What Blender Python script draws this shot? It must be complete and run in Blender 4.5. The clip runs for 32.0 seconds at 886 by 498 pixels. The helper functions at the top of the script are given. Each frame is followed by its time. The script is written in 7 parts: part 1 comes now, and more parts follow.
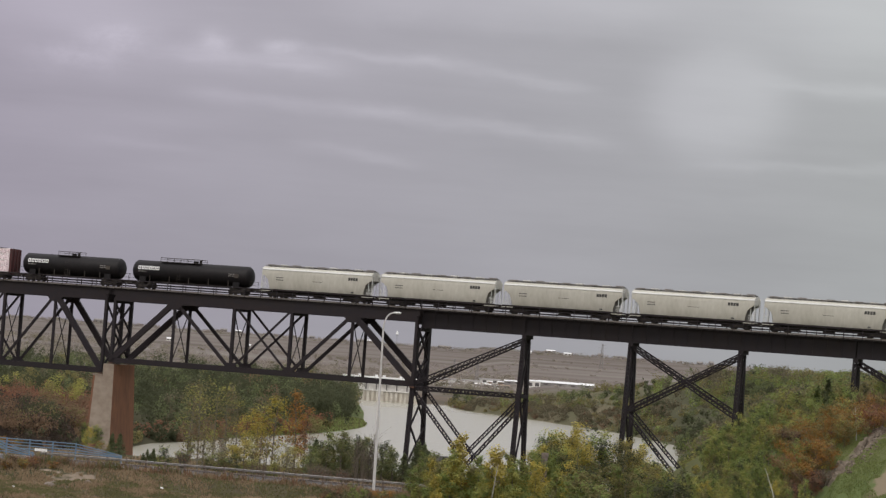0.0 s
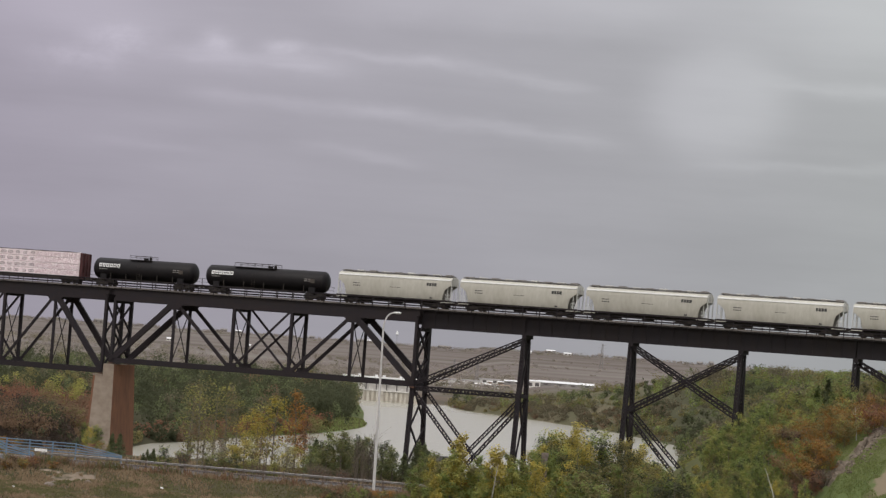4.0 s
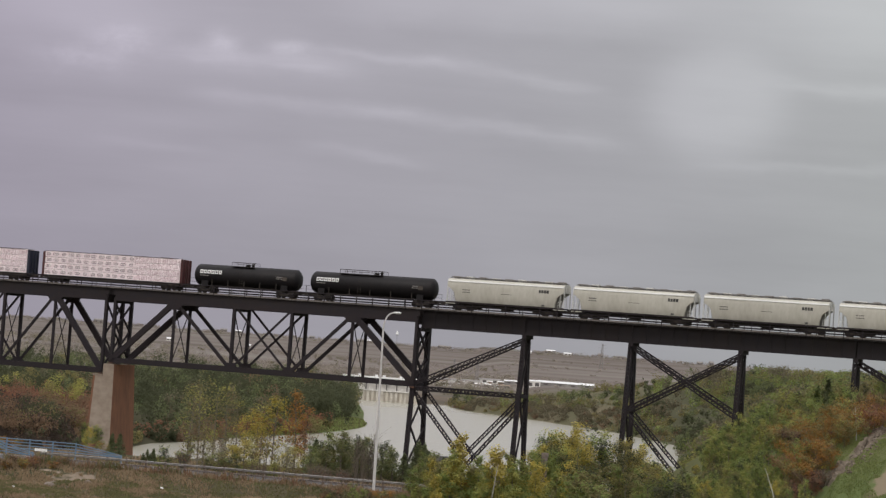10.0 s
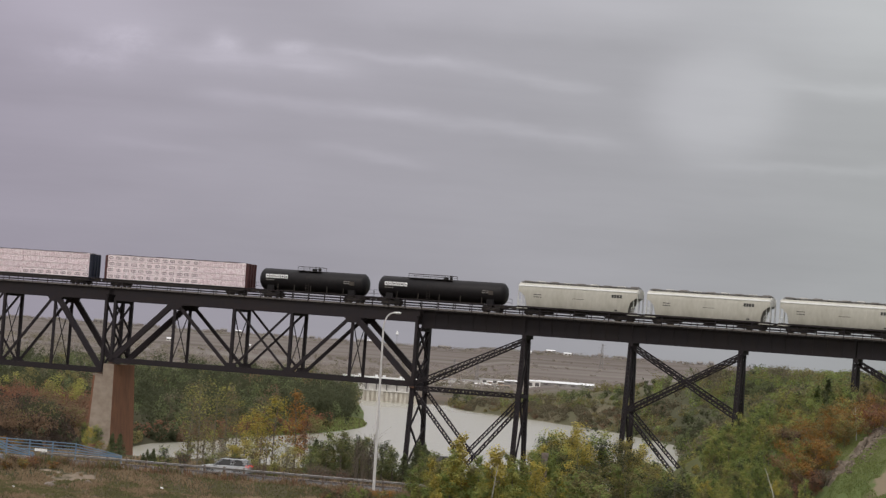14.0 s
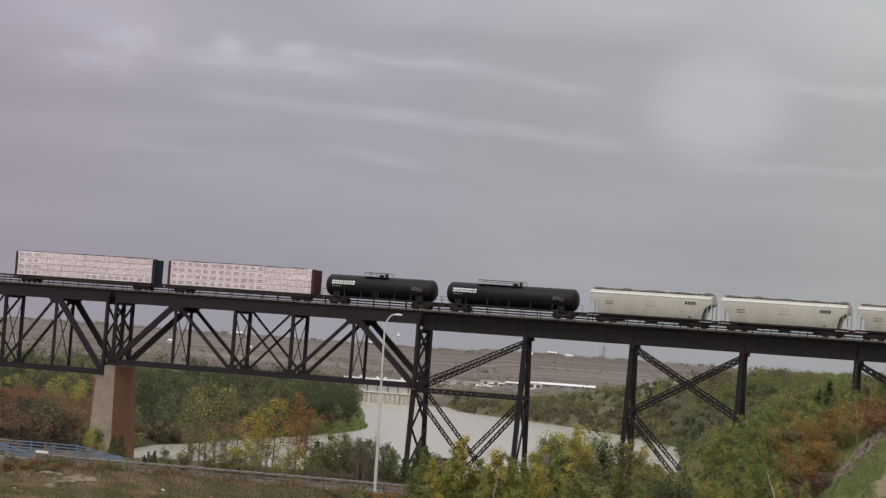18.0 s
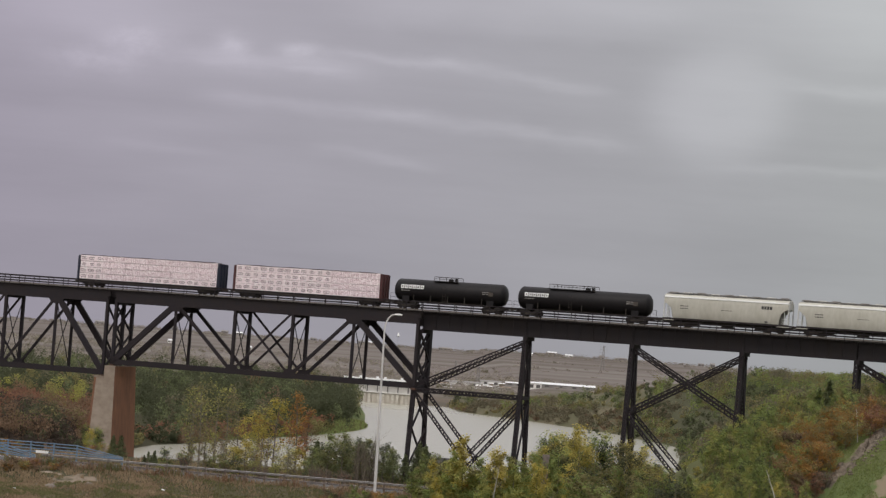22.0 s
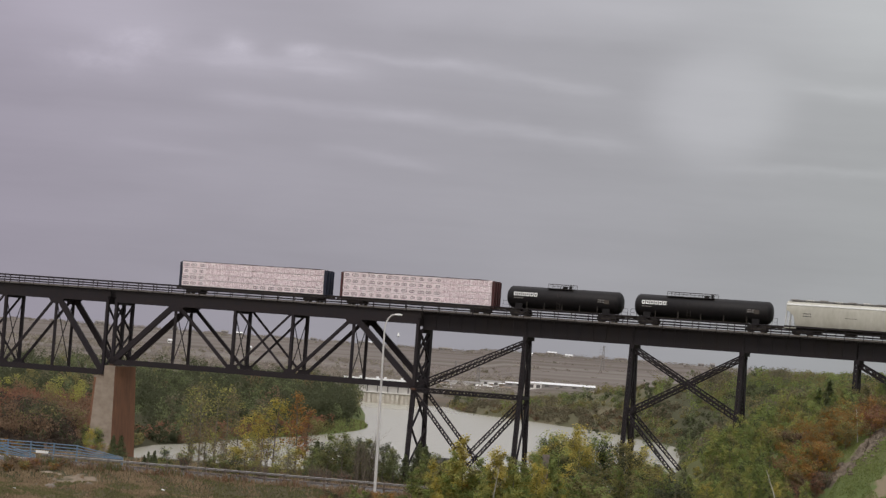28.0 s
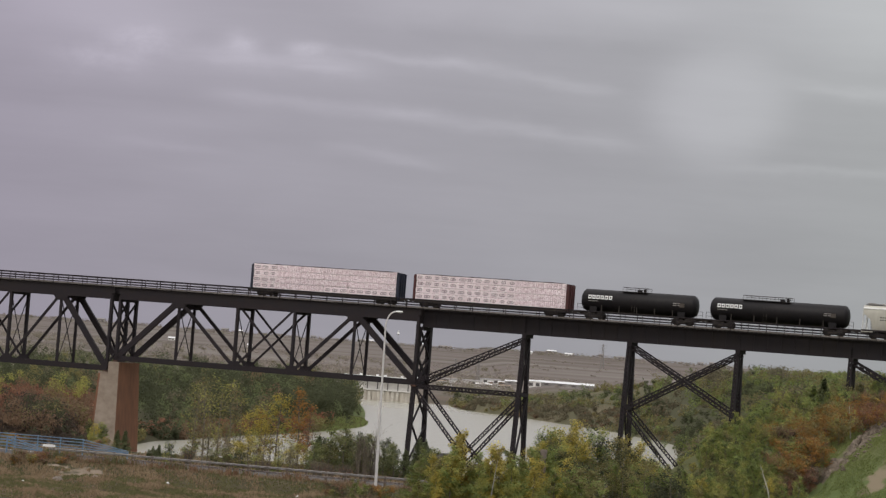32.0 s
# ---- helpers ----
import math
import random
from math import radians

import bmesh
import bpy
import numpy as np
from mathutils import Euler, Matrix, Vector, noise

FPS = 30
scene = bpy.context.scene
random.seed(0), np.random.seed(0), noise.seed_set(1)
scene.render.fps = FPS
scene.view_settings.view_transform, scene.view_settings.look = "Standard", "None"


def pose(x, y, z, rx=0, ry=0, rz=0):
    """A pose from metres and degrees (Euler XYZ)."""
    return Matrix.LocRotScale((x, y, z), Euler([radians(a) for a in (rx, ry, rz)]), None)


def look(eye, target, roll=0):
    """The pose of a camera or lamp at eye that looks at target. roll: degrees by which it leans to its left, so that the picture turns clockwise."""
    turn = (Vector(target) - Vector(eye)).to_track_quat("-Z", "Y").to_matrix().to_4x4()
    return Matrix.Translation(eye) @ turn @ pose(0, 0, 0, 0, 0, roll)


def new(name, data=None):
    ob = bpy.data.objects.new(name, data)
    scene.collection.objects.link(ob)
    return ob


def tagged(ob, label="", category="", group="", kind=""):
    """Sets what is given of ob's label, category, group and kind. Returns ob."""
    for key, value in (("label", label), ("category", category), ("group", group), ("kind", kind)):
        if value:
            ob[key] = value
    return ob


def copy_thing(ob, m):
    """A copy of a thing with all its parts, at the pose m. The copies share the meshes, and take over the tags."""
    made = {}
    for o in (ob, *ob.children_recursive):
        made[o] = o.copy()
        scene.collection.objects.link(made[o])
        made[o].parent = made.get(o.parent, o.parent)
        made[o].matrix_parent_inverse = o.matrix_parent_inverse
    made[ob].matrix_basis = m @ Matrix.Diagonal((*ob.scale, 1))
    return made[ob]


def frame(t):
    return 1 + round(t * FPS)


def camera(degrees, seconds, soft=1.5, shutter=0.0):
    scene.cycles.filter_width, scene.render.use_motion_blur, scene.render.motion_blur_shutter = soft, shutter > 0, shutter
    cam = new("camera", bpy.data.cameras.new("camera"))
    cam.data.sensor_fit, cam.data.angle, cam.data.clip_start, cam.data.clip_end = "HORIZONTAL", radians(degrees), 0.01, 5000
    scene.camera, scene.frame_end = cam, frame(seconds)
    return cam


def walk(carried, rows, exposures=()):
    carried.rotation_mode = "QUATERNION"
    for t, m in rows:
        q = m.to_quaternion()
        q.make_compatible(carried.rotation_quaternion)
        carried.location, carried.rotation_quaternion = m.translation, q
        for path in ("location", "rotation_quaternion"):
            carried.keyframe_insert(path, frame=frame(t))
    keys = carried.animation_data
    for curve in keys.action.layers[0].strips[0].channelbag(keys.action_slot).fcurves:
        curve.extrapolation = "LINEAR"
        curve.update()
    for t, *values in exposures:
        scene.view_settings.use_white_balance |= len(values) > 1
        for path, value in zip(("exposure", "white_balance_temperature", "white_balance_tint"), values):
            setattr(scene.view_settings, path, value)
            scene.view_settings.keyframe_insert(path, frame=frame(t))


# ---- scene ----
cam = camera(19.345, 32.0, soft=1.35, shutter=0.5)
EYE = Vector((0.0, 0.0, 26.0))
LEAN, TILT, FOCAL = radians(4.26), math.atan(174.5 / 4600.0), 4600.0


def aim(dx, dy, back=0.0, roll=0.0):
    """The camera's pose, turned so that the view moves dx to the right and dy down, in 4600ths of a radian."""
    ahead = Vector((0, math.cos(TILT), math.sin(TILT)))
    side = Vector((1, 0, 0))
    over = side.cross(ahead)
    rx = side * math.cos(LEAN) + over * math.sin(LEAN)
    ry = over * math.cos(LEAN) - side * math.sin(LEAN)
    way = ahead - rx * (dx / FOCAL) + ry * (dy / FOCAL)
    eye = EYE - ahead * back
    return look(eye, eye + way * 100.0, 4.26 + roll)


walk(cam, [(0.0, aim(0, 0)), (14.5, aim(0, 0)), (14.9, aim(0.5, 0.5)), (16.0, aim(11.4, 8.5)), (16.5, aim(11.4, 8.5)),
           (16.7, aim(10.8, 8.0)), (16.8, aim(6.0, 6.0)), (16.9, aim(1.6, 4.8)), (17.0, aim(1.8, 4.6)), (17.5, aim(2.0, 3.2)), (31.0, aim(2.0, 3.2)),
           (31.5, aim(0.4, 1.8)), (31.8, aim(1.0, 1.0, 2.0, 0.05)), (32.0, aim(2.2, 0.3, 4.6, 0.14))],
     exposures=[(0.0, 0.03), (14.0, 0.0), (32.0, -0.04)])

# daylight under an even overcast
world = bpy.data.worlds.new("world")
scene.world = world
world.use_nodes = True
wn, wl = world.node_tree.nodes, world.node_tree.links
sky = wn.new("ShaderNodeTexSky")
sky.sky_type, sky.sun_disc = "NISHITA", False
sky.sun_elevation, sky.sun_rotation = radians(38), radians(205)
sky.air_density, sky.dust_density = 1.5, 4.0
veil = wn.new("ShaderNodeMix")
veil.data_type = "RGBA"
veil.inputs["Factor"].default_value = 0.88
# an overcast sky: the zenith three times as bright as the horizon
where = wn.new("ShaderNodeTexCoord")
split = wn.new("ShaderNodeSeparateXYZ")
wl.new(where.outputs["Generated"], split.inputs[0])
grade = wn.new("ShaderNodeMapRange")
grade.inputs["To Min"].default_value, grade.inputs["To Max"].default_value = 0.36, 1.08
wl.new(split.outputs["Z"], grade.inputs["Value"])
tone = wn.new("ShaderNodeVectorMath")
tone.operation = "SCALE"
tone.inputs[0].default_value = (10.2, 10.0, 10.0)
wl.new(grade.outputs["Result"], tone.inputs["Scale"])
wl.new(tone.outputs["Vector"], veil.inputs["B"])
wl.new(sky.outputs["Color"], veil.inputs["A"])
wl.new(veil.outputs["Result"], wn["Background"].inputs["Color"])
wn["Background"].inputs["Strength"].default_value = 0.13

sun = new("sun", bpy.data.lights.new("sun", "SUN"))
sun.data.energy, sun.data.angle, sun.data.color = 0.9, radians(20), (1.0, 0.96, 0.9)
sun.matrix_world = look((0, 0, 200), (45, 130, 30))
# ---- materials ----
def mat(name, base, rough=0.8, metal=0.0, var=0.25, grain=3.0, stain=0.25, bump=0.15, tint=None, rnd=0.0, spec=0.5, isle=0.0, stretch=(1, 1, 1)):
    """A painted, mineral or metal surface: base colour with stains, grain and fine relief."""
    m = bpy.data.materials.new(name)
    m.use_nodes = True
    n, l = m.node_tree.nodes, m.node_tree.links
    b = n["Principled BSDF"]
    b.inputs["Roughness"].default_value, b.inputs["Metallic"].default_value = rough, metal
    b.inputs["Specular IOR Level"].default_value = spec
    co = n.new("ShaderNodeTexCoord")
    mp = n.new("ShaderNodeMapping")
    mp.inputs["Scale"].default_value = stretch
    l.new(co.outputs["Object"], mp.inputs["Vector"])
    big = n.new("ShaderNodeTexNoise")
    big.inputs["Scale"].default_value, big.inputs["Detail"].default_value = stain, 5
    fine = n.new("ShaderNodeTexNoise")
    fine.inputs["Scale"].default_value, fine.inputs["Detail"].default_value = grain, 4
    l.new(mp.outputs["Vector"], big.inputs["Vector"])
    l.new(mp.outputs["Vector"], fine.inputs["Vector"])
    add = n.new("ShaderNodeMath")
    add.operation = "ADD"
    l.new(big.outputs["Fac"], add.inputs[0])
    l.new(fine.outputs["Fac"], add.inputs[1])
    ramp = n.new("ShaderNodeMapRange")
    ramp.inputs["From Min"].default_value, ramp.inputs["From Max"].default_value = 0.7, 1.3
    l.new(add.outputs[0], ramp.inputs["Value"])
    other = tint or tuple(c * (1 - var) for c in base)
    mix = n.new("ShaderNodeMix")
    mix.data_type = "RGBA"
    mix.inputs["A"].default_value, mix.inputs["B"].default_value = (*other, 1), (*base, 1)
    l.new(ramp.outputs["Result"], mix.inputs["Factor"])
    out = mix.outputs["Result"]
    if rnd or isle:
        hsv = n.new("ShaderNodeHueSaturation")
        l.new(out, hsv.inputs["Color"])
        src = n.new("ShaderNodeObjectInfo").outputs["Random"] if rnd else n.new("ShaderNodeNewGeometry").outputs["Random Per Island"]
        k = rnd or isle
        mr = n.new("ShaderNodeMapRange")
        mr.inputs["To Min"].default_value, mr.inputs["To Max"].default_value = 1 - k, 1 + k
        l.new(src, mr.inputs["Value"])
        l.new(mr.outputs["Result"], hsv.inputs["Value"])
        if rnd and isle:
            mr2 = n.new("ShaderNodeMapRange")
            mr2.inputs["To Min"].default_value, mr2.inputs["To Max"].default_value = 1 - isle, 1 + isle
            l.new(n.new("ShaderNodeNewGeometry").outputs["Random Per Island"], mr2.inputs["Value"])
            mul = n.new("ShaderNodeMath")
            mul.operation = "MULTIPLY"
            l.new(mr.outputs["Result"], mul.inputs[0])
            l.new(mr2.outputs["Result"], mul.inputs[1])
            l.new(mul.outputs[0], hsv.inputs["Value"])
        out = hsv.outputs["Color"]
    l.new(out, b.inputs["Base Color"])
    if bump:
        bp = n.new("ShaderNodeBump")
        bp.inputs["Strength"].default_value = bump
        bp.inputs["Distance"].default_value = 0.05
        l.new(fine.outputs["Fac"], bp.inputs["Height"])
        l.new(bp.outputs["Normal"], b.inputs["Normal"])
    return m


def leaf(name, base, tint, isle=0.08, rnd=0.16, hue=0.0):
    m = mat(name, base, 0.8, 0, 0.3, 0.9, 0.3, 0, tint, rnd=rnd, isle=isle, spec=0.15)
    n, l = m.node_tree.nodes, m.node_tree.links
    b = n["Principled BSDF"]
    tr = n.new("ShaderNodeBsdfTranslucent")
    l.new(b.inputs["Base Color"].links[0].from_socket, tr.inputs["Color"])
    mx = n.new("ShaderNodeMixShader")
    mx.inputs[0].default_value = 0.48
    l.new(b.outputs[0], mx.inputs[1])
    l.new(tr.outputs[0], mx.inputs[2])
    l.new(mx.outputs[0], n["Material Output"].inputs["Surface"])
    return m


def glow(name, colour, strength):
    m = bpy.data.materials.new(name)
    m.use_nodes = True
    b = m.node_tree.nodes["Principled BSDF"]
    b.inputs["Base Color"].default_value = (*colour, 1)
    b.inputs["Emission Color"].default_value = (*colour, 1)
    b.inputs["Emission Strength"].default_value = strength
    return m


M_STEEL = mat("bridge_steel", (0.0222, 0.0190, 0.0240), 0.75, 0.0, tint=(0.028, 0.0215, 0.023), stain=0.15, grain=2.0, spec=0.22)
M_GIRDER = mat("girder_paint", (0.0215, 0.0188, 0.0235), 0.7, 0.0, tint=(0.0255, 0.02, 0.02), stain=0.12, grain=1.2, stretch=(1, 1, 0.3), spec=0.22)
M_RUSTY = mat("rusty_steel", (0.05, 0.03, 0.024), 0.85, 0.0, tint=(0.10, 0.045, 0.03), stain=0.3)
M_WALK = mat("walkway_edge", (0.19, 0.17, 0.16), 0.8, tint=(0.10, 0.09, 0.085))
M_TIE = mat("creosoted_timber", (0.05, 0.042, 0.036), 0.9, grain=6)
M_RAIL = mat("rail_steel", (0.16, 0.12, 0.1), 0.5, 0.6)
M_CONC = mat("weathered_concrete", (0.325, 0.268, 0.22), 0.9, tint=(0.205, 0.16, 0.125), stain=0.5, grain=1.6, stretch=(0.6, 0.6, 0.8))
M_RUSTCONC = mat("rust_stained_concrete", (0.26, 0.12, 0.064), 0.9, tint=(0.15, 0.074, 0.046), stain=0.3, grain=2.0, stretch=(1, 1, 0.2))
M_HOPPER = mat("hopper_paint", (0.52, 0.505, 0.455), 0.24, 0.0, tint=(0.42, 0.4, 0.35), stain=0.5, grain=2.5, bump=0.05, rnd=0.05, stretch=(1, 1, 0.35))
M_HOPPER_W = mat("hopper_trim", (0.66, 0.66, 0.64), 0.5, 0.0, var=0.2)
M_TANK = mat("tank_black_paint", (0.0098, 0.0090, 0.0108), 0.5, 0.0, tint=(0.0165, 0.0145, 0.0155), stain=0.4, grain=3, bump=0.03, spec=0.18)
M_PLACARD = mat("placard_brown", (0.075, 0.06, 0.05), 0.7, 0.0, tint=(0.045, 0.037, 0.033), stain=2.0)
M_UNDER = mat("underframe_black", (0.02, 0.018, 0.017), 0.85, 0.0, tint=(0.045, 0.035, 0.028), stain=0.8)
M_WRAP = mat("lumber_wrap", (0.95, 0.88, 0.90), 0.35, 0.0, tint=(0.79, 0.635, 0.685), stain=2.2, grain=5, bump=0.5, rnd=0.06)
M_ROOFGREY = mat("roof_wear_slope_shade", (0.20, 0.19, 0.175), 0.8, tint=(0.10, 0.09, 0.08), grain=4)
M_FAINT = mat("faint_wrap_print", (0.44, 0.28, 0.33), 0.5, 0.0, var=0.2, bump=0)
M_PRINT = mat("wrap_print", (0.15, 0.095, 0.115), 0.5, 0.0, var=0.2, bump=0)
M_LOADEDGE = mat("dark_edge_strip", (0.075, 0.05, 0.048), 0.85, 0.0, tint=(0.04, 0.028, 0.028), stain=0.8)
M_MAROON = mat("maroon_paint", (0.085, 0.022, 0.024), 0.6, 0.0, tint=(0.05, 0.018, 0.018))
M_NAVY = mat("navy_paint", (0.018, 0.022, 0.045), 0.6, 0.0, var=0.3)
M_WHITE = mat("white_paint", (0.80, 0.80, 0.80), 0.4, 0.0, var=0.08, bump=0)
M_GREYTXT = mat("grey_lettering", (0.05, 0.05, 0.05), 0.6, bump=0)
M_ASPH = mat("asphalt", (0.09, 0.083, 0.08), 0.9, tint=(0.068, 0.062, 0.06), stain=0.3, grain=12)
M_GALV = mat("galvanized_steel", (0.33, 0.315, 0.305), 0.5, 0.5, tint=(0.21, 0.195, 0.19), stain=1.0)
M_LAMP = mat("lamp_paint", (0.62, 0.60, 0.60), 0.5, 0.0, var=0.15, grain=5)
M_POST = mat("weathered_wood_post", (0.20, 0.15, 0.12), 0.9, tint=(0.11, 0.085, 0.07), stretch=(1, 1, 0.2))
M_BLUE = mat("blue_rail_paint", (0.11, 0.19, 0.29), 0.5, 0.0, tint=(0.16, 0.22, 0.29), stain=0.6)
M_BARK = mat("bark", (0.20, 0.17, 0.14), 0.95, tint=(0.11, 0.09, 0.075), grain=8)
M_PALEBARK = mat("pale_bark", (0.24, 0.21, 0.16), 0.9, tint=(0.13, 0.115, 0.09), grain=8)
M_TWIG = mat("bare_twigs", (0.17, 0.14, 0.105), 0.95, tint=(0.085, 0.07, 0.052), rnd=0.15)
# ---- mesh kit ----
class Kit:
    """Collects boxes, beams, tubes and profiles into one mesh."""

    def __init__(self):
        self.v, self.f, self.mi, self.cur, self.sm = [], [], [], 0, False

    def add(self, vs, fs):
        k = len(self.v)
        self.v.extend([tuple(p) for p in vs])
        self.f.extend([tuple(i + k for i in q) for q in fs])
        self.mi.extend([self.cur] * len(fs))
        return self

    def web(self, *face):
        """One face between points already there."""
        self.f.append(face)
        self.mi.append(self.cur)

    def box(self, x0, x1, y0, y1, z0, z1):
        vs = [(x, y, z) for z in (z0, z1) for y in (y0, y1) for x in (x0, x1)]
        return self.add(vs, [(0, 2, 3, 1), (4, 5, 7, 6), (0, 1, 5, 4), (2, 6, 7, 3), (0, 4, 6, 2), (1, 3, 7, 5)])

    def beam(self, p, q, w, h, up=(0, 0, 1)):
        p, q = Vector(p), Vector(q)
        d = (q - p).normalized()
        s = d.cross(Vector(up))
        if s.length < 1e-4:
            s = d.cross(Vector((0, 1, 0)))
        s.normalize()
        u = s.cross(d)
        vs = [a + s * (w / 2 * i) + u * (h / 2 * j) for a in (p, q) for i, j in ((-1, -1), (1, -1), (1, 1), (-1, 1))]
        return self.add(vs, [(3, 2, 1, 0), (4, 5, 6, 7), (0, 1, 5, 4), (1, 2, 6, 5), (2, 3, 7, 6), (3, 0, 4, 7)])

    def tube(self, p, q, r0, r1=None, n=8, caps=True):
        p, q = Vector(p), Vector(q)
        r1 = r0 if r1 is None else r1
        d = (q - p).normalized()
        s = d.cross(Vector((0, 0, 1)))
        if s.length < 1e-3:
            s = Vector((1, 0, 0))
        s.normalize()
        u = s.cross(d)
        vs = [a + (s * math.cos(6.28318 * i / n) + u * math.sin(6.28318 * i / n)) * r for a, r in ((p, r0), (q, r1)) for i in range(n)]
        fs = [(i, (i + 1) % n, n + (i + 1) % n, n + i) for i in range(n)]
        if caps:
            fs += [tuple(range(n))[::-1], tuple(range(n, 2 * n))]
        return self.add(vs, fs)

    def path(self, pts, r, n=6):
        for a, b in zip(pts, pts[1:]):
            self.tube(a, b, r, r, n)
        return self

    def loft(self, rings, closed=True, caps=True):
        n = len(rings[0])
        vs = [p for ring in rings for p in ring]
        fs = []
        for k in range(len(rings) - 1):
            for i in range(n if closed else n - 1):
                j = (i + 1) % n
                fs.append((k * n + i, k * n + j, (k + 1) * n + j, (k + 1) * n + i))
        if caps:
            fs += [tuple(range(n))[::-1], tuple(range((len(rings) - 1) * n, len(rings) * n))]
        return self.add(vs, fs)

    def laced(self, p, q, w, h, up, pitch=0.55, flange=0.13, bar=0.07):
        """Two channels joined by zigzag lacing bars on both open faces."""
        p, q = Vector(p), Vector(q)
        d = (q - p)
        length = d.length
        d.normalize()
        s = d.cross(Vector(up)).normalized()
        u = s.cross(d)
        for k in (-1, 1):
            self.beam(p + u * (k * (h - flange) / 2), q + u * (k * (h - flange) / 2), w, flange, u)
        n = max(2, int(length / pitch))
        for side in (-1, 1):
            o = s * (side * w * 0.5)
            for i in range(n):
                k = 1 if i % 2 else -1
                a = p + d * (length * i / n) + u * (k * h * 0.4) + o
                b = p + d * (length * (i + 1) / n) - u * (k * h * 0.4) + o
                self.beam(a, b, 0.025, bar, u)
        return self

    def mesh(self, name, mats, smooth=False):
        me = bpy.data.meshes.new(name)
        me.from_pydata(self.v, [], self.f)
        for m in (mats if isinstance(mats, (list, tuple)) else [mats]):
            me.materials.append(m)
        me.polygons.foreach_set("material_index", self.mi)
        if smooth:
            me.polygons.foreach_set("use_smooth", [True] * len(self.f))
            me.set_sharp_from_angle(angle=radians(40))
        me.update()
        return me

    def ob(self, name, mats, parent=None, label="", smooth=False):
        o = new(name, self.mesh(name, mats, smooth))
        if parent is not None:
            o.parent = parent
        if label:
            tagged(o, label)
        return o


def part(name, me, parent, m=None, label=""):
    """A further object on a mesh that exists already."""
    o = new(name, me)
    o.parent = parent
    if m is not None:
        o.matrix_basis = m
    if label:
        tagged(o, label)
    return o


def thing(name, m, label, category, group="", kind=""):
    o = new(name)
    o.empty_display_size = 0.5
    o.matrix_basis = m
    return tagged(o, label, category, group, kind)


# frames of the bridge and of the road: x along, y away from the camera
BRIDGE = pose(-3.06, 359.1, 0, 0, 0, -21.29)
ROAD = pose(-4.56, 240.5, -1.53, 0, 0, -11.2)
# ---- ground, water and sky ----
RIVER = [(-1500, 425), (-60, 438), (0, 446), (36, 455), (46, 480), (54, 560), (67, 700), (81, 840), (67, 947), (39, 1046), (11, 1114),
         (8, 1185), (-36, 1185), (-32, 1126), (-24.5, 960), (-22, 860), (-19.8, 822), (-20, 800), (-22.5, 770), (-27, 738), (-34, 700), (-46, 653), (-55, 606), (-62, 578), (-64, 540), (-72, 500), (-100, 482), (-1500, 470)]


def river_distance(x, y):
    """Metres outside the river's shore line; negative in the water."""
    pts = np.array(RIVER)
    best = np.full(x.shape, 1e9)
    inside = np.zeros(x.shape, bool)
    for (ax, ay), (bx, by) in zip(pts, np.roll(pts, -1, 0)):
        ex, ey = bx - ax, by - ay
        k = np.clip(((x - ax) * ex + (y - ay) * ey) / (ex * ex + ey * ey), 0, 1)
        best = np.minimum(best, np.hypot(x - ax - k * ex, y - ay - k * ey))
        cross = (ay > y) != (by > y)
        with np.errstate(divide="ignore", invalid="ignore"):
            at = (bx - ax) * (y - ay) / (by - ay + 1e-12) + ax
        inside ^= cross & (x < at)
    return np.where(inside, -best, best)


def ease(a, b, t):
    t = np.clip((t - a) / (b - a), 0, 1)
    return t * t * (3 - 2 * t)


def height(x, y):
    x, y = np.asarray(x, float), np.asarray(y, float)
    d = river_distance(x, y)
    near = np.interp(y, [-200, 0, 20, 137, 228, 258, 330, 360, 430], [26, 24.3, 23.2, 11.7, 11.1, 11.7, 9.0, 7.8, 4.0])
    edge = np.interp(y, [245, 274, 340, 430, 480], [37.6, 33, 28.5, 44, 52])
    rise = np.maximum(0, x - edge)
    near = near + np.interp(y, [274, 340, 430], [15.4, 17.0, 21.0]) * (1 - np.exp(-rise / 17.0)) * ease(253, 269, y)
    far = np.interp(y, [430, 1150, 1900, 3300, 4800], [3.2, 3.6, 4.5, 25.2, 25.6])
    bank = np.minimum(19.0, 0.45 * np.maximum(0, d - 2)) * ease(40, 70, x) * ease(430, 520, y) * (1 - ease(950, 1180, y) * 0.8)
    z = np.where(y < 430, near, far + bank)
    blend = ease(400, 470, y)
    z = near * (1 - blend) + (far + bank) * blend
    shelve = np.where((y > 455) & (x < 20), 0.12, 0.6)
    z = np.where(d < 0, np.maximum(-2.0, shelve * d), np.minimum(z, shelve * d))
    sx = np.cos(radians(11.2)) * (x + 4.56) - np.sin(radians(11.2)) * (y - 240.5)
    sn = np.sin(radians(11.2)) * (x + 4.56) + np.cos(radians(11.2)) * (y - 240.5)
    flat = (1 - ease(5.5, 10, np.abs(sn - 4.0)))
    z = z * (1 - flat) + 12.32 * flat
    return z


def wobble(x, y):
    return 0.35 * np.sin(x * 0.31 + 1.3 * np.sin(y * 0.17)) * np.sin(y * 0.23 + 0.7) + 0.2 * np.sin(x * 0.9 + y * 0.5)


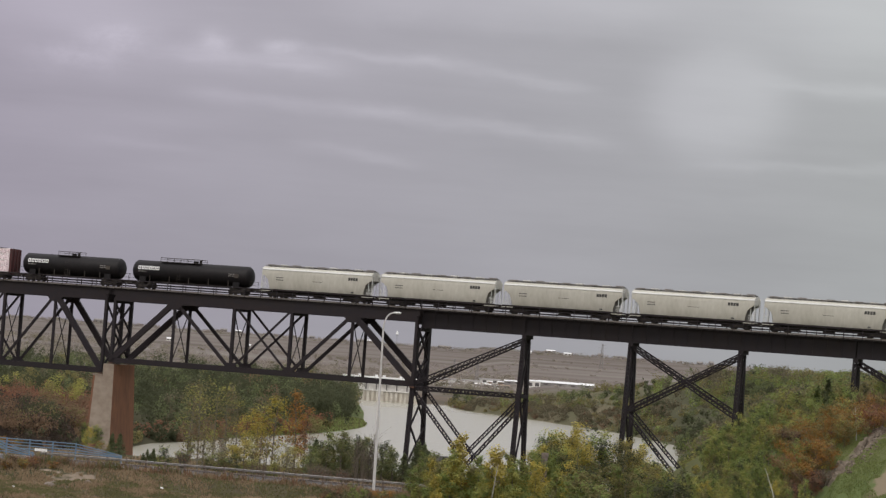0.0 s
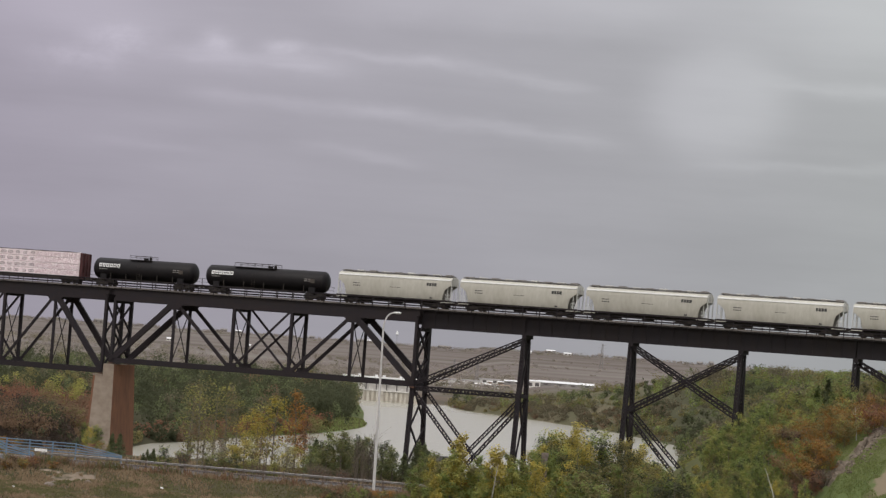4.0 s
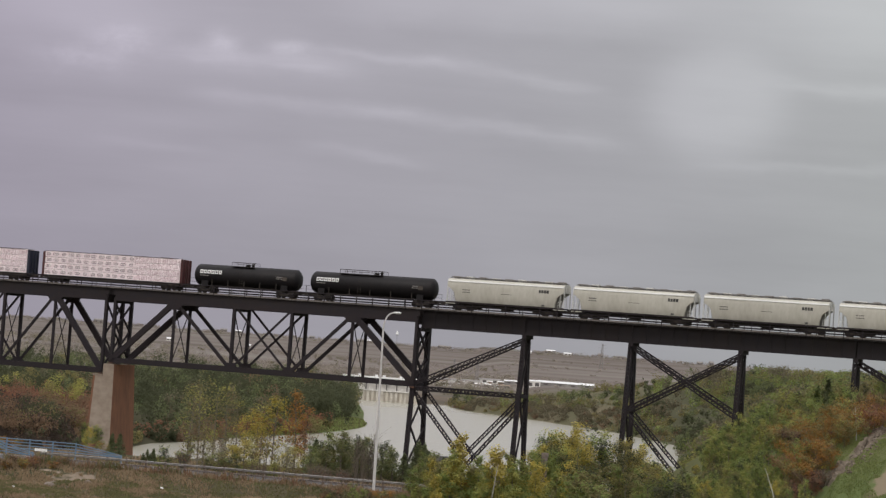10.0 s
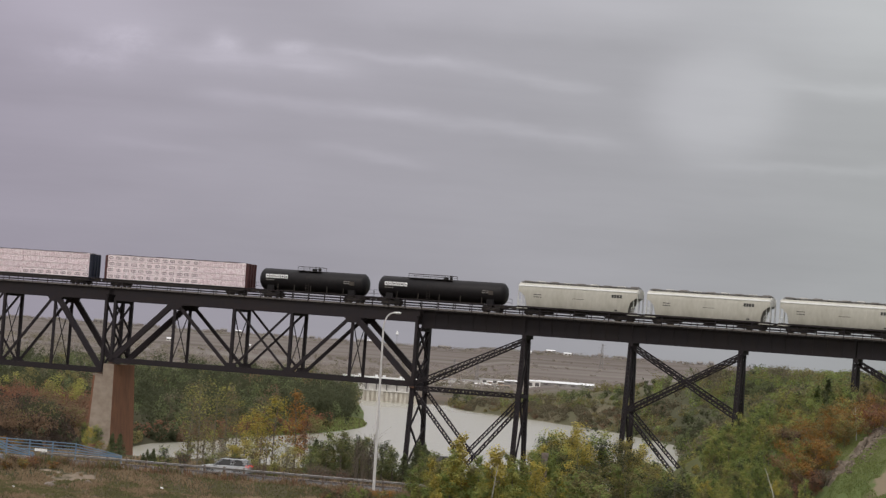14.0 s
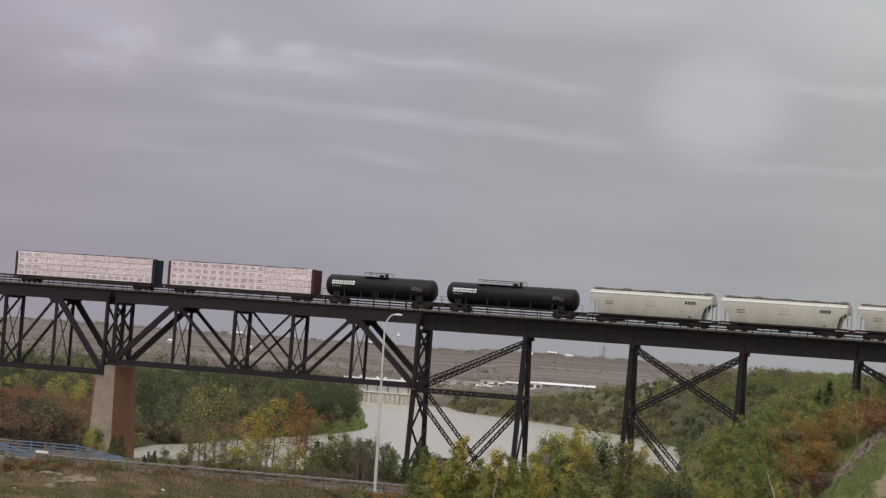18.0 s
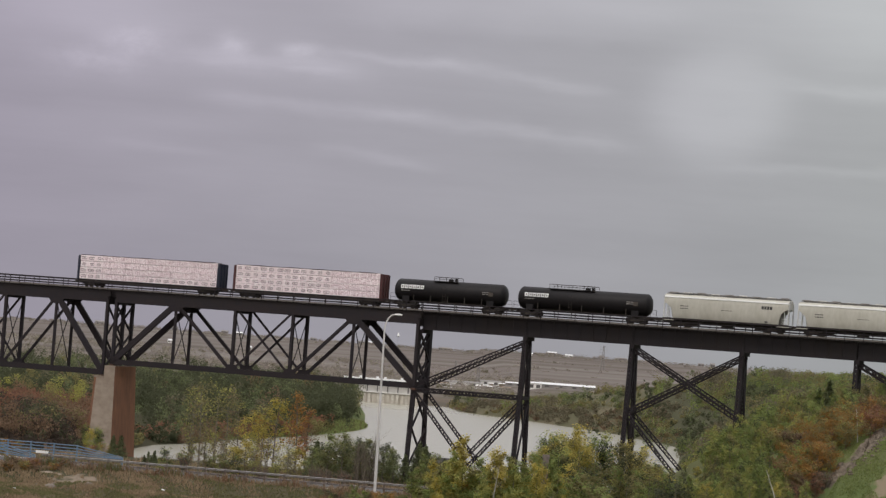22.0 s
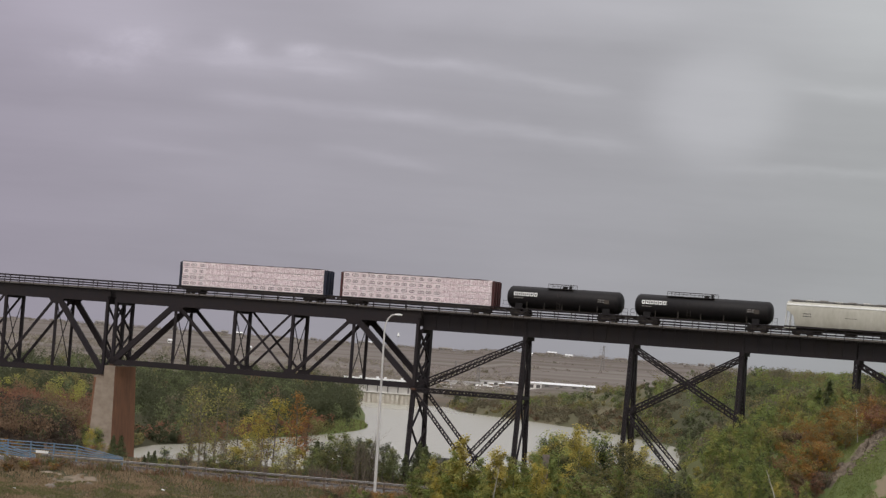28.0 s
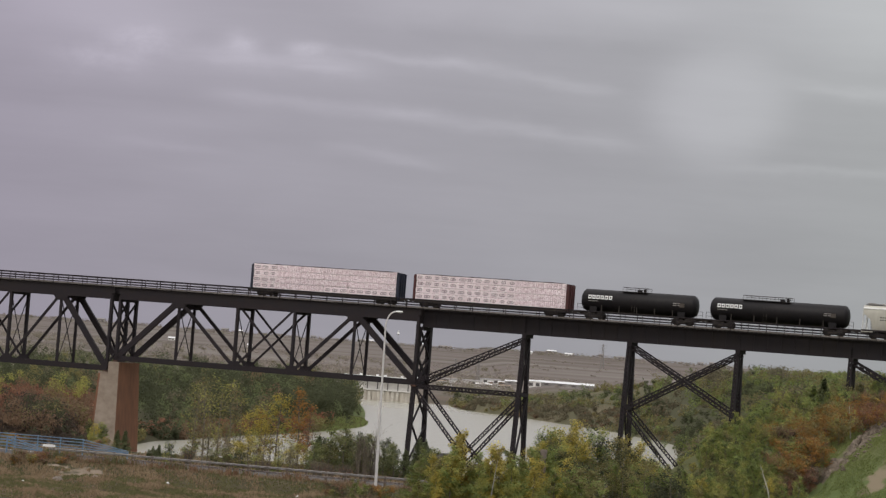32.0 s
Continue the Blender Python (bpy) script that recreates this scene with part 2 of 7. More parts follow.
def ground_zs(x, y):
    """Height of the ground sheet itself, between its grid points."""
    i = np.clip(np.searchsorted(GX, x) - 1, 0, nx - 2)
    j = np.clip(np.searchsorted(GY, y) - 1, 0, ny - 2)
    u, v = (x - GX[i]) / (GX[i + 1] - GX[i]), (y - GY[j]) / (GY[j + 1] - GY[j])
    return (gz[j, i] * (1 - u) + gz[j, i + 1] * u) * (1 - v) + (gz[j + 1, i] * (1 - u) + gz[j + 1, i + 1] * u) * v


def ground_z(x, y):
    return float(ground_zs(np.array([float(x)]), np.array([float(y)]))[0])


def steps(marks):
    out = []
    for (a, b, s) in marks:
        out.extend(np.arange(a, b, s))
    return np.array(out)


GX = steps([(-2400, -600, 120), (-600, -150, 25), (-150, -60, 5), (-60, 110, 1.6), (110, 200, 6), (200, 600, 25), (600, 2401, 120)])
GY = steps([(-200, 150, 10), (150, 400, 2.5), (400, 700, 5), (700, 900, 3), (900, 1300, 8), (1300, 2200, 40), (2200, 4801, 130)])
gx, gy = np.meshgrid(GX, GY)
gz = height(gx, gy)
gsn = np.sin(radians(11.2)) * (gx + 4.56) + np.cos(radians(11.2)) * (gy - 240.5)
gz = gz + wobble(gx, gy) * (1 - (1 - ease(7, 14, np.abs(gsn - 4.0)))) * ((gy > 30) & (gy < 800)) * ease(0.3, 2.5, gz)
nx, ny = len(GX), len(GY)
me = bpy.data.meshes.new("ground")
me.from_pydata(np.stack([gx, gy, gz], -1).reshape(-1, 3).tolist(), [],
               [(j * nx + i, j * nx + i + 1, (j + 1) * nx + i + 1, (j + 1) * nx + i) for j in range(ny - 1) for i in range(nx - 1)])
me.polygons.foreach_set("use_smooth", [True] * len(me.polygons))


def ground_material():
    m = mat("dry_grass_ground", (0.138, 0.102, 0.069), 0.95, tint=(0.1, 0.072, 0.05), stain=0.08, grain=0.9, bump=0.6, spec=0.08)
    n, l = m.node_tree.nodes, m.node_tree.links
    b = n["Principled BSDF"]
    old = b.inputs["Base Color"].links[0].from_socket
    pos = n.new("ShaderNodeNewGeometry")
    sep = n.new("ShaderNodeSeparateXYZ")
    l.new(pos.outputs["Position"], sep.inputs[0])
    # distant farmland: brown, ochre and green strips, with haze lightening put into the colour
    co = n.new("ShaderNodeMapping")
    co.inputs["Scale"].default_value = (0.0013, 0.0062, 0.0)
    l.new(pos.outputs["Position"], co.inputs["Vector"])
    vor = n.new("ShaderNodeTexNoise")
    vor.inputs["Scale"].default_value, vor.inputs["Detail"].default_value = 1.6, 3
    l.new(co.outputs["Vector"], vor.inputs["Vector"])
    cr = n.new("ShaderNodeValToRGB")
    e = cr.color_ramp.elements
    e[0].position, e[0].color = 0.36, (0.125, 0.108, 0.09, 1)
    e[1].position, e[1].color = 0.66, (0.205, 0.186, 0.165, 1)
    k = e.new(0.5)
    k.color = (0.168, 0.143, 0.13, 1)
    l.new(vor.outputs["Fac"], cr.inputs["Fac"])
    mr = n.new("ShaderNodeMapRange")
    mr.inputs["From Min"].default_value, mr.inputs["From Max"].default_value = 900, 1500
    l.new(sep.outputs["Y"], mr.inputs["Value"])
    mx = n.new("ShaderNodeMix")
    mx.data_type = "RGBA"
    l.new(mr.outputs["Result"], mx.inputs["Factor"])
    l.new(cr.outputs["Color"], mx.inputs["B"])
    # low meadow grass in green patches
    gr = n.new("ShaderNodeTexNoise")
    gr.inputs["Scale"].default_value, gr.inputs["Detail"].default_value = 0.05, 6
    l.new(pos.outputs["Position"], gr.inputs["Vector"])
    m2 = n.new("ShaderNodeMapRange")
    m2.inputs["From Min"].default_value, m2.inputs["From Max"].default_value = 0.46, 0.60
    l.new(gr.outputs["Fac"], m2.inputs["Value"])
    mg = n.new("ShaderNodeMix")
    mg.data_type = "RGBA"
    mg.inputs["B"].default_value = (0.068, 0.062, 0.036, 1)
    l.new(m2.outputs["Result"], mg.inputs["Factor"])
    l.new(old, mg.inputs["A"])
    l.new(mg.outputs["Result"], mx.inputs["A"])
    # grassy river banks and slope
    def span(axis, a, b_):
        q = n.new("ShaderNodeMapRange")
        q.interpolation_type = "SMOOTHSTEP"
        q.inputs["From Min"].default_value, q.inputs["From Max"].default_value = a, b_
        l.new(sep.outputs[axis], q.inputs["Value"])
        return q.outputs["Result"]

    def both(op, a, b_):
        q = n.new("ShaderNodeMath")
        q.operation = op
        l.new(a, q.inputs[0])
        l.new(b_, q.inputs[1])
        return q.outputs[0]
    slope = both("MULTIPLY", span("X", 22, 31), both("MULTIPLY", span("Y", 236, 248), span("Y", 1250, 1050)))
    west = both("MULTIPLY", span("X", -10, -16), both("MULTIPLY", span("Y", 455, 480), span("Y", 1250, 1050)))
    lush = both("MAXIMUM", slope, west)
    mw = n.new("ShaderNodeMix")
    mw.data_type = "RGBA"
    l.new(lush, mw.inputs["Factor"])
    l.new(mx.outputs["Result"], mw.inputs["A"])
    tn = n.new("ShaderNodeMix")
    tn.data_type = "RGBA"
    tn.inputs["A"].default_value, tn.inputs["B"].default_value = (0.115, 0.118, 0.055, 1), (0.098, 0.125, 0.048, 1)
    l.new(m2.outputs["Result"], tn.inputs["Factor"])
    m2.inputs["From Min"].default_value, m2.inputs["From Max"].default_value = 0.38, 0.56
    l.new(tn.outputs["Result"], mw.inputs["B"])
    wf = n.new("ShaderNodeMix")
    wf.data_type = "RGBA"
    wf.inputs["B"].default_value = (0.058, 0.054, 0.032, 1)
    l.new(both("MULTIPLY", west, span("Y", 735, 660)), wf.inputs["Factor"])
    l.new(mw.outputs["Result"], wf.inputs["A"])
    # far right bank: dry olive-brown pasture
    pasture = both("MULTIPLY", span("X", 8, 16), both("MULTIPLY", span("Y", 430, 470), span("Y", 1500, 1250)))
    mp_ = n.new("ShaderNodeMix")
    mp_.data_type = "RGBA"
    dry = n.new("ShaderNodeMix")
    dry.data_type = "RGBA"
    dry.inputs["A"].default_value, dry.inputs["B"].default_value = (0.14, 0.122, 0.08, 1), (0.11, 0.105, 0.064, 1)
    l.new(m2.outputs["Result"], dry.inputs["Factor"])
    l.new(pasture, mp_.inputs["Factor"])
    l.new(wf.outputs["Result"], mp_.inputs["A"])
    l.new(dry.outputs["Result"], mp_.inputs["B"])
    floor_ = both("MULTIPLY", span("X", 62, 84), both("MULTIPLY", span("Y", 520, 600), span("Y", 1010, 960)))
    mf = n.new("ShaderNodeMix")
    mf.data_type = "RGBA"
    mf.inputs["B"].default_value = (0.075, 0.075, 0.044, 1)
    l.new(floor_, mf.inputs["Factor"])
    l.new(mp_.outputs["Result"], mf.inputs["A"])
    out = mf.outputs["Result"]
    # worn earth: a lip along the slope's edge, and bare patches
    ragged = n.new("ShaderNodeTexNoise")
    ragged.inputs["Scale"].default_value, ragged.inputs["Detail"].default_value = 0.9, 8
    l.new(pos.outputs["Position"], ragged.inputs["Vector"])

    two = n.new("ShaderNodeValue").outputs[0]
    two.default_value = 2.4

    def bare(x0, y0, turn, rx, ry, colour):
        nonlocal out
        q = n.new("ShaderNodeMapping")
        q.vector_type = "TEXTURE"
        q.inputs["Location"].default_value = (x0, y0, 0)
        q.inputs["Rotation"].default_value = (0, 0, radians(turn))
        q.inputs["Scale"].default_value = (rx, ry, 1e6)
        l.new(pos.outputs["Position"], q.inputs["Vector"])
        d = n.new("ShaderNodeVectorMath")
        d.operation = "LENGTH"
        l.new(q.outputs["Vector"], d.inputs[0])
        s = both("MULTIPLY_ADD", ragged.outputs["Fac"], two)
        l.new(d.outputs["Value"], s.node.inputs[2])
        w = n.new("ShaderNodeMapRange")
        w.inputs["From Min"].default_value, w.inputs["From Max"].default_value = 1.95, 1.55
        l.new(s, w.inputs["Value"])
        mix = n.new("ShaderNodeMix")
        mix.data_type = "RGBA"
        l.new(w.outputs["Result"], mix.inputs["Factor"])
        l.new(out, mix.inputs["A"])
        mix.inputs["B"].default_value = (*colour, 1)
        out = mix.outputs["Result"]

    bare(46.6, 274.6, 59.5, 7.0, 1.7, (0.2, 0.165, 0.125))
    bare(46.4, 262.2, 42, 4.4, 1.9, (0.205, 0.168, 0.118))
    bare(-32.4, 239.8, -35, 3.6, 3.6, (0.22, 0.175, 0.135))
    bare(-35.2, 243.0, -20, 1.6, 0.7, (0.28, 0.225, 0.18))
    l.new(out, b.inputs["Base Color"])
    return m


me.materials.append(ground_material())
ground = tagged(new("ground", me), "dry grassy valley slopes and distant farmland", "ground", kind="structure")


def water_material():
    m = bpy.data.materials.new("river_water")
    m.use_nodes = True
    n, l = m.node_tree.nodes, m.node_tree.links
    b = n["Principled BSDF"]
    b.inputs["Base Color"].default_value = (0.41, 0.395, 0.325, 1)
    b.inputs["Roughness"].default_value = 0.22
    co = n.new("ShaderNodeTexCoord")
    mp = n.new("ShaderNodeMapping")
    mp.inputs["Scale"].default_value = (0.25, 0.06, 1)
    l.new(co.outputs["Object"], mp.inputs["Vector"])
    w = n.new("ShaderNodeTexNoise")
    w.inputs["Scale"].default_value, w.inputs["Detail"].default_value = 1.6, 8
    l.new(mp.outputs["Vector"], w.inputs["Vector"])
    bp = n.new("ShaderNodeBump")
    bp.inputs["Strength"].default_value, bp.inputs["Distance"].default_value = 0.6, 0.5
    l.new(w.outputs["Fac"], bp.inputs["Height"])
    l.new(bp.outputs["Normal"], b.inputs["Normal"])
    return m


k = Kit()
k.add([(-1500, 400, 0), (140, 400, 0), (140, 1250, 0), (-1500, 1250, 0)], [(0, 1, 2, 3)])
tagged(k.ob("water", water_material()), "pale grey rippled river water", "river", kind="structure")


def sky_material():
    m = bpy.data.materials.new("cloud_sky")
    m.use_nodes = True
    n, l = m.node_tree.nodes, m.node_tree.links
    n.remove(n["Principled BSDF"])
    em = n.new("ShaderNodeEmission")
    l.new(em.outputs[0], n["Material Output"].inputs["Surface"])
    co = n.new("ShaderNodeTexCoord")
    sep = n.new("ShaderNodeSeparateXYZ")
    l.new(co.outputs["Object"], sep.inputs[0])

    def math_(op, a, b_=None, c=None):
        q = n.new("ShaderNodeMath")
        q.operation = op
        for i, s in enumerate((a, b_, c)):
            if s is None:
                continue
            if isinstance(s, (int, float)):
                q.inputs[i].default_value = s
            else:
                l.new(s, q.inputs[i])
        return q.outputs[0]

    def noise_(sx, sz, detail=6, rough=0.55, off=0.0):
        mp = n.new("ShaderNodeMapping")
        mp.inputs["Scale"].default_value = (sx, 1, sz)
        mp.inputs["Location"].default_value = (off, 0, off)
        mp.inputs["Rotation"].default_value = (0, radians(2.5), 0)
        l.new(co.outputs["Object"], mp.inputs["Vector"])
        q = n.new("ShaderNodeTexNoise")
        q.inputs["Scale"].default_value, q.inputs["Detail"].default_value, q.inputs["Roughness"].default_value = 1.0, detail, rough
        l.new(mp.outputs["Vector"], q.inputs["Vector"])
        return q.outputs["Fac"]

    X, Z = sep.outputs["X"], sep.outputs["Z"]
    still = n.new("ShaderNodeSeparateXYZ")
    l.new(n.new("ShaderNodeNewGeometry").outputs["Position"], still.inputs[0])
    drift = math_("MULTIPLY_ADD", noise_(1 / 170, 1 / 90, 4), 44, -22)
    zz = math_("ADD", Z, drift)

    def band(z0, slope, width, xa, xb, soft):
        c = math_("MULTIPLY_ADD", X, slope, z0)
        t = math_("DIVIDE", math_("SUBTRACT", zz, c), width)
        g = math_("POWER", 2.718, math_("MULTIPLY", math_("MULTIPLY", t, t), -1))
        r = n.new("ShaderNodeMapRange")
        r.interpolation_type = "SMOOTHSTEP"
        r.inputs["From Min"].default_value, r.inputs["From Max"].default_value = xa - soft, xa + soft
        l.new(X, r.inputs["Value"])
        s = n.new("ShaderNodeMapRange")
        s.interpolation_type = "SMOOTHSTEP"
        s.inputs["From Min"].default_value, s.inputs["From Max"].default_value = xb + soft, xb - soft
        l.new(X, s.inputs["Value"])
        return math_("MULTIPLY", g, math_("MULTIPLY", r.outputs[0], s.outputs[0]))

    def spot(x0, z0, rx, rz, flat=False):
        a = math_("DIVIDE", math_("SUBTRACT", X, x0), rx)
        c = math_("DIVIDE", math_("SUBTRACT", zz, z0), rz)
        if flat:
            # the pale lens spot painted into the sky stays while the clouds drift
            a = math_("DIVIDE", math_("SUBTRACT", still.outputs["X"], x0), rx)
            c = math_("DIVIDE", math_("SUBTRACT", still.outputs["Z"], z0 + 26), rz)
        d = math_("ADD", math_("MULTIPLY", a, a), math_("MULTIPLY", c, c))
        if flat:
            d = math_("MULTIPLY", d, d)
        return math_("POWER", 2.718, math_("MULTIPLY", d, -1))

    wisps = noise_(1 / 420, 1 / 38, 8, 0.6, 3.0)
    soft = noise_(1 / 700, 1 / 160, 5, 0.5, 9.0)
    curls = math_("MULTIPLY_ADD", noise_(1 / 60, 1 / 34, 8, 0.66, 5.0), 2.6, -0.35)
    combed = math_("MULTIPLY_ADD", noise_(1 / 190, 1 / 22, 6, 0.6, 2.0), 1.8, 0.1)
    val = math_("MULTIPLY_ADD", soft, 0.12, 0.277)
    val = math_("ADD", val, math_("MULTIPLY", math_("SUBTRACT", wisps, 0.5), 0.04))
    lift = n.new("ShaderNodeMapRange")
    lift.inputs["From Min"].default_value, lift.inputs["From Max"].default_value = 0, 700
    lift.inputs["To Min"].default_value, lift.inputs["To Max"].default_value = -0.005, 0.078
    l.new(Z, lift.inputs["Value"])
    val = math_("ADD", val, lift.outputs[0])
    # puffed heaps to the west, then long combed streaks, a grey lane between them and a bright east
    for shape, how, k_ in ((spot(-584, 508, 62, 26), curls, 0.095), (spot(-660, 466, 84, 26), curls, 0.07), (spot(-680, 560, 190, 42), None, 0.055),
                           (spot(-409, 508, 34, 22), curls, 0.10), (spot(-290, 508, 42, 17), curls, 0.10), (band(480, -0.0014, 17, -500, -190, 70), combed, 0.068),
                           (band(505, -0.0254, 10, -240, -5, 50), combed, 0.055), (band(502, -0.0966, 12, -30, 250, 60), combed, 0.045),
                           (band(407, -0.0254, 12, -450, -90, 60), combed, 0.042), (band(400, -0.066, 15, -130, 300, 70), combed, 0.05),
                           (band(306, -0.0316, 10, -620, -450, 60), combed, 0.022), (band(320, -0.0803, 11, -240, -50, 50), combed, 0.035),
                           (band(612, 0.0647, 34, -190, 400, 120), None, 0.045), (band(545, 0.0245, 22, -280, 420, 120), None, -0.02), (band(433, 0.0442, 34, -900, -470, 120), None, -0.018),
                           (band(525, -0.0209, 13, 560, 900, 60), combed, 0.04), (band(330, 0.0572, 9, 480, 900, 80), combed, 0.03),
                           (spot(760, 640, 300, 90), None, 0.085), (spot(467, 462, 126, 102, True), None, 0.088)):
        val = math_("MULTIPLY_ADD", math_("MULTIPLY", shape, how) if how is not None else shape, k_, val)
    side = n.new("ShaderNodeMapRange")
    side.inputs["From Min"].default_value, side.inputs["From Max"].default_value = -800, 800
    l.new(X, side.inputs["Value"])
    hue = n.new("ShaderNodeMix")
    hue.data_type = "RGBA"
    hue.inputs["A"].default_value, hue.inputs["B"].default_value = (1.055, 0.978, 1.165, 1), (1.0, 1.03, 1.048, 1)
    l.new(side.outputs[0], hue.inputs["Factor"])
    l.new(hue.outputs["Result"], em.inputs["Color"])
    shade = n.new("ShaderNodeMapRange")
    shade.inputs["From Min"].default_value, shade.inputs["From Max"].default_value = -800, 700
    shade.inputs["To Min"].default_value, shade.inputs["To Max"].default_value = 0.905, 1.035
    l.new(X, shade.inputs["Value"])
    l.new(math_("MULTIPLY", val, shade.outputs[0]), em.inputs["Strength"])
    return m


k = Kit()
k.add([(-6000, 0, -300), (6000, 0, -300), (6000, 0, 3000), (-6000, 0, 3000)], [(0, 1, 2, 3)])
backdrop = tagged(k.ob("backdrop", sky_material()), "grey overcast sky with long pale cloud streaks", "sky", kind="structure")
backdrop.location = (0, 4600, 26)
# ---- railway bridge ----
Y_NEAR, Y_FAR, Y_MID = -1.0, 3.9, 1.45
BENTS = [0.9, 16.1, 31.25, 46.4, 61.7, 76.9]


def bridge_point(s, y, z):
    return BRIDGE @ Vector((s, y, z))


def truss_span(joints, low, top=29.72, inner=0.46):
    """A deck truss of two planes: joints along the bridge, low chord and top chord heights."""
    s0 = joints[0]
    t = thing("truss_span", BRIDGE @ pose(s0, 0, 0), "black riveted steel deck truss span", "truss span", "bridge spans")
    J = [j - s0 for j in joints]
    length = J[-1]
    up = (0, 1, 0)
    for y in (Y_NEAR, Y_FAR):
        Kit().beam((0, y, top), (length, y, top), 0.5, 0.85).ob("top_chord", M_STEEL, t)
        Kit().beam((0, y, low), (length, y, low), 0.45, 0.72).ob("bottom_chord", M_STEEL, t)
        for i, j in enumerate(J):
            end = i in (0, len(J) - 1)
            thin = i in (1, len(J) - 2)
            w = 0.62 if end else (0.24 if thin else 0.48)
            k = Kit()
            k.beam((j, y, low), (j, y, top), w if not end else 0.55, 0.4, (1, 0, 0))
            k.ob("post" if not thin else "hanger", M_STEEL, t)
            if not end:
                g = Kit()
                if thin:
                    g.add([(j - 1.35, y - 0.27, top - 0.3), (j + 1.35, y - 0.27, top - 0.3), (j + 0.75, y - 0.27, top - 1.15), (j - 0.75, y - 0.27, top - 1.15)], [(0, 3, 2, 1)])
                    g.add([(j - 1.35, y + 0.27, top - 0.3), (j + 1.35, y + 0.27, top - 0.3), (j + 0.75, y + 0.27, top - 1.15), (j - 0.75, y + 0.27, top - 1.15)], [(0, 1, 2, 3)])
                else:
                    for o in (-0.25, 0.25):
                        g.add([(j - 1.0, y + o, low + 0.3), (j + 1.0, y + o, low + 0.3), (j + 0.45, y + o, low + 0.95), (j - 0.45, y + o, low + 0.95)], [(0, 1, 2, 3)])
                g.ob("gusset_plate", M_STEEL, t)
        thick = 0.8
        a, b = J[0], J[1]
        Kit().beam((a, y, low), (b, y, top), thick, 0.45, up).ob("end_diagonal", M_STEEL, t)
        Kit().beam((J[-1], y, low), (J[-2], y, top), thick, 0.45, up).ob("end_diagonal", M_STEEL, t)
        Kit().beam((J[1], y, top), (J[2], y, low), inner, 0.3, up).ob("diagonal", M_STEEL, t)
        Kit().beam((J[-2], y, top), (J[-3], y, low), inner, 0.3, up).ob("diagonal", M_STEEL, t)
        for i in range(2, len(J) - 3):
            Kit().beam((J[i], y - 0.1, low), (J[i + 1], y - 0.1, top), 0.3, 0.16, up).ob("counter_diagonal", M_STEEL, t)
            Kit().beam((J[i], y + 0.1, top), (J[i + 1], y + 0.1, low), 0.3, 0.16, up).ob("counter_diagonal", M_STEEL, t)
    for i, j in enumerate(J):
        Kit().beam((j, Y_NEAR, top - 0.2), (j, Y_FAR, top - 0.2), 0.35, 1.1).ob("floor_beam", M_STEEL, t)
        Kit().beam((j, Y_NEAR, low), (j, Y_FAR, low), 0.3, 0.4).ob("bottom_strut", M_STEEL, t)
        end = i in (0, len(J) - 1)
        w = 0.22 if end else 0.1
        z0, z1 = (low + 0.3, top - 0.8)
        zm = (z0 + z1) / 2
        spans = [(z0, zm), (zm, z1)] if end else [(z0, z1)]
        for a, b in spans:
            Kit().beam((j, Y_NEAR, a), (j, Y_FAR, b), w, w).ob("sway_brace", M_STEEL, t)
            Kit().beam((j, Y_NEAR, b), (j, Y_FAR, a), w, w).ob("sway_brace", M_STEEL, t)
    for a, b in zip(J, J[1:]):
        Kit().beam((a, Y_NEAR, low - 0.15), (b, Y_FAR, low - 0.15), 0.18, 0.12).ob("lateral_brace", M_STEEL, t)
        Kit().beam((a, Y_FAR, low - 0.12), (b, Y_NEAR, low - 0.12), 0.18, 0.12).ob("lateral_brace", M_STEEL, t)
    for y in (Y_MID - 1.0, Y_MID + 1.0, Y_NEAR + 0.05, Y_FAR - 0.05):
        Kit().box(-0.35, length + 0.35, y - 0.16, y + 0.16, 30.1, 31.0).ob("stringer", M_GIRDER, t)
    for e in (0, length):
        Kit().beam((e, Y_NEAR, low - 0.55), (e, Y_NEAR, low - 0.3), 0.8, 0.7, (1, 0, 0)).ob("bearing_shoe", M_RUSTY, t)
        Kit().beam((e, Y_FAR, low - 0.55), (e, Y_FAR, low - 0.3), 0.8, 0.7, (1, 0, 0)).ob("bearing_shoe", M_RUSTY, t)
    return t


RIGHT_J = [-46.2, -36.6, -27.2, -18.2, -8.9, 0.7]
LEFT_J = [-89.85, -81.4, -72.95, -64.5, -56.05, -47.65]
truss_span(RIGHT_J, 20.72)
left_span = truss_span(LEFT_J, 19.1, inner=0.34)
copy_thing(left_span, BRIDGE @ pose(-133.4, 0, 0))


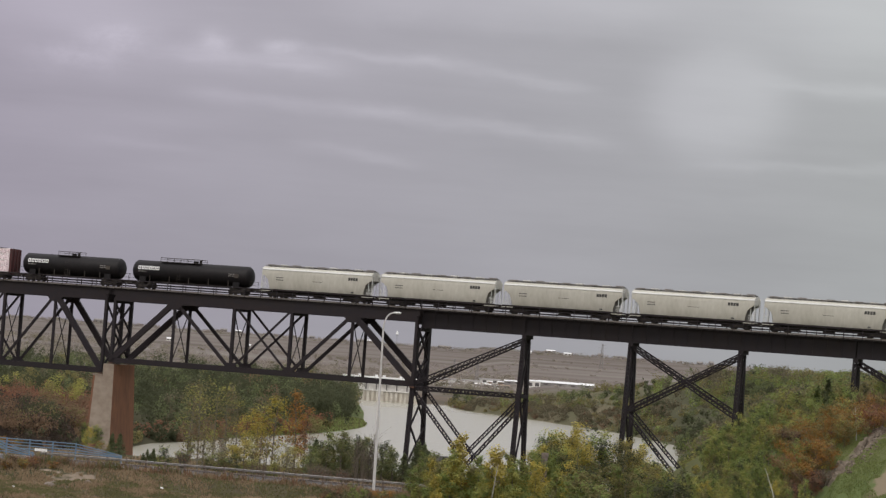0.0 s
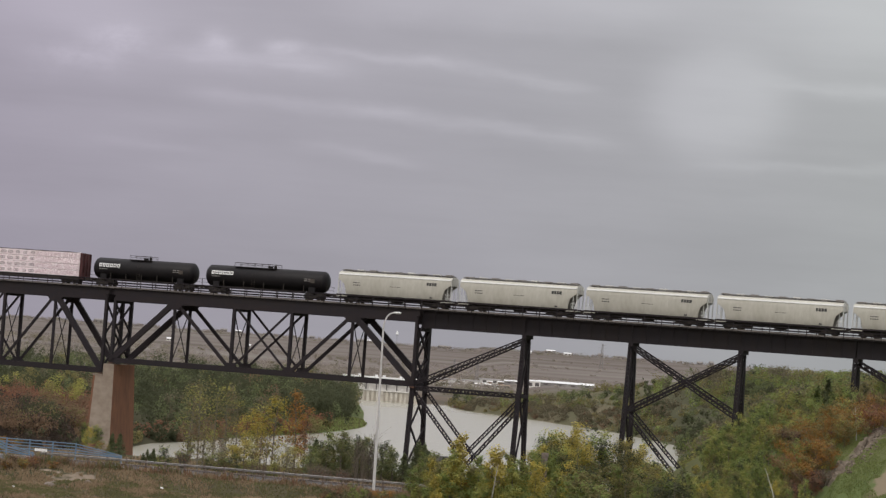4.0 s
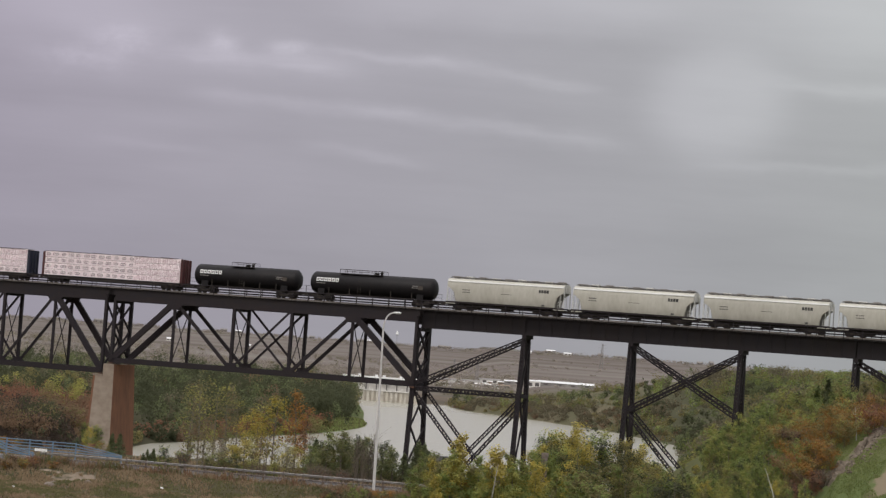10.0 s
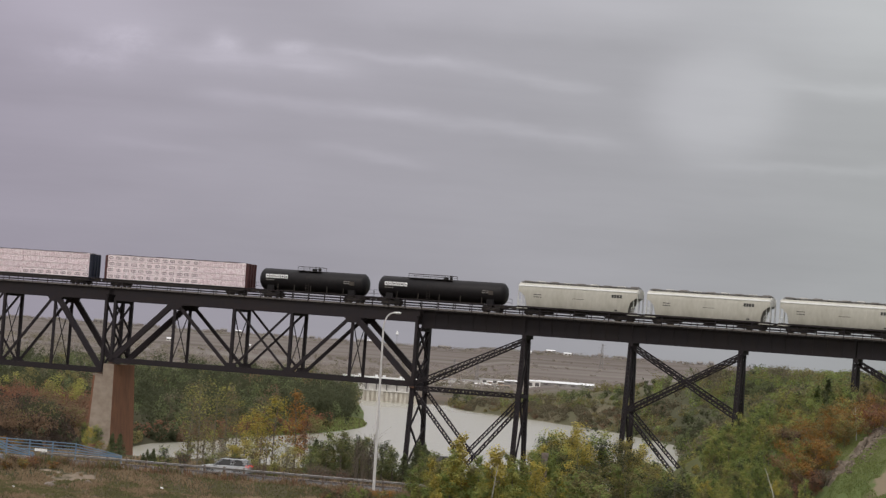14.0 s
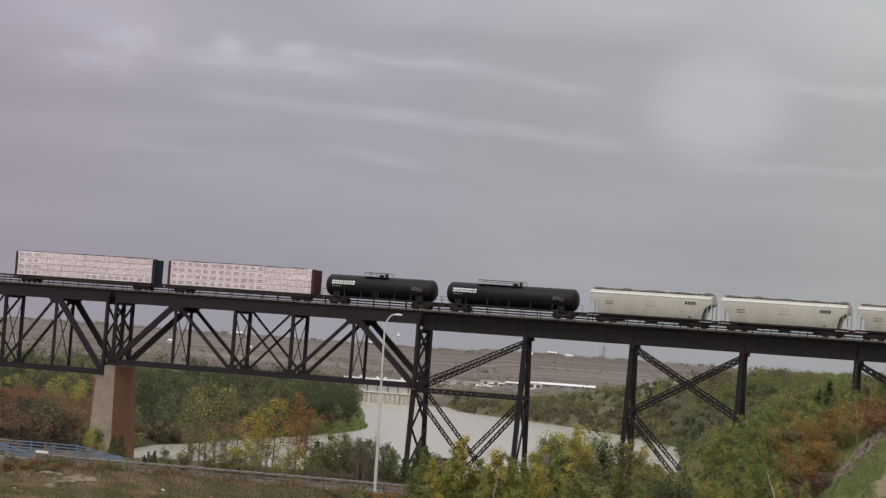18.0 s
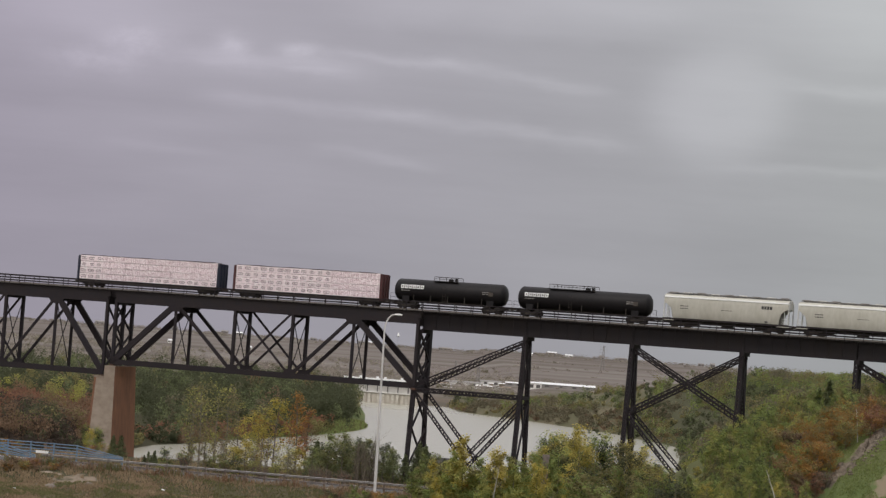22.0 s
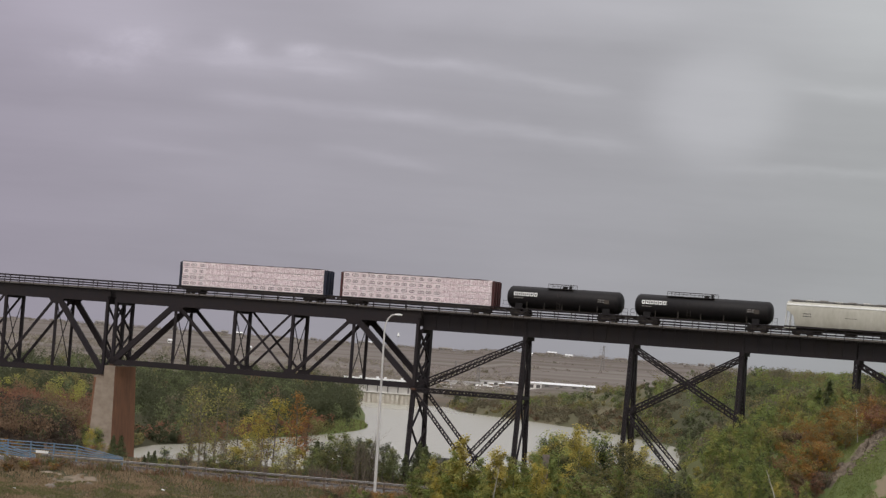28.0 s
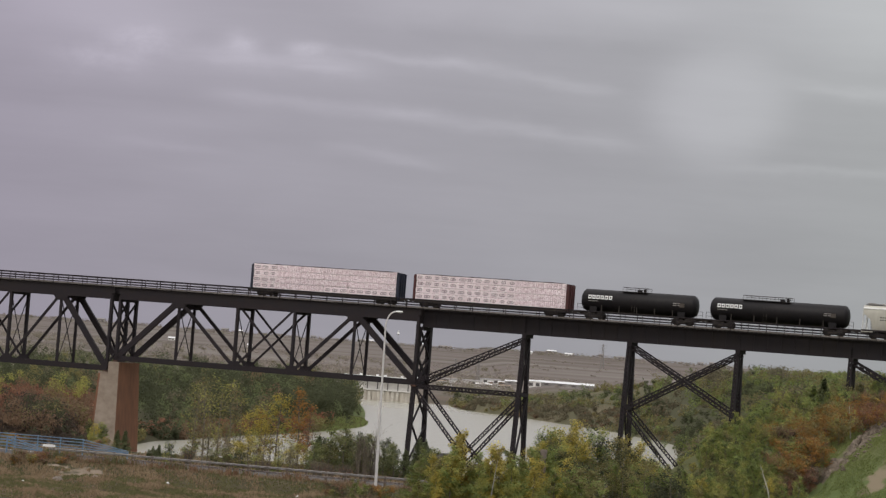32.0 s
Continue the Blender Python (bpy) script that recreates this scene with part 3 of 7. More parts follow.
def girder_span(a, b):
    t = thing("girder_span", BRIDGE @ pose(a, 0, 0), "black riveted plate girder span with vertical stiffeners", "girder span", "bridge spans")
    n = b - a - 0.04
    for y in (Y_MID - 1.25, Y_MID + 1.25):
        g = Kit().box(0, n, y - 0.02, y + 0.02, 28.6, 30.98).ob("web", M_GIRDER, t)
        Kit().box(0, n, y - 0.24, y + 0.24, 28.55, 28.66).ob("bottom_flange", M_GIRDER, t)
        Kit().box(0, n, y - 0.24, y + 0.24, 30.9, 31.0).ob("top_flange", M_GIRDER, t)
        for i in range(9):
            x = 0.08 + (n - 0.16) * i / 8
            for o in (-1, 1):
                Kit().box(x - 0.05, x + 0.05, y + o * 0.025 - (0.11 if o < 0 else 0), y + o * 0.025 + (0.11 if o > 0 else 0), 28.66, 30.9).ob("stiffener", M_GIRDER, t)
    for i in range(4):
        x = 0.3 + (n - 0.6) * i / 3
        Kit().beam((x, Y_MID - 1.2, 28.8), (x, Y_MID + 1.2, 30.7), 0.1, 0.1).beam((x, Y_MID - 1.2, 30.7), (x, Y_MID + 1.2, 28.8), 0.1, 0.1).ob("cross_frame", M_STEEL, t)
    return t


first = girder_span(BENTS[0], BENTS[1])
for a in BENTS[1:]:
    copy_thing(first, BRIDGE @ pose(a, 0, 0))


def leg_y(side, z, bent):
    """Battered legs: their distance across the bridge at height z."""
    top = 0.8 if bent else 1.75
    return Y_MID + side * (top + (28.5 - z) * (0.088 if bent else 0.072))


def footing(s, y):
    p = bridge_point(s, y, 0)
    return ground_z(p.x, p.y)


def tower(index, i0, i1, mid, diag_up, sides=(-1, 1)):
    sa, sb = BENTS[i0], BENTS[i1]
    t = thing("steel_tower", BRIDGE @ pose(sa, 0, 0), "black laced steel trestle tower with battered legs", "steel tower", "trestle towers")
    L = sb - sa
    zb = {}
    for k, s in ((0, 0.0), (1, L)):
        wide = 0 if (index == 0 and k == 0) else 1
        zb[k] = min(footing(sa + s, leg_y(-1, 8, wide)), footing(sa + s, leg_y(1, 8, wide)))
        for side in (-1, 1):
            z0 = footing(sa + s, leg_y(side, zb[k], wide)) - 0.1
            top = 28.52
            ax = s - 0.24
            Kit().laced((ax, leg_y(side, z0, wide), z0), (ax, leg_y(side, top, wide), top), 0.5, 0.58, (1, 0, 0), 0.55, 0.21, 0.18).ob("leg", M_STEEL, t)
            Kit().box(s - 0.55, s + 0.55, leg_y(side, z0, wide) - 0.55, leg_y(side, z0, wide) + 0.55, z0 - 1.6, z0 + 0.12).ob("concrete_footing", M_CONC, t)
        levels = [28.0, mid, max(zb[k] + 1.0, mid - 10.5)]
        Kit().beam((s, min(leg_y(-1, 28.3, wide), Y_MID - 1.5), 28.3), (s, max(leg_y(1, 28.3, wide), Y_MID + 1.5), 28.3), 0.5, 0.5).ob("bent_cap", M_STEEL, t)
        if mid > zb[k] + 2:
            Kit().beam((s, leg_y(-1, mid, wide), mid), (s, leg_y(1, mid, wide), mid), 0.3, 0.5).ob("bent_strut", M_STEEL, t)
        for za, zc in zip(levels, levels[1:]):
            if za - zc < 2 or zc < zb[k]:
                zc = max(zc, zb[k] + 0.5)
            if za - zc < 2:
                continue
            cuts = [za, (za + zc) / 2, zc] if (index == 0 and k == 0) else [za, zc]
            for p, q in zip(cuts, cuts[1:]):
                Kit().beam((s, leg_y(-1, p, wide), p), (s, leg_y(1, q, wide), q), 0.2, 0.26).ob("bent_brace", M_STEEL, t)
                Kit().beam((s, leg_y(1, p, wide), p), (s, leg_y(-1, q, wide), q), 0.2, 0.26).ob("bent_brace", M_STEEL, t)
    w0 = 0 if index == 0 else 1
    for side in sides:
        def P(k, z):
            return ((0.0, L)[k], leg_y(side, z, w0 if k == 0 else 1), z)
        upv = (0, 0, 1)
        if diag_up:
            Kit().laced(P(0, mid + 0.7), P(1, 28.0), 0.22, 0.6, upv, 0.45, 0.15, 0.1).ob("laced_diagonal", M_STEEL, t)
            Kit().laced(P(0, mid), P(1, mid), 0.3, 0.64, upv, 0.5, 0.15, 0.1).ob("laced_strut", M_STEEL, t)
        else:
            Kit().laced(P(0, mid), P(1, 28.0), 0.24, 0.68, upv, 0.48, 0.17, 0.11).ob("laced_diagonal", M_STEEL, t)
            Kit().laced(P(0, 28.0), P(1, mid), 0.26, 0.68, upv, 0.48, 0.17, 0.11).ob("laced_diagonal", M_STEEL, t)
        low = min(zb.values()) + 0.5
        if mid - low > 3:
            drop = 12.5 if diag_up else 9.0
            Kit().laced(P(0, mid - 0.4), (L * (0.72 if diag_up else 0.55), leg_y(side, low, 1), max(low - 2, mid - drop)), 0.24, 0.56, upv, 0.45, 0.15, 0.1).ob("laced_diagonal", M_STEEL, t)
            if diag_up:
                Kit().laced(P(1, mid - 0.4), (L * 0.3, leg_y(side, low, 1), max(low - 2, mid - drop)), 0.24, 0.56, upv, 0.45, 0.15, 0.1).ob("laced_diagonal", M_STEEL, t)
    return t


tower(0, 0, 1, 20.2, True)
tower(1, 2, 3, 19.6, False)
tower(2, 4, 5, 20.5, False)


def pier(s):
    t = thing("concrete_pier", BRIDGE @ pose(s, 0, 0), "tall weathered concrete bridge pier, rust-stained on one side", "bridge pier", "bridge piers")
    z0 = 4.5

    def ring(z, a, b, c, d):
        return [(a, c, z), (a + 0.34, c, z), (b, c, z), (b, d, z), (a, d, z)]
    k = Kit()
    rings = [ring(z0, -2.0, 2.35, -2.5, 5.0), ring(18.4, -1.55, 1.75, -1.95, 4.5)]
    k.loft(rings)
    k.mi = [1 if i in (0, 2) else 0 for i in range(len(k.f))]
    k.ob("shaft", [M_CONC, M_RUSTCONC], t)
    k = Kit()
    k.loft([ring(18.4, -0.05, 1.72, -1.9, 4.45), ring(20.15, -0.05, 1.68, -1.85, 4.4)])
    k.mi = [1 if i == 2 else 0 for i in range(len(k.f))]
    k.ob("bridge_seat", [M_CONC, M_RUSTCONC], t)
    Kit().loft([ring(18.38, -1.58, -0.08, -2.0, 4.55), ring(18.62, -1.58, -0.08, -2.0, 4.55)]).ob("seat_cap", M_CONC, t)
    return t


pier(-46.9)
pier(-90.6)
pier(-134.2)

# track on open deck, walkway and handrails
S0, S1 = -134.0, 92.0
track = thing("railway_track", BRIDGE @ pose(S0, 0, 0), "single railway track on timber ties with a side walkway", "railway track")
n = S1 - S0
for y in (Y_MID - 0.75, Y_MID + 0.75):
    k = Kit().box(0, n, y - 0.07, y + 0.07, 31.2, 31.22)
    k.box(0, n, y - 0.015, y + 0.015, 31.22, 31.31).box(0, n, y - 0.036, y + 0.036, 31.31, 31.35)
    k.ob("rail", M_RAIL, track)
Kit().box(0, n, -1.45, -1.38, 31.1, 31.26).ob("walkway_curb", M_WALK, track)
Kit().box(0, n, -1.38, -0.55, 31.16, 31.2).ob("walkway_planks", M_TIE, track)
Kit().box(0, n, Y_MID * 2 + 0.55, Y_MID * 2 + 1.35, 31.16, 31.2).ob("walkway_planks", M_TIE, track)
for y, sgn in ((-1.42, 1), (Y_MID * 2 + 1.4, 1)):
    for z, w in ((32.32, 0.13), (31.93, 0.1), (31.57, 0.09)):
        Kit().box(0, n, y - w / 2, y + w / 2, z - w / 2, z + w / 2).ob("handrail", M_STEEL, track)
    post = Kit().box(-0.05, 0.05, -0.05, 0.05, 31.0, 32.36).mesh("handrail_post", M_STEEL)
    for i in range(int(n / 2.45)):
        part("handrail_post", post, track, pose(0.6 + 2.45 * i, y, 0))
tie = Kit().box(-0.11, 0.11, -1.5, 1.5, 31.0, 31.198).mesh("tie", M_TIE)
for i in range(280):
    part("tie", tie, track, pose(50.0 + 0.62 * i, Y_MID, 0))
rest = Kit()
for i in range(80):
    rest.box(0.3 + 0.62 * i - 0.11, 0.3 + 0.62 * i + 0.11, Y_MID - 1.5, Y_MID + 1.5, 31.0, 31.198)
tagged(rest.ob("far_ties", M_TIE, track), kind="stuff")
# ---- freight train ----
RAIL_TOP = 31.35


def wheelset_mesh():
    k = Kit().tube((0, -0.95, 0), (0, 0.95, 0), 0.08, n=8)
    for y in (-1, 1):
        k.tube((0, y * 0.72, 0), (0, y * 0.80, 0), 0.46, n=20).tube((0, y * 0.70, 0), (0, y * 0.72, 0), 0.49, n=20).tube((0, y * 0.8, 0), (0, y * 0.84, 0), 0.16, n=10)
        for i in range(4):
            a = i * 1.5708
            k.beam((math.cos(a) * 0.18, y * 0.805, math.sin(a) * 0.18), (math.cos(a) * 0.4, y * 0.805, math.sin(a) * 0.4), 0.06, 0.02)
    return k.mesh("wheelset", M_UNDER, True)


WHEELSET = wheelset_mesh()
WHEELS = []


def truck(car, x):
    k = Kit()
    for y in (-1, 1):
        yy = y * 0.98
        k.loft([[(px, yy - 0.09, pz), (px, yy + 0.09, pz), (px, yy + 0.09, pz + h), (px, yy - 0.09, pz + h)]
                for px, pz, h in ((-1.25, 0.42, 0.18), (-0.75, 0.44, 0.22), (-0.35, 0.22, 0.42), (0.35, 0.22, 0.42), (0.75, 0.44, 0.22), (1.25, 0.42, 0.18))])
        for i in range(3):
            k.tube((-0.2 + 0.2 * i, yy, 0.3), (-0.2 + 0.2 * i, yy, 0.6), 0.075, n=6)
    k.box(-0.2, 0.2, -1.15, 1.15, 0.55, 0.78)
    t = k.ob("truck", M_UNDER, car)
    t.location = (x, 0, 0)
    for dx in (-0.89, 0.89):
        w = part("wheelset", WHEELSET, t, pose(dx, 0, 0.46))
        WHEELS.append(w)
    return t


def coupler(car, x, sgn):
    k = Kit().box(*sorted((x, x + sgn * 0.75)), -0.1, 0.1, 0.72, 0.92).box(*sorted((x + sgn * 0.6, x + sgn * 0.85)), -0.16, 0.16, 0.66, 0.98)
    k.ob("coupler", M_UNDER, car)


def bars(k, x, y, z, widths, h, gap, lean=0.0):
    """Plain upright bars for lettering, on the side that faces -y."""
    for w in widths:
        k.box(x, x + w, y - 0.012, y, z, z + h)
        x += w + gap
    return k


def hopper(m):
    t = thing("covered_hopper_car", m, "pale grey covered hopper car on the bridge track", "freight car", "train cars")
    # rounded sides: half section, from the sill up
    sec = [(1.36, 1.18), (1.5, 1.6), (1.55, 2.3), (1.55, 3.3), (1.52, 3.72), (1.43, 4.0), (1.24, 4.2), (0.95, 4.32), (0.5, 4.42)]

    def ring(x, cut):
        pts = []
        for y, z in sec:
            pts.append((y, max(z, cut)))
        return [(x, -y, z) for y, z in pts] + [(x, y, z) for y, z in reversed(pts)]
    k = Kit()
    k.loft([ring(x, c) for x, c in ((-8.42, 3.2), (-8.0, 2.95), (-7.5, 2.5), (-7.22, 1.18), (0, 1.18), (7.22, 1.18), (7.5, 2.5), (8.0, 2.95), (8.42, 3.2))])
    # slope sheets and underside get the darker grey, shade put into their colour
    k.mi = [1 if (i < 8 * 2 * len(sec) and i % (2 * len(sec)) == 2 * len(sec) - 1) else 0 for i in range(len(k.f))]
    k.ob("body", [M_HOPPER, M_ROOFGREY], t, smooth=True)
    Kit().box(-7.0, 7.0, -0.62, 0.62, 0.6, 1.1).ob("under_sill", M_UNDER, t)
    for x in range(-6, 7, 3):
        Kit().loft([[(x - 0.02, -y - 0.012, z) for y, z in sec[1:6]] + [(x - 0.02, -y + 0.03, z) for y, z in reversed(sec[1:6])],
                    [(x + 0.02, -y - 0.012, z) for y, z in sec[1:6]] + [(x + 0.02, -y + 0.03, z) for y, z in reversed(sec[1:6])]]).ob("side_seam", M_HOPPER, t)
    Kit().box(-8.3, 8.3, -0.45, 0.45, 4.52, 4.58).ob("roof_walk", M_ROOFGREY, t)
    for y in (-0.72, 0.72):
        Kit().box(-8.3, 8.3, y - 0.22, y + 0.22, 4.47, 4.52).ob("running_board", M_GALV, t)
    for i in range(9):
        x = -7.6 + 1.9 * i
        Kit().box(x - 0.5, x + 0.5, -0.4, 0.4, 4.45, 4.66 + 0.03 * (i % 3)).ob("roof_hatch", M_HOPPER_W if i % 2 else M_GALV, t)
    # white sill strip added to draw the highlight line below the roof
    for s in (-1, 1):
        k = Kit()
        k.loft([[(x, s * 1.50, 3.82), (x, s * 1.56, 3.84), (x, s * 1.55, 3.92), (x, s * 1.42, 4.06), (x, s * 1.36, 4.05)][::s] for x in (-8.4, 8.4)])
        k.ob("top_side_sill", M_HOPPER_W, t)
    for y in (-1.42, 1.42):
        Kit().box(-8.6, 8.6, y - 0.08, y + 0.08, 0.94, 1.16).ob("side_sill", M_UNDER, t)
        for e in (-1, 1):
            Kit().box(min(e * 7.05, e * 8.6), max(e * 7.05, e * 8.6), y - 0.1, y + 0.1, 0.82, 0.93).ob("sill_plate", M_HOPPER, t)
    for e in (-1, 1):
        k = Kit().box(min(e * 7.3, e * 8.65), max(e * 7.3, e * 8.65), -1.4, 1.4, 0.86, 0.94)
        k.ob("end_platform", M_HOPPER_W, t)
        for y in (-1.38, 1.38):
            k = Kit()
            k.beam((e * 8.5, y, 0.9), (e * 8.42, y * 0.98, 4.1), 0.09, 0.09)
            k.ob("corner_post", M_HOPPER_W, t)
            Kit().beam((e * 7.95, y, 0.9), (e * 7.95, y, 3.0), 0.07, 0.07).ob("end_post", M_HOPPER_W, t)
        for y0, y1 in ((-1.35, -0.85), (0.85, 1.35)):
            ladder = Kit().tube((e * 8.5, y0, 0.9), (e * 8.5, y0, 4.2), 0.022, n=5).ob("end_ladder", M_HOPPER_W, t)
            Kit().tube((e * 8.5, y1, 0.9), (e * 8.5, y1, 4.2), 0.022, n=5).ob("stile", M_HOPPER_W, ladder)
            rung = Kit().tube((0, y0, 0), (0, y1, 0), 0.02, n=5).mesh("rung", M_HOPPER_W)
            for i in range(9):
                part("rung", rung, ladder, pose(e * 8.5, 0, 1.2 + 0.33 * i))
        ladder = Kit().tube((e * 7.7, -1.44, 0.94), (e * 7.7, -1.44, 2.0), 0.022, n=5).ob("side_ladder", M_HOPPER_W, t)
        for i in range(1, 4):
            Kit().tube((e * (7.7 + 0.22 * i), -1.44, 0.94), (e * (7.7 + 0.22 * i), -1.44, 2.0 + 0.05 * i), 0.022, n=5).ob("stile", M_HOPPER_W, ladder)
        for z in (1.45, 1.9):
            Kit().tube((e * 7.7, -1.44, z), (e * 8.4, -1.44, z), 0.022, n=5).ob("rung", M_HOPPER_W, ladder)
        Kit().box(min(e * 7.2, e * 8.7), max(e * 7.2, e * 8.7), -0.3, 0.3, 0.6, 0.9).ob("centre_sill", M_UNDER, t)
        coupler(t, e * 8.65, e)
    for i in range(3):
        x = -4.6 + 4.6 * i
        k = Kit().loft([[(x - 1.9, -1.3, 1.14), (x + 1.9, -1.3, 1.14), (x + 1.9, 1.3, 1.14), (x - 1.9, 1.3, 1.14)][::-1],
                        [(x - 0.6, -0.65, 0.42), (x + 0.6, -0.65, 0.42), (x + 0.6, 0.65, 0.42), (x - 0.6, 0.65, 0.42)][::-1]])
        k.ob("discharge_hopper", M_UNDER, t)
        Kit().box(x - 0.7, x + 0.7, -0.75, 0.75, 0.3, 0.42).ob("outlet_gate", M_UNDER, t)
    for x in (-6.35, 6.35):
        truck(t, x)
    k = Kit()
    bars(k, 4.85, -1.552, 3.02, (0.30, 0.30, 0.30, 0.34), 0.42, 0.07)
    k.ob("side_mark", M_GREYTXT, t, "dark grey plain mark bars")
    k = Kit()
    bars(k, -6.2, -1.553, 2.75, (0.3, 0.2, 0.25, 0.15), 0.12, 0.06)
    bars(k, -6.2, -1.553, 2.42, (0.22, 0.3, 0.18, 0.2), 0.12, 0.06)
    bars(k, -0.6, -1.553, 2.5, (0.5, 0.35, 0.6), 0.06, 0.05)
    tagged(k.ob("small_lettering", M_GREYTXT, t), kind="stuff")
    Kit().box(5.35, 5.75, -1.46, -1.44, 1.3, 1.5).ob("placard", M_GREYTXT, t)
    return t


def tank_car(m, half, dome, rails, label):
    t = thing("tank_car", m, label, "tank car", "train cars")
    R, zc = 1.5, 2.6
    k = Kit()
    rings = []
    for x, r in ((-half, 0.0), (-half + 0.04, 0.6), (-half + 0.16, 1.03), (-half + 0.36, 1.32), (-half + 0.62, R)):
        rings.append((x, r))
    rings += [(0, R)] + [(-x, r) for x, r in reversed(rings)]
    n = 36
    k.loft([[(x, max(r, 0.02) * math.sin(6.28318 * i / n), zc + max(r, 0.02) * math.cos(6.28318 * i / n)) for i in range(n)] for x, r in rings])
    k.ob("tank", M_TANK, t, smooth=True)
    for x in (-half * 0.55, -half * 0.1, half * 0.3, half * 0.62):
        kk = Kit()
        kk.loft([[(xx, (R + 0.008) * math.sin(6.28318 * i / n), zc + (R + 0.008) * math.cos(6.28318 * i / n)) for i in range(n)] for xx in (x - 0.03, x + 0.03)], caps=False)
        kk.ob("weld_band", M_TANK, t, smooth=True)
    # manway, valves and platform railing
    kk = Kit().tube((dome, 0, zc + R - 0.05), (dome, 0, zc + R + 0.3), 0.36, 0.34, 14)
    kk.ob("manway", M_TANK, t, smooth=True)
    kk = Kit().tube((dome + 0.75, 0, zc + R - 0.05), (dome + 0.75, 0, zc + R + 0.42), 0.22, 0.18, 10)
    kk.ob("valve_housing", M_TANK, t, smooth=True)
    kk = Kit()
    a, b = rails
    for y in (-0.95, 0.95):
        nn = max(3, int((b - a) / 0.9))
        for i in range(nn):
            x = a + (b - a) * i / (nn - 1)
            kk.tube((x, y, zc + R - 0.45), (x, y, zc + R + 0.5), 0.025, n=5)
        kk.tube((a, y, zc + R + 0.5), (b, y, zc + R + 0.5), 0.025, n=5).tube((a, y, zc + R + 0.25), (b, y, zc + R + 0.25), 0.018, n=5)
    for x in (a, b):
        kk.tube((x, -0.95, zc + R + 0.5), (x, 0.95, zc + R + 0.5), 0.025, n=5)
    kk.ob("platform_railing", M_UNDER, t)
    Kit().box(a, b, -1.05, -0.3, zc + R - 0.12, zc + R - 0.08).box(a, b, 0.3, 1.05, zc + R - 0.12, zc + R - 0.08).ob("platform", M_UNDER, t)
    kk = Kit()
    for y in (-1.5, -1.1):
        kk.tube(((a + b) / 2 + (y + 1.3) * 1.1, -1.44, 0.8), ((a + b) / 2 + (y + 1.3) * 1.1, -1.44, zc + 0.6), 0.025, n=5)
    for i in range(7):
        kk.tube(((a + b) / 2 - 0.22, -1.44, 0.9 + 0.35 * i), ((a + b) / 2 + 0.22, -1.44, 0.9 + 0.35 * i), 0.02, n=5)
    kk.ob("side_ladder", M_UNDER, t)
    for e in (-1, 1):
        x0, x1 = sorted((e * (half - 3.2), e * (half + 0.25)))
        Kit().box(x0, x1, -0.3, 0.3, 0.62, 1.0).ob("stub_sill", M_UNDER, t)
        kk = Kit()
        xb = e * (half - 2.0)
        kk.loft([[(xb - 0.5, y, z) for y, z in ((-1.35, 1.0), (1.35, 1.0), (1.3, 1.75), (0.7, 1.2), (-0.7, 1.2), (-1.3, 1.75))],
                 [(xb + 0.5, y, z) for y, z in ((-1.35, 1.0), (1.35, 1.0), (1.3, 1.75), (0.7, 1.2), (-0.7, 1.2), (-1.3, 1.75))]])
        kk.ob("saddle", M_TANK, t)
        x0, x1 = sorted((e * (half - 0.2), e * (half + 0.3)))
        kk = Kit().box(x0, x1, -1.4, 1.4, 0.9, 0.98)
        xx = e * (half + 0.25)
        kk.tube((xx, -1.35, 0.95), (xx, -1.35, 2.0), 0.025, n=5).tube((xx, 1.35, 0.95), (xx, 1.35, 2.0), 0.025, n=5).tube((xx, -1.35, 2.0), (xx, 1.35, 2.0), 0.025, n=5)
        kk.tube((xx, -1.35, 1.5), (xx, 1.35, 1.5), 0.025, n=5)
        kk.ob("end_platform", M_UNDER, t)
        coupler(t, e * (half + 0.2), e)
        truck(t, e * (half - 2.0))
    Kit().tube((-half + 3.0, -1.2, 1.05), (half - 3.0, -1.2, 1.05), 0.04, n=6).ob("side_rod", M_UNDER, t)
    # placard holders, brackets and a running pipe on the near side
    for x0 in (half - 1.9,):
        yy = -math.sqrt(R * R - (2.62 - zc) ** 2)
        Kit().box(x0 - 0.34, x0 + 0.34, yy - 0.05, yy - 0.02, 2.36, 2.9).ob("placard_holder", M_PLACARD, t, "dull brown placard holder")
    for i in range(5):
        x0 = -half + 3.2 + (2 * half - 6.4) * i / 4
        Kit().box(x0 - 0.05, x0 + 0.05, -1.46, -1.3, 0.98, 1.95).ob("hanger_bracket", M_UNDER, t)
    Kit().box(-half + 2.6, half - 2.6, -1.5, -1.32, 0.93, 1.0).ob("running_board", M_UNDER, t)
    # white logo bars that hug the tank
    kk = Kit()
    x = -half + 1.25
    for w in (0.44, 0.44, 0.48, 0.44, 0.48, 0.44):
        th0, th1 = math.asin(0.1), math.asin(0.44)
        pts = []
        for j in range(4):
            a_ = th0 + (th1 - th0) * j / 3
            pts.append((-(R + 0.012) * math.cos(a_), zc + (R + 0.012) * math.sin(a_)))
        inner = [(-(R + 0.012) * math.cos(a_), zc + (R + 0.012) * math.sin(a_)) for a_ in (th0 + 0.09, th1 - 0.09)]
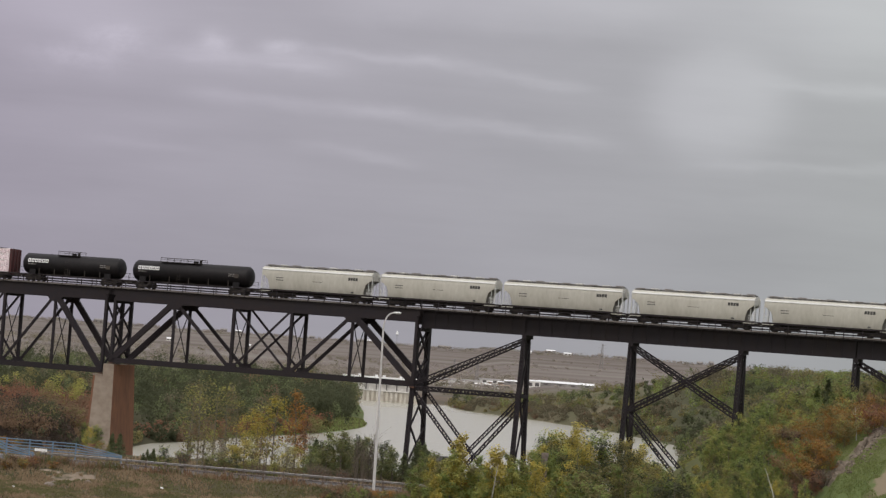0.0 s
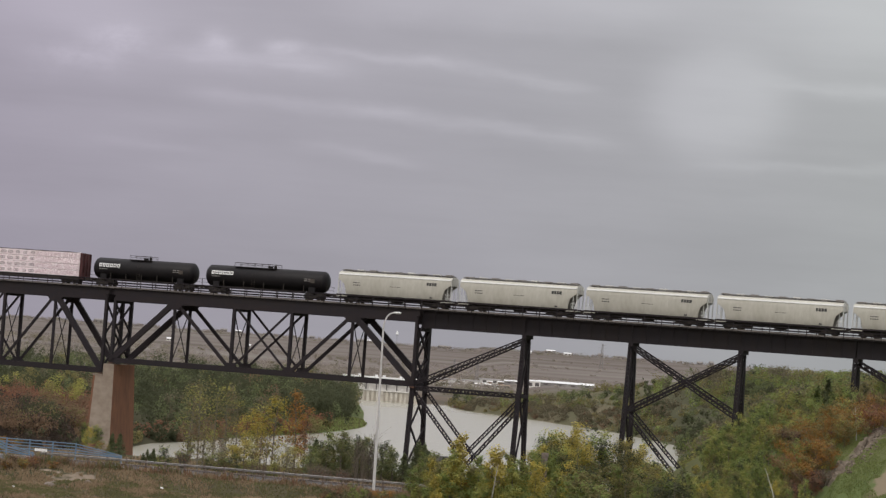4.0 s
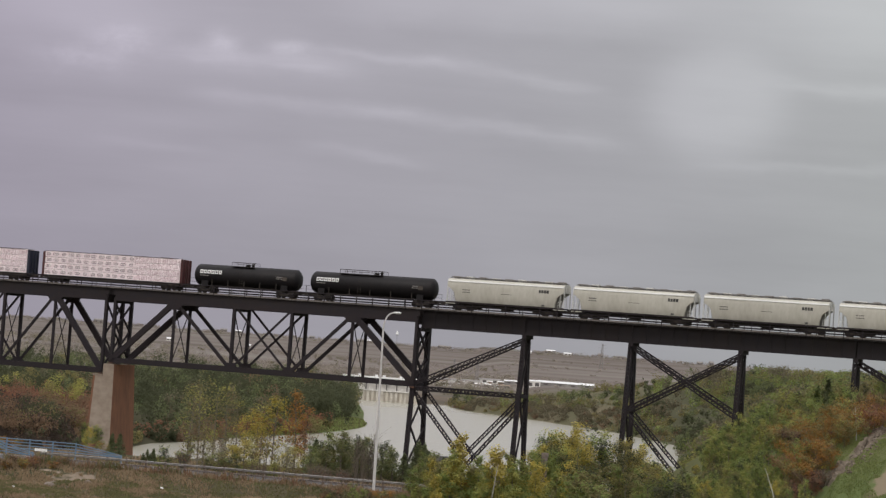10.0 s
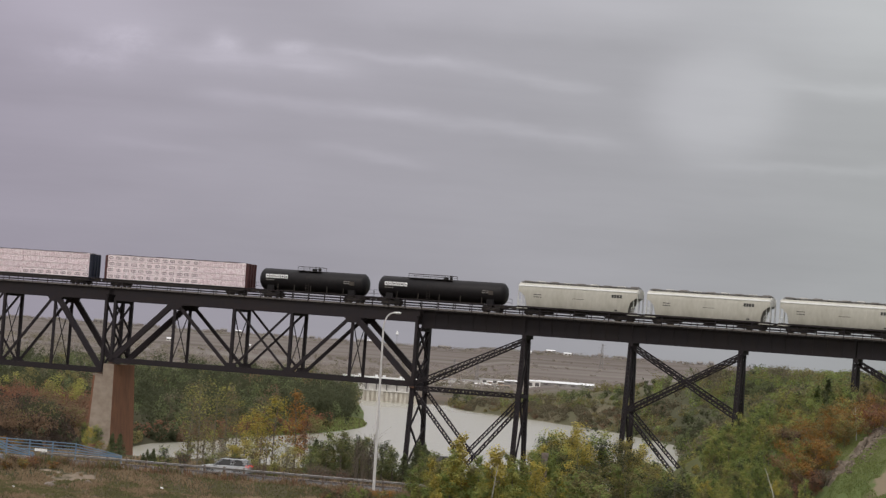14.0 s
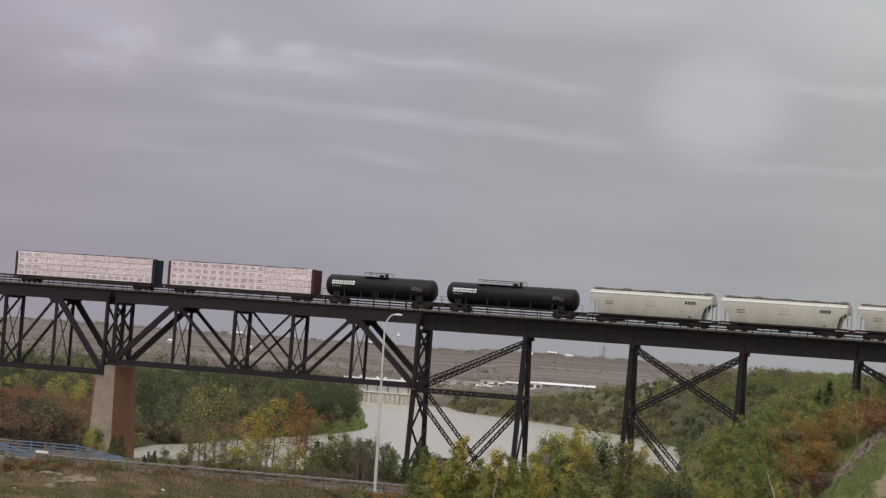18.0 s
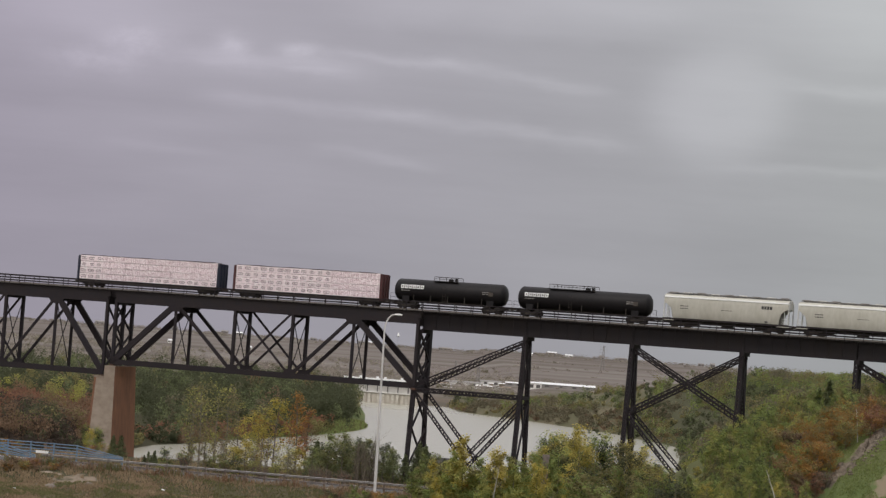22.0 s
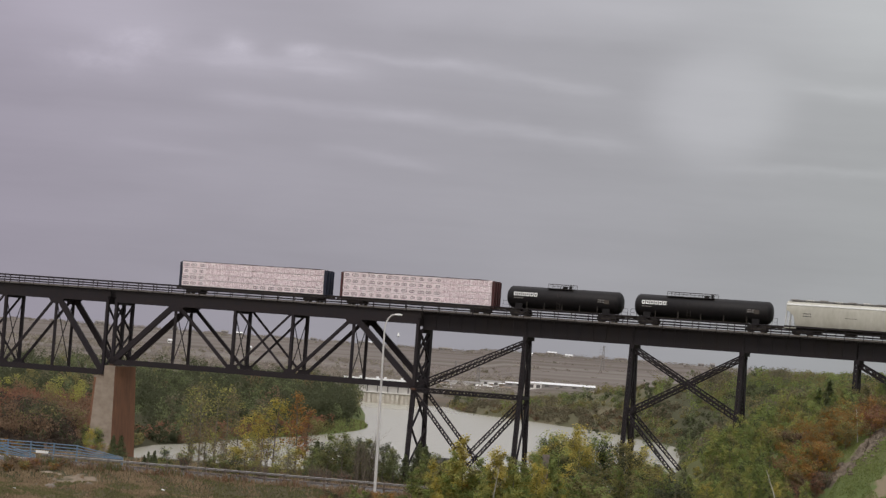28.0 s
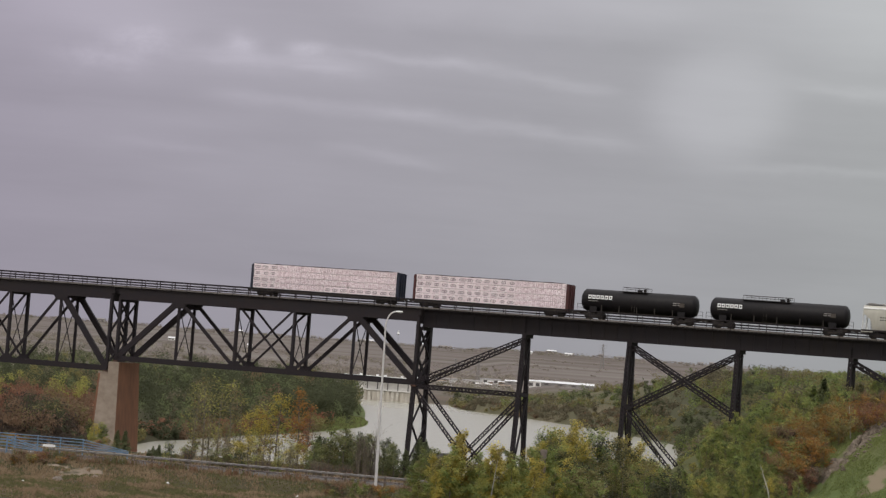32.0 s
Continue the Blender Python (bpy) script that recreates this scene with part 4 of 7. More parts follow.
        for xa, xb, edge in ((x, x + 0.12, pts), (x + w - 0.12, x + w, pts), (x + 0.12, x + w - 0.12, [pts[0], inner[0]]), (x + 0.12, x + w - 0.12, [inner[1], pts[-1]])):
            kk.loft([[(xx, y, z) for y, z in edge] + [(xx, y + 0.02, z) for y, z in reversed(edge)] for xx in (xa, xb)])
        x += w + 0.13
    kk.ob("logo_panel", M_WHITE, t, "white plain logo bars")
    kk = Kit()
    for x0, z0, ws in ((-half + 1.3, 2.42, (0.35, 0.5, 0.3)), (half - 3.2, 2.8, (0.55, 0.4)), (half - 3.2, 2.55, (0.5, 0.5))):
        yy = -math.sqrt(R * R - (z0 + 0.05 - zc) ** 2) - 0.01
        bars(kk, x0, yy, z0, ws, 0.11, 0.08)
    tagged(kk.ob("small_lettering", M_GALV, t), kind="stuff")
    return t


def lumber_car(m, endpaint, label, first_cols):
    t = thing("centerbeam_flatcar", m, label, "flatcar", "train cars")
    half = 11.34
    Kit().box(-half, half, -1.4, 1.4, 0.86, 1.02).ob("deck", M_UNDER, t)
    for y in (-1.32, 1.32):
        k = Kit()
        k.loft([[(x, y - 0.08, z0), (x, y + 0.08, z0), (x, y + 0.08, 0.98), (x, y - 0.08, 0.98)] for x, z0 in ((-half, 0.7), (-7.5, 0.7), (-6.0, 0.56), (6.0, 0.56), (7.5, 0.7), (half, 0.7))])
        k.ob("side_sill", M_UNDER, t)
    for e in (-1, 1):
        x0, x1 = sorted((e * (half - 0.22), e * half))
        Kit().box(x0, x1, -1.4, 1.4, 0.72, 4.48).ob("bulkhead", endpaint, t)
        k = Kit()
        for y in (-1.3, -0.45, 0.45, 1.3):
            xa, xb = sorted((e * half, e * (half + 0.14)))
            k.box(xa, xb, y - 0.07, y + 0.07, 0.9, 4.4)
        k.ob("bulkhead_ribs", endpaint, t)
        xa, xb = sorted((e * (half - 1.5), e * (half + 0.25)))
        Kit().box(xa, xb, -0.3, 0.3, 0.55, 0.9).ob("draft_sill", M_UNDER, t)
        coupler(t, e * (half + 0.2), e)
        truck(t, e * (half - 2.1))
    Kit().box(-half + 0.2, half - 0.2, -0.1, 0.1, 1.0, 4.46).ob("centre_beam", endpaint, t)
    Kit().box(-half + 0.2, half - 0.2, -0.35, 0.35, 4.42, 4.5).ob("top_chord", endpaint, t)
    # dark strips added along the load's top, for its chord and shadow line
    for side in (-1, 1):
        k = Kit()
        x = -half + 0.3
        lay = random.Random(3 + first_cols)
        while x < half - 1.2:
            w = lay.uniform(0.7, 1.6)
            y0, y1 = sorted((side * 0.3, side * 1.36))
            k.box(x, x + w - 0.06, y0, y1, 4.52, 4.56 + lay.uniform(0, 0.06))
            x += w
        k.ob("load_cover", M_LOADEDGE, t, "dark strips added for the shadow line atop the load")
    rng = random.Random(5 + first_cols)
    # wrapped bundles, five tiers on either side of the centre beam
    tiers, cols = 4, 6
    w = (2 * half - 0.5) / cols
    h = 3.32 / tiers
    bundle = {}
    for side in (-1, 1):
        for c in range(cols):
            for r in range(tiers):
                x0, z0 = -half + 0.25 + c * w, 1.06 + r * (h + 0.045)
                dx = rng.uniform(-0.02, 0.02)
                k = Kit()
                ya, yb = 0.14, 1.34 + rng.uniform(-0.03, 0.03)
                b = 0.05
                prof = [(ya, 0), (yb - b, 0), (yb, b), (yb, h - b), (yb - b, h), (ya, h)]
                k.loft([[(x0 + 0.02 + dx, side * y, z0 + z) for y, z in (prof if side > 0 else prof[::-1])], [(x0 + w - 0.02 + dx, side * y, z0 + z) for y, z in (prof if side > 0 else prof[::-1])]])
                o = k.ob("wrapped_package", M_WRAP, t)
                if side < 0:
                    k = Kit()
                    yy = -yb
                    bold = c < 4 if first_cols else (c < 1 or (r == 0 and c >= 3))
                    if bold:
                        nb = 3
                        for i in range(nb):
                            xc = x0 + w * (i + 0.5) / nb + rng.uniform(-0.1, 0.1)
                            ww, hh, e = rng.choice((0.24, 0.32, 0.38)), 0.19, 0.075
                            zc = z0 + h * 0.5 + rng.uniform(-0.02, 0.02)
                            k.box(xc - ww, xc + ww, yy - 0.012, yy, zc + hh - e, zc + hh).box(xc - ww, xc + ww, yy - 0.012, yy, zc - hh, zc - hh + e)
                            k.box(xc - ww - e, xc - ww, yy - 0.012, yy, zc - hh + e, zc + hh - e).box(xc + ww, xc + ww + e, yy - 0.012, yy, zc - hh + e, zc + hh - e)
                            k.box(xc - ww * 0.6, xc + ww * 0.6, yy - 0.012, yy, zc - 0.03, zc + 0.03)
                    else:
                        for i in range(13):
                            xc = x0 + w * (i + 0.5) / 13 + rng.uniform(-0.05, 0.05)
                            for zz in (0.2, 0.42, 0.64, 0.86):
                                if rng.random() < 0.8:
                                    k.box(xc - 0.11, xc + rng.uniform(0.0, 0.12), yy - 0.012, yy, z0 + h * zz - 0.04, z0 + h * zz + 0.04)
                    tagged(k.ob("wrap_print", M_PRINT if bold else M_FAINT, o), kind="stuff")
    return t


TRAIN = []


def consist():
    y, z = Y_MID, RAIL_TOP
    at = lambda s: BRIDGE @ pose(s, y, z)
    places = (-65.22, -40.05, -18.72, 0.72)
    a = lumber_car(at(places[0]), M_NAVY, "flatcar with navy bulkheads loaded with white-wrapped lumber", 0)
    b = lumber_car(at(places[1]), M_MAROON, "flatcar with maroon bulkheads loaded with white-wrapped lumber", 1)
    c = tank_car(at(places[2]), 8.22, -0.15, (-2.3, 1.25), "short black tank car with white logo bars and a top platform")
    d = tank_car(at(places[3]), 9.46, 0.3, (-4.9, 1.6), "long black tank car with white logo bars and a top railing")
    TRAIN.extend(zip((a, b, c, d), places))
    h = hopper(at(20.7))
    TRAIN.append((h, 20.7))
    base = len(h.children_recursive)
    for i in range(1, 6):
        q = copy_thing(h, at(20.7 + 18.22 * i))
        TRAIN.append((q, 20.7 + 18.22 * i))
        for o in q.children_recursive:
            if o.name.startswith("wheelset"):
                WHEELS.append(o)


consist()
# ---- road, rails beside it and the lamp ----
LANE = 3.9
k = Kit().box(-900, 900, 0.9, 9.4, 13.56, 13.85)
road = tagged(k.ob("road", M_ASPH), "worn grey asphalt highway", "road", kind="structure")
road.matrix_basis = ROAD
k = Kit().box(-900, 900, -1.2, 0.88, 13.5, 13.84).box(-900, 900, 9.42, 10.8, 13.5, 13.84)
M_GRAVEL = mat("gravel_shoulder", (0.23, 0.19, 0.155), 0.95, tint=(0.15, 0.12, 0.10), stain=0.5, grain=14, bump=0.5)
sh = tagged(k.ob("road_shoulder", M_GRAVEL), "pale gravel road shoulder", "road shoulder", kind="structure")
sh.matrix_basis = ROAD
k = Kit().box(-900, 900, 1.15, 1.27, 13.83, 13.854).box(-900, 900, 9.0, 9.12, 13.83, 13.854)
ln = tagged(k.ob("road_line", M_WHITE), "faded white edge line on asphalt", "road marking", kind="structure")
ln.matrix_basis = ROAD


def w_beam(x0, x1, z, h=0.31):
    prof = [(-0.04, 0.0), (0.04, 0.06), (0.04, 0.10), (-0.03, 0.155), (0.04, 0.21), (0.04, 0.25), (-0.04, 0.31)]
    s = h / 0.31
    front = [(-y - 0.10, z + q * s) for y, q in prof]
    back = [(y + 0.012, q) for y, q in front]
    ring = front + back[::-1]
    return Kit().loft([[(x0, y, q) for y, q in ring], [(x1, y, q) for y, q in ring]])


def guardrail():
    t = thing("guardrail", ROAD, "two-beam galvanized guardrail on weathered wooden posts", "guardrail")
    a, b = -32.6, 50.0
    n = int((b - a) / 3.81)
    for i in range(n):
        x0 = a + 3.81 * i
        w_beam(x0, x0 + 3.80, 14.66, 0.22).ob("top_beam", M_GALV, t)
        w_beam(x0, x0 + 3.80, 14.28, 0.16).ob("lower_beam", M_GALV_OLD, t)
    post = Kit().box(-0.1, 0.1, -0.09, 0.11, 13.5, 14.96).mesh("post", M_POST)
    for i in range(2 * n):
        part("post", post, t, pose(a + 0.9 + 1.905 * i, 0, 0))
    bolt = Kit().tube((0, -0.14, 14.74), (0, -0.09, 14.74), 0.03, n=6).mesh("bolt", M_GALV)
    for i in range(2 * n):
        part("bolt", bolt, t, pose(a + 0.9 + 1.905 * i, 0, 0))


M_GALV_OLD = mat("dull_galvanized", (0.24, 0.21, 0.20), 0.7, 0.3, tint=(0.15, 0.12, 0.11), stain=1.0)
guardrail()


def blue_railing(y, a, b, droop, top=1.36):
    t = thing("bridge_railing", ROAD @ pose(0, y, 0), "blue painted steel road bridge railing", "railing", "blue railings")
    n = int((b - droop - a) / 2.4)
    for z in (top, top - 0.3, top - 0.6, top - 0.9):
        k = Kit().box(a, b - droop, -0.05, 0.05, 14.0 + z - 0.09, 14.0 + z)
        k.ob("rail", M_BLUE, t)
        e = 14.0 + max(0.42, z * 0.42)
        Kit().beam((b - droop, 0, 14.0 + z - 0.045), (b, 0, e), 0.1, 0.09).ob("end_rail", M_BLUE, t)
    for i in range(n + 1):
        x = b - droop - 2.4 * i
        Kit().box(x - 0.07, x + 0.07, -0.12 if y < 1 else 0.06, -0.06 if y < 1 else 0.12, 13.8, 14.0 + top + 0.02).ob("post", M_BLUE, t)
    Kit().box(b - 0.12, b + 0.02, -0.07, 0.07, 13.8, 14.62).ob("end_post", M_BLUE, t)
    return t


blue_railing(0.35, -75.0, -33.4, 3.6, 1.62)
blue_railing(10.2, -75.0, -27.9, 4.8, 1.46)
t = thing("barrier_board", ROAD @ pose(-32.5, -0.35, 0), "small white barrier board beside the guardrail", "barrier")
Kit().box(-0.62, 0.62, -0.03, 0.03, 14.95, 15.2).ob("board", M_WHITE, t)
for x in (-0.5, 0.5):
    Kit().box(x - 0.04, x + 0.04, 0.032, 0.09, 13.7, 15.1).ob("leg", M_POST, t)

# curved-arm lamp
t = thing("street_lamp", pose(-4.72, 239.9, 12.25), "tall pale grey street lamp with a curved arm", "street lamp")
Kit().tube((0, 0, 0), (-0.12, 0, 7.8), 0.14, 0.11, 12).tube((-0.12, 0, 7.8), (-0.22, 0, 15.1), 0.11, 0.08, 12).ob("pole", M_LAMP, t, smooth=True)
Kit().box(-0.32, 0.32, -0.32, 0.32, -0.6, 0.1).ob("base", M_CONC, t)
arc = [(-0.22, 0, 15.1)] + [(-0.22 + 0.78 * (1 - math.cos(a)), 0, 15.1 + 1.5 * math.sin(a)) for a in (0.3, 0.6, 0.9, 1.2, 1.45)] + [(0.74, 0, 16.66)]
k = Kit()
for p, q in zip(arc, arc[1:]):
    k.tube(p, q, 0.065, 0.065, 8)
k.ob("arm", M_LAMP, t, smooth=True)
Kit().loft([[(x, y * w, 16.65 + z * h) for y, z in ((-1, 0), (-0.7, -0.8), (0.7, -0.8), (1, 0), (0.6, 1), (-0.6, 1))] for x, w, h in ((0.66, 0.09, 0.07), (0.82, 0.16, 0.09), (1.12, 0.16, 0.1), (1.32, 0.08, 0.05))]).ob("luminaire", M_WHITE, t, smooth=True)
Kit().box(0.84, 1.12, -0.1, 0.1, 16.54, 16.575).ob("lens", M_GALV, t)

# ---- vehicles ----
M_GLASS = mat("dark_window_glass", (0.012, 0.014, 0.018), 0.08, 0.0, var=0.1, bump=0)
M_TYRE = mat("tyre_rubber", (0.02, 0.02, 0.02), 0.85)
M_RIM = mat("alloy_rim", (0.45, 0.45, 0.46), 0.35, 0.8)
M_TAIL = glow("tail_light", (0.75, 0.05, 0.03), 1.1)
M_HEAD = mat("headlight_lens", (0.75, 0.75, 0.74), 0.15, 0.0, var=0.05, bump=0)
M_TRIM = mat("black_plastic_trim", (0.025, 0.025, 0.026), 0.6)
VEHICLES = []


def paint(name, c):
    return mat(name, c, 0.3, 0.0, var=0.1, grain=1.5, bump=0)


PAINT = {"white": paint("white_car_paint", (0.76, 0.76, 0.76)), "silver": paint("silver_car_paint", (0.42, 0.43, 0.45)), "grey": paint("dark_grey_car_paint", (0.045, 0.048, 0.055)),
         "black": paint("black_car_paint", (0.02, 0.02, 0.024)), "blue": paint("blue_car_paint", (0.035, 0.10, 0.30)), "red": paint("red_car_paint", (0.42, 0.02, 0.022)), "navy": paint("navy_car_paint", (0.022, 0.026, 0.05))}


def tyre_mesh(r, w):
    k = Kit().tube((0, -w / 2, 0), (0, w / 2, 0), r, r, 20)
    return k.mesh("tyre", M_TYRE, True)


def rim_mesh(r, w):
    k = Kit()
    for s in (-1, 1):
        k.tube((0, s * w * 0.5, 0), (0, s * (w * 0.5 + 0.012), 0), r * 0.64, r * 0.6, 16)
        for i in range(5):
            a = i * 1.2566
            k.beam((0, s * (w * 0.5 + 0.015), 0), (math.cos(a) * r * 0.58, s * (w * 0.5 + 0.015), math.sin(a) * r * 0.58), 0.05, 0.02)
    return k.mesh("rim", M_RIM)


TYRES = {r: (tyre_mesh(r, 0.23), rim_mesh(r, 0.23)) for r in (0.32, 0.38, 0.48)}


def wheels(t, xs, half, r):
    for x in xs:
        for s in (-1, 1):
            w = part("wheel", TYRES[r][0], t, pose(x, s * (half - 0.10), r))
            w.name = "wheel"
            part("rim", TYRES[r][1], w)
            # dark disc put in place of the shaded recess round the wheel
            Kit().tube((x, s * (half - 0.16), r), (x, s * (half + 0.006), r), r * 1.22, r * 1.22, 20).ob("wheel_arch", M_TRIM, t)


def shell(profile, half, low, pnt, t):
    """Lower body: profile of (x, top height); rounded shoulders."""
    k = Kit()
    rings = []
    for i, (x, z) in enumerate(profile):
        e = 0.86 if i in (0, len(profile) - 1) else 1.0
        h = half * e
        rings.append([(x, -h * 0.93, low), (x, -h, low + 0.22), (x, -h, z - 0.22), (x, -h * 0.96, z - 0.05), (x, -h * 0.86, z), (x, h * 0.86, z), (x, h * 0.96, z - 0.05), (x, h, z - 0.22), (x, h, low + 0.22), (x, h * 0.93, low)])
    k.loft(rings)
    return k.ob("body", pnt, t, smooth=True)


def cabin(t, pnt, x0, x1, x2, x3, belt, roof, half):
    """Greenhouse from the rear glass foot x0 over the roof x1..x2 to the windscreen foot x3."""
    b, r = half * 0.88, half * 0.72
    k = Kit()
    k.loft([[(x0, -b, belt), (x3, -b, belt), (x3, b, belt), (x0, b, belt)], [(x1, -r, roof - 0.05), (x2, -r, roof - 0.05), (x2, r, roof - 0.05), (x1, r, roof - 0.05)]])
    k.ob("window_glass", M_GLASS, t)
    k = Kit()
    k.loft([[(x1 - 0.08, -r - 0.03, roof - 0.08), (x2 + 0.08, -r - 0.03, roof - 0.08), (x2 + 0.08, r + 0.03, roof - 0.08), (x1 - 0.08, r + 0.03, roof - 0.08)],
            [(x1 + 0.05, -r + 0.04, roof), (x2 - 0.05, -r + 0.04, roof), (x2 - 0.05, r - 0.04, roof), (x1 + 0.05, r - 0.04, roof)]])
    k.ob("roof", pnt, t)
    xm = (x1 + x2) / 2
    for s in (-1, 1):
        Kit().beam((x3, s * b, belt), (x2, s * r, roof - 0.04), 0.09, 0.09).ob("pillar", pnt, t)
        Kit().beam((x0, s * b, belt), (x1, s * r, roof - 0.04), 0.2, 0.12).ob("pillar", pnt, t)
        Kit().beam((xm, s * b * 1.005, belt), (xm, s * r * 1.005, roof - 0.04), 0.1, 0.06).ob("pillar", pnt, t)


def lights(t, front, rear, half, zf, zr):
    for s in (-1, 1):
        Kit().box(front - 0.3, front + 0.02, s * half * 0.62 - 0.2, s * half * 0.62 + 0.2, zf - 0.08, zf + 0.08).ob("headlight", M_HEAD, t)
        Kit().box(rear - 0.02, rear + 0.14, s * half * 0.8 - 0.1, s * half * 0.8 + 0.1, zr - 0.1, zr + 0.1).ob("tail_light", M_TAIL, t)
    Kit().box(front - 0.12, front + 0.05, -half * 0.85, half * 0.85, 0.32, 0.52).ob("bumper", M_TRIM, t)
    Kit().box(rear - 0.05, rear + 0.12, -half * 0.85, half * 0.85, 0.34, 0.54).ob("bumper", M_TRIM, t)
    for s in (-1, 1):
        Kit().box(front * 0.36 - 0.08, front * 0.36 + 0.08, s * half - 0.02, s * half + 0.2 * s if s > 0 else s * half + 0.02, 0.98, 1.12).ob("door_mirror", M_TRIM, t) if s > 0 else \
            Kit().box(front * 0.36 - 0.08, front * 0.36 + 0.08, -half - 0.2, -half + 0.02, 0.98, 1.12).ob("door_mirror", M_TRIM, t)


def vehicle(kind, colour, label, speed, t0, s0):
    pnt = PAINT[colour]
    t = thing(kind, ROAD @ pose(s0, LANE, 13.85, 0, 0, 180), label, {"sedan": "car", "suv": "car", "hatchback": "car", "pickup_truck": "pickup truck", "minivan": "van", "tow_truck": "truck"}[kind], "passing vehicles")
    if kind == "sedan":
        shell([(-2.3, 0.82), (-2.2, 0.98), (-1.3, 1.0), (0.9, 0.96), (1.9, 0.82), (2.25, 0.68), (2.32, 0.55)], 0.9, 0.24, pnt, t)
        cabin(t, pnt, -1.75, -1.0, 0.15, 1.0, 0.96, 1.45, 0.9)
        wheels(t, (-1.35, 1.4), 0.9, 0.32)
        lights(t, 2.26, -2.28, 0.9, 0.66, 0.84)
    elif kind == "hatchback":
        shell([(-2.05, 0.9), (-1.98, 1.04), (-1.2, 1.04), (0.95, 0.98), (1.75, 0.86), (2.08, 0.7), (2.14, 0.55)], 0.88, 0.26, pnt, t)
        cabin(t, pnt, -1.95, -1.45, 0.2, 1.05, 0.98, 1.52, 0.88)
        wheels(t, (-1.25, 1.3), 0.88, 0.32)
        lights(t, 2.08, -2.03, 0.88, 0.7, 0.95)
    elif kind == "suv":
        shell([(-2.25, 0.98), (-2.2, 1.12), (-1.2, 1.1), (0.95, 1.08), (1.85, 1.0), (2.2, 0.86), (2.28, 0.6)], 0.93, 0.34, pnt, t)
        cabin(t, pnt, -2.18, -1.85, 0.3, 1.0, 1.08, 1.74, 0.93)
        wheels(t, (-1.35, 1.38), 0.93, 0.38)
        lights(t, 2.22, -2.23, 0.93, 0.85, 1.1)
        for s in (-1, 1):
            Kit().box(-1.7, 0.1, s * 0.6 - 0.02, s * 0.6 + 0.02, 1.76, 1.8).ob("roof_rail", M_TRIM, t)
    elif kind == "minivan":
        shell([(-2.5, 1.0), (-2.45, 1.08), (-1.2, 1.06), (1.2, 1.02), (2.05, 0.9), (2.4, 0.74), (2.48, 0.58)], 0.96, 0.26, pnt, t)
        cabin(t, pnt, -2.44, -2.2, 0.55, 1.5, 1.02, 1.74, 0.96)
        wheels(t, (-1.5, 1.5), 0.96, 0.32)
        lights(t, 2.4, -2.48, 0.96, 0.76, 1.05)
    elif kind == "pickup_truck":
        shell([(-0.75, 1.16), (1.15, 1.14), (2.35, 1.08), (2.75, 0.96), (2.85, 0.62)], 0.98, 0.42, pnt, t)
        k = Kit().box(-2.85, -0.78, -0.97, -0.9, 0.5, 1.18).box(-2.85, -0.78, 0.9, 0.97, 0.5, 1.18).box(-2.85, -2.78, -0.9, 0.9, 0.5, 1.16).box(-2.78, -0.78, -0.9, 0.9, 0.5, 0.62)
        k.ob("cargo_bed", pnt, t)
        cabin(t, pnt, -0.75, -0.55, 0.75, 1.4, 1.14, 1.86, 0.98)
        wheels(t, (-1.85, 1.85), 0.98, 0.38)
        lights(t, 2.76, -2.86, 0.98, 0.9, 1.0)
    else:
        # flatbed recovery truck: bonnet, cab, headboard and a long dark deck
        shell([(2.55, 1.75), (3.3, 1.68), (4.35, 1.5), (4.55, 1.2), (4.62, 0.7)], 1.05, 0.55, pnt, t)
        k = Kit().loft([[(1.35, -1.15, 0.7), (2.75, -1.15, 0.7), (2.75, 1.15, 0.7), (1.35, 1.15, 0.7)], [(1.35, -1.15, 1.75), (2.75, -1.15, 1.75), (2.75, 1.15, 1.75), (1.35, 1.15, 1.75)],
                        [(1.4, -1.02, 2.72), (2.2, -1.02, 2.72), (2.2, 1.02, 2.72), (1.4, 1.02, 2.72)]])
        k.ob("cab", pnt, t)
        Kit().loft([[(2.0, -1.165, 1.8), (2.66, -1.165, 1.8), (2.66, 1.165, 1.8), (2.0, 1.165, 1.8)], [(2.0, -1.06, 2.5), (2.32, -1.06, 2.5), (2.32, 1.06, 2.5), (2.0, 1.06, 2.5)]]).ob("side_window", M_GLASS, t)
        Kit().box(0.95, 1.12, -1.1, 1.1, 1.2, 2.75).ob("headboard", M_TRIM, t)
        Kit().box(-4.7, 0.93, -1.2, 1.2, 1.02, 1.2).ob("flat_deck", M_TRIM, t)
        Kit().box(-4.4, 2.6, -0.45, 0.45, 0.6, 1.0).ob("chassis", M_TRIM, t)
        for x in (-4.72, -1.6, 0.9):
            for s in (-1, 1):
                Kit().box(x, x + 0.3, s * 1.205 - 0.02, s * 1.205 + 0.02, 1.04, 1.18).ob("marker_light", M_TAIL, t)
        for z in (1.35, 2.35):
            for s in (-1, 1):
                Kit().box(0.93, 1.0, s * 0.98 - 0.13, s * 0.98 + 0.13, z, z + 0.3).ob("marker_light", M_TAIL, t)
                Kit().box(1.0, 1.35, s * 1.13 - 0.02, s * 1.13 + 0.02, z, z + 0.22).ob("marker_light", M_TAIL, t)
        Kit().box(1.6, 2.0, -0.7, 0.7, 2.73, 2.86).ob("light_bar", M_TRIM, t)
        Kit().box(-0.4, 0.6, -1.15, -0.7, 0.5, 0.95).box(-0.4, 0.6, 0.7, 1.15, 0.5, 0.95).ob("tool_box", PAINT["silver"], t)
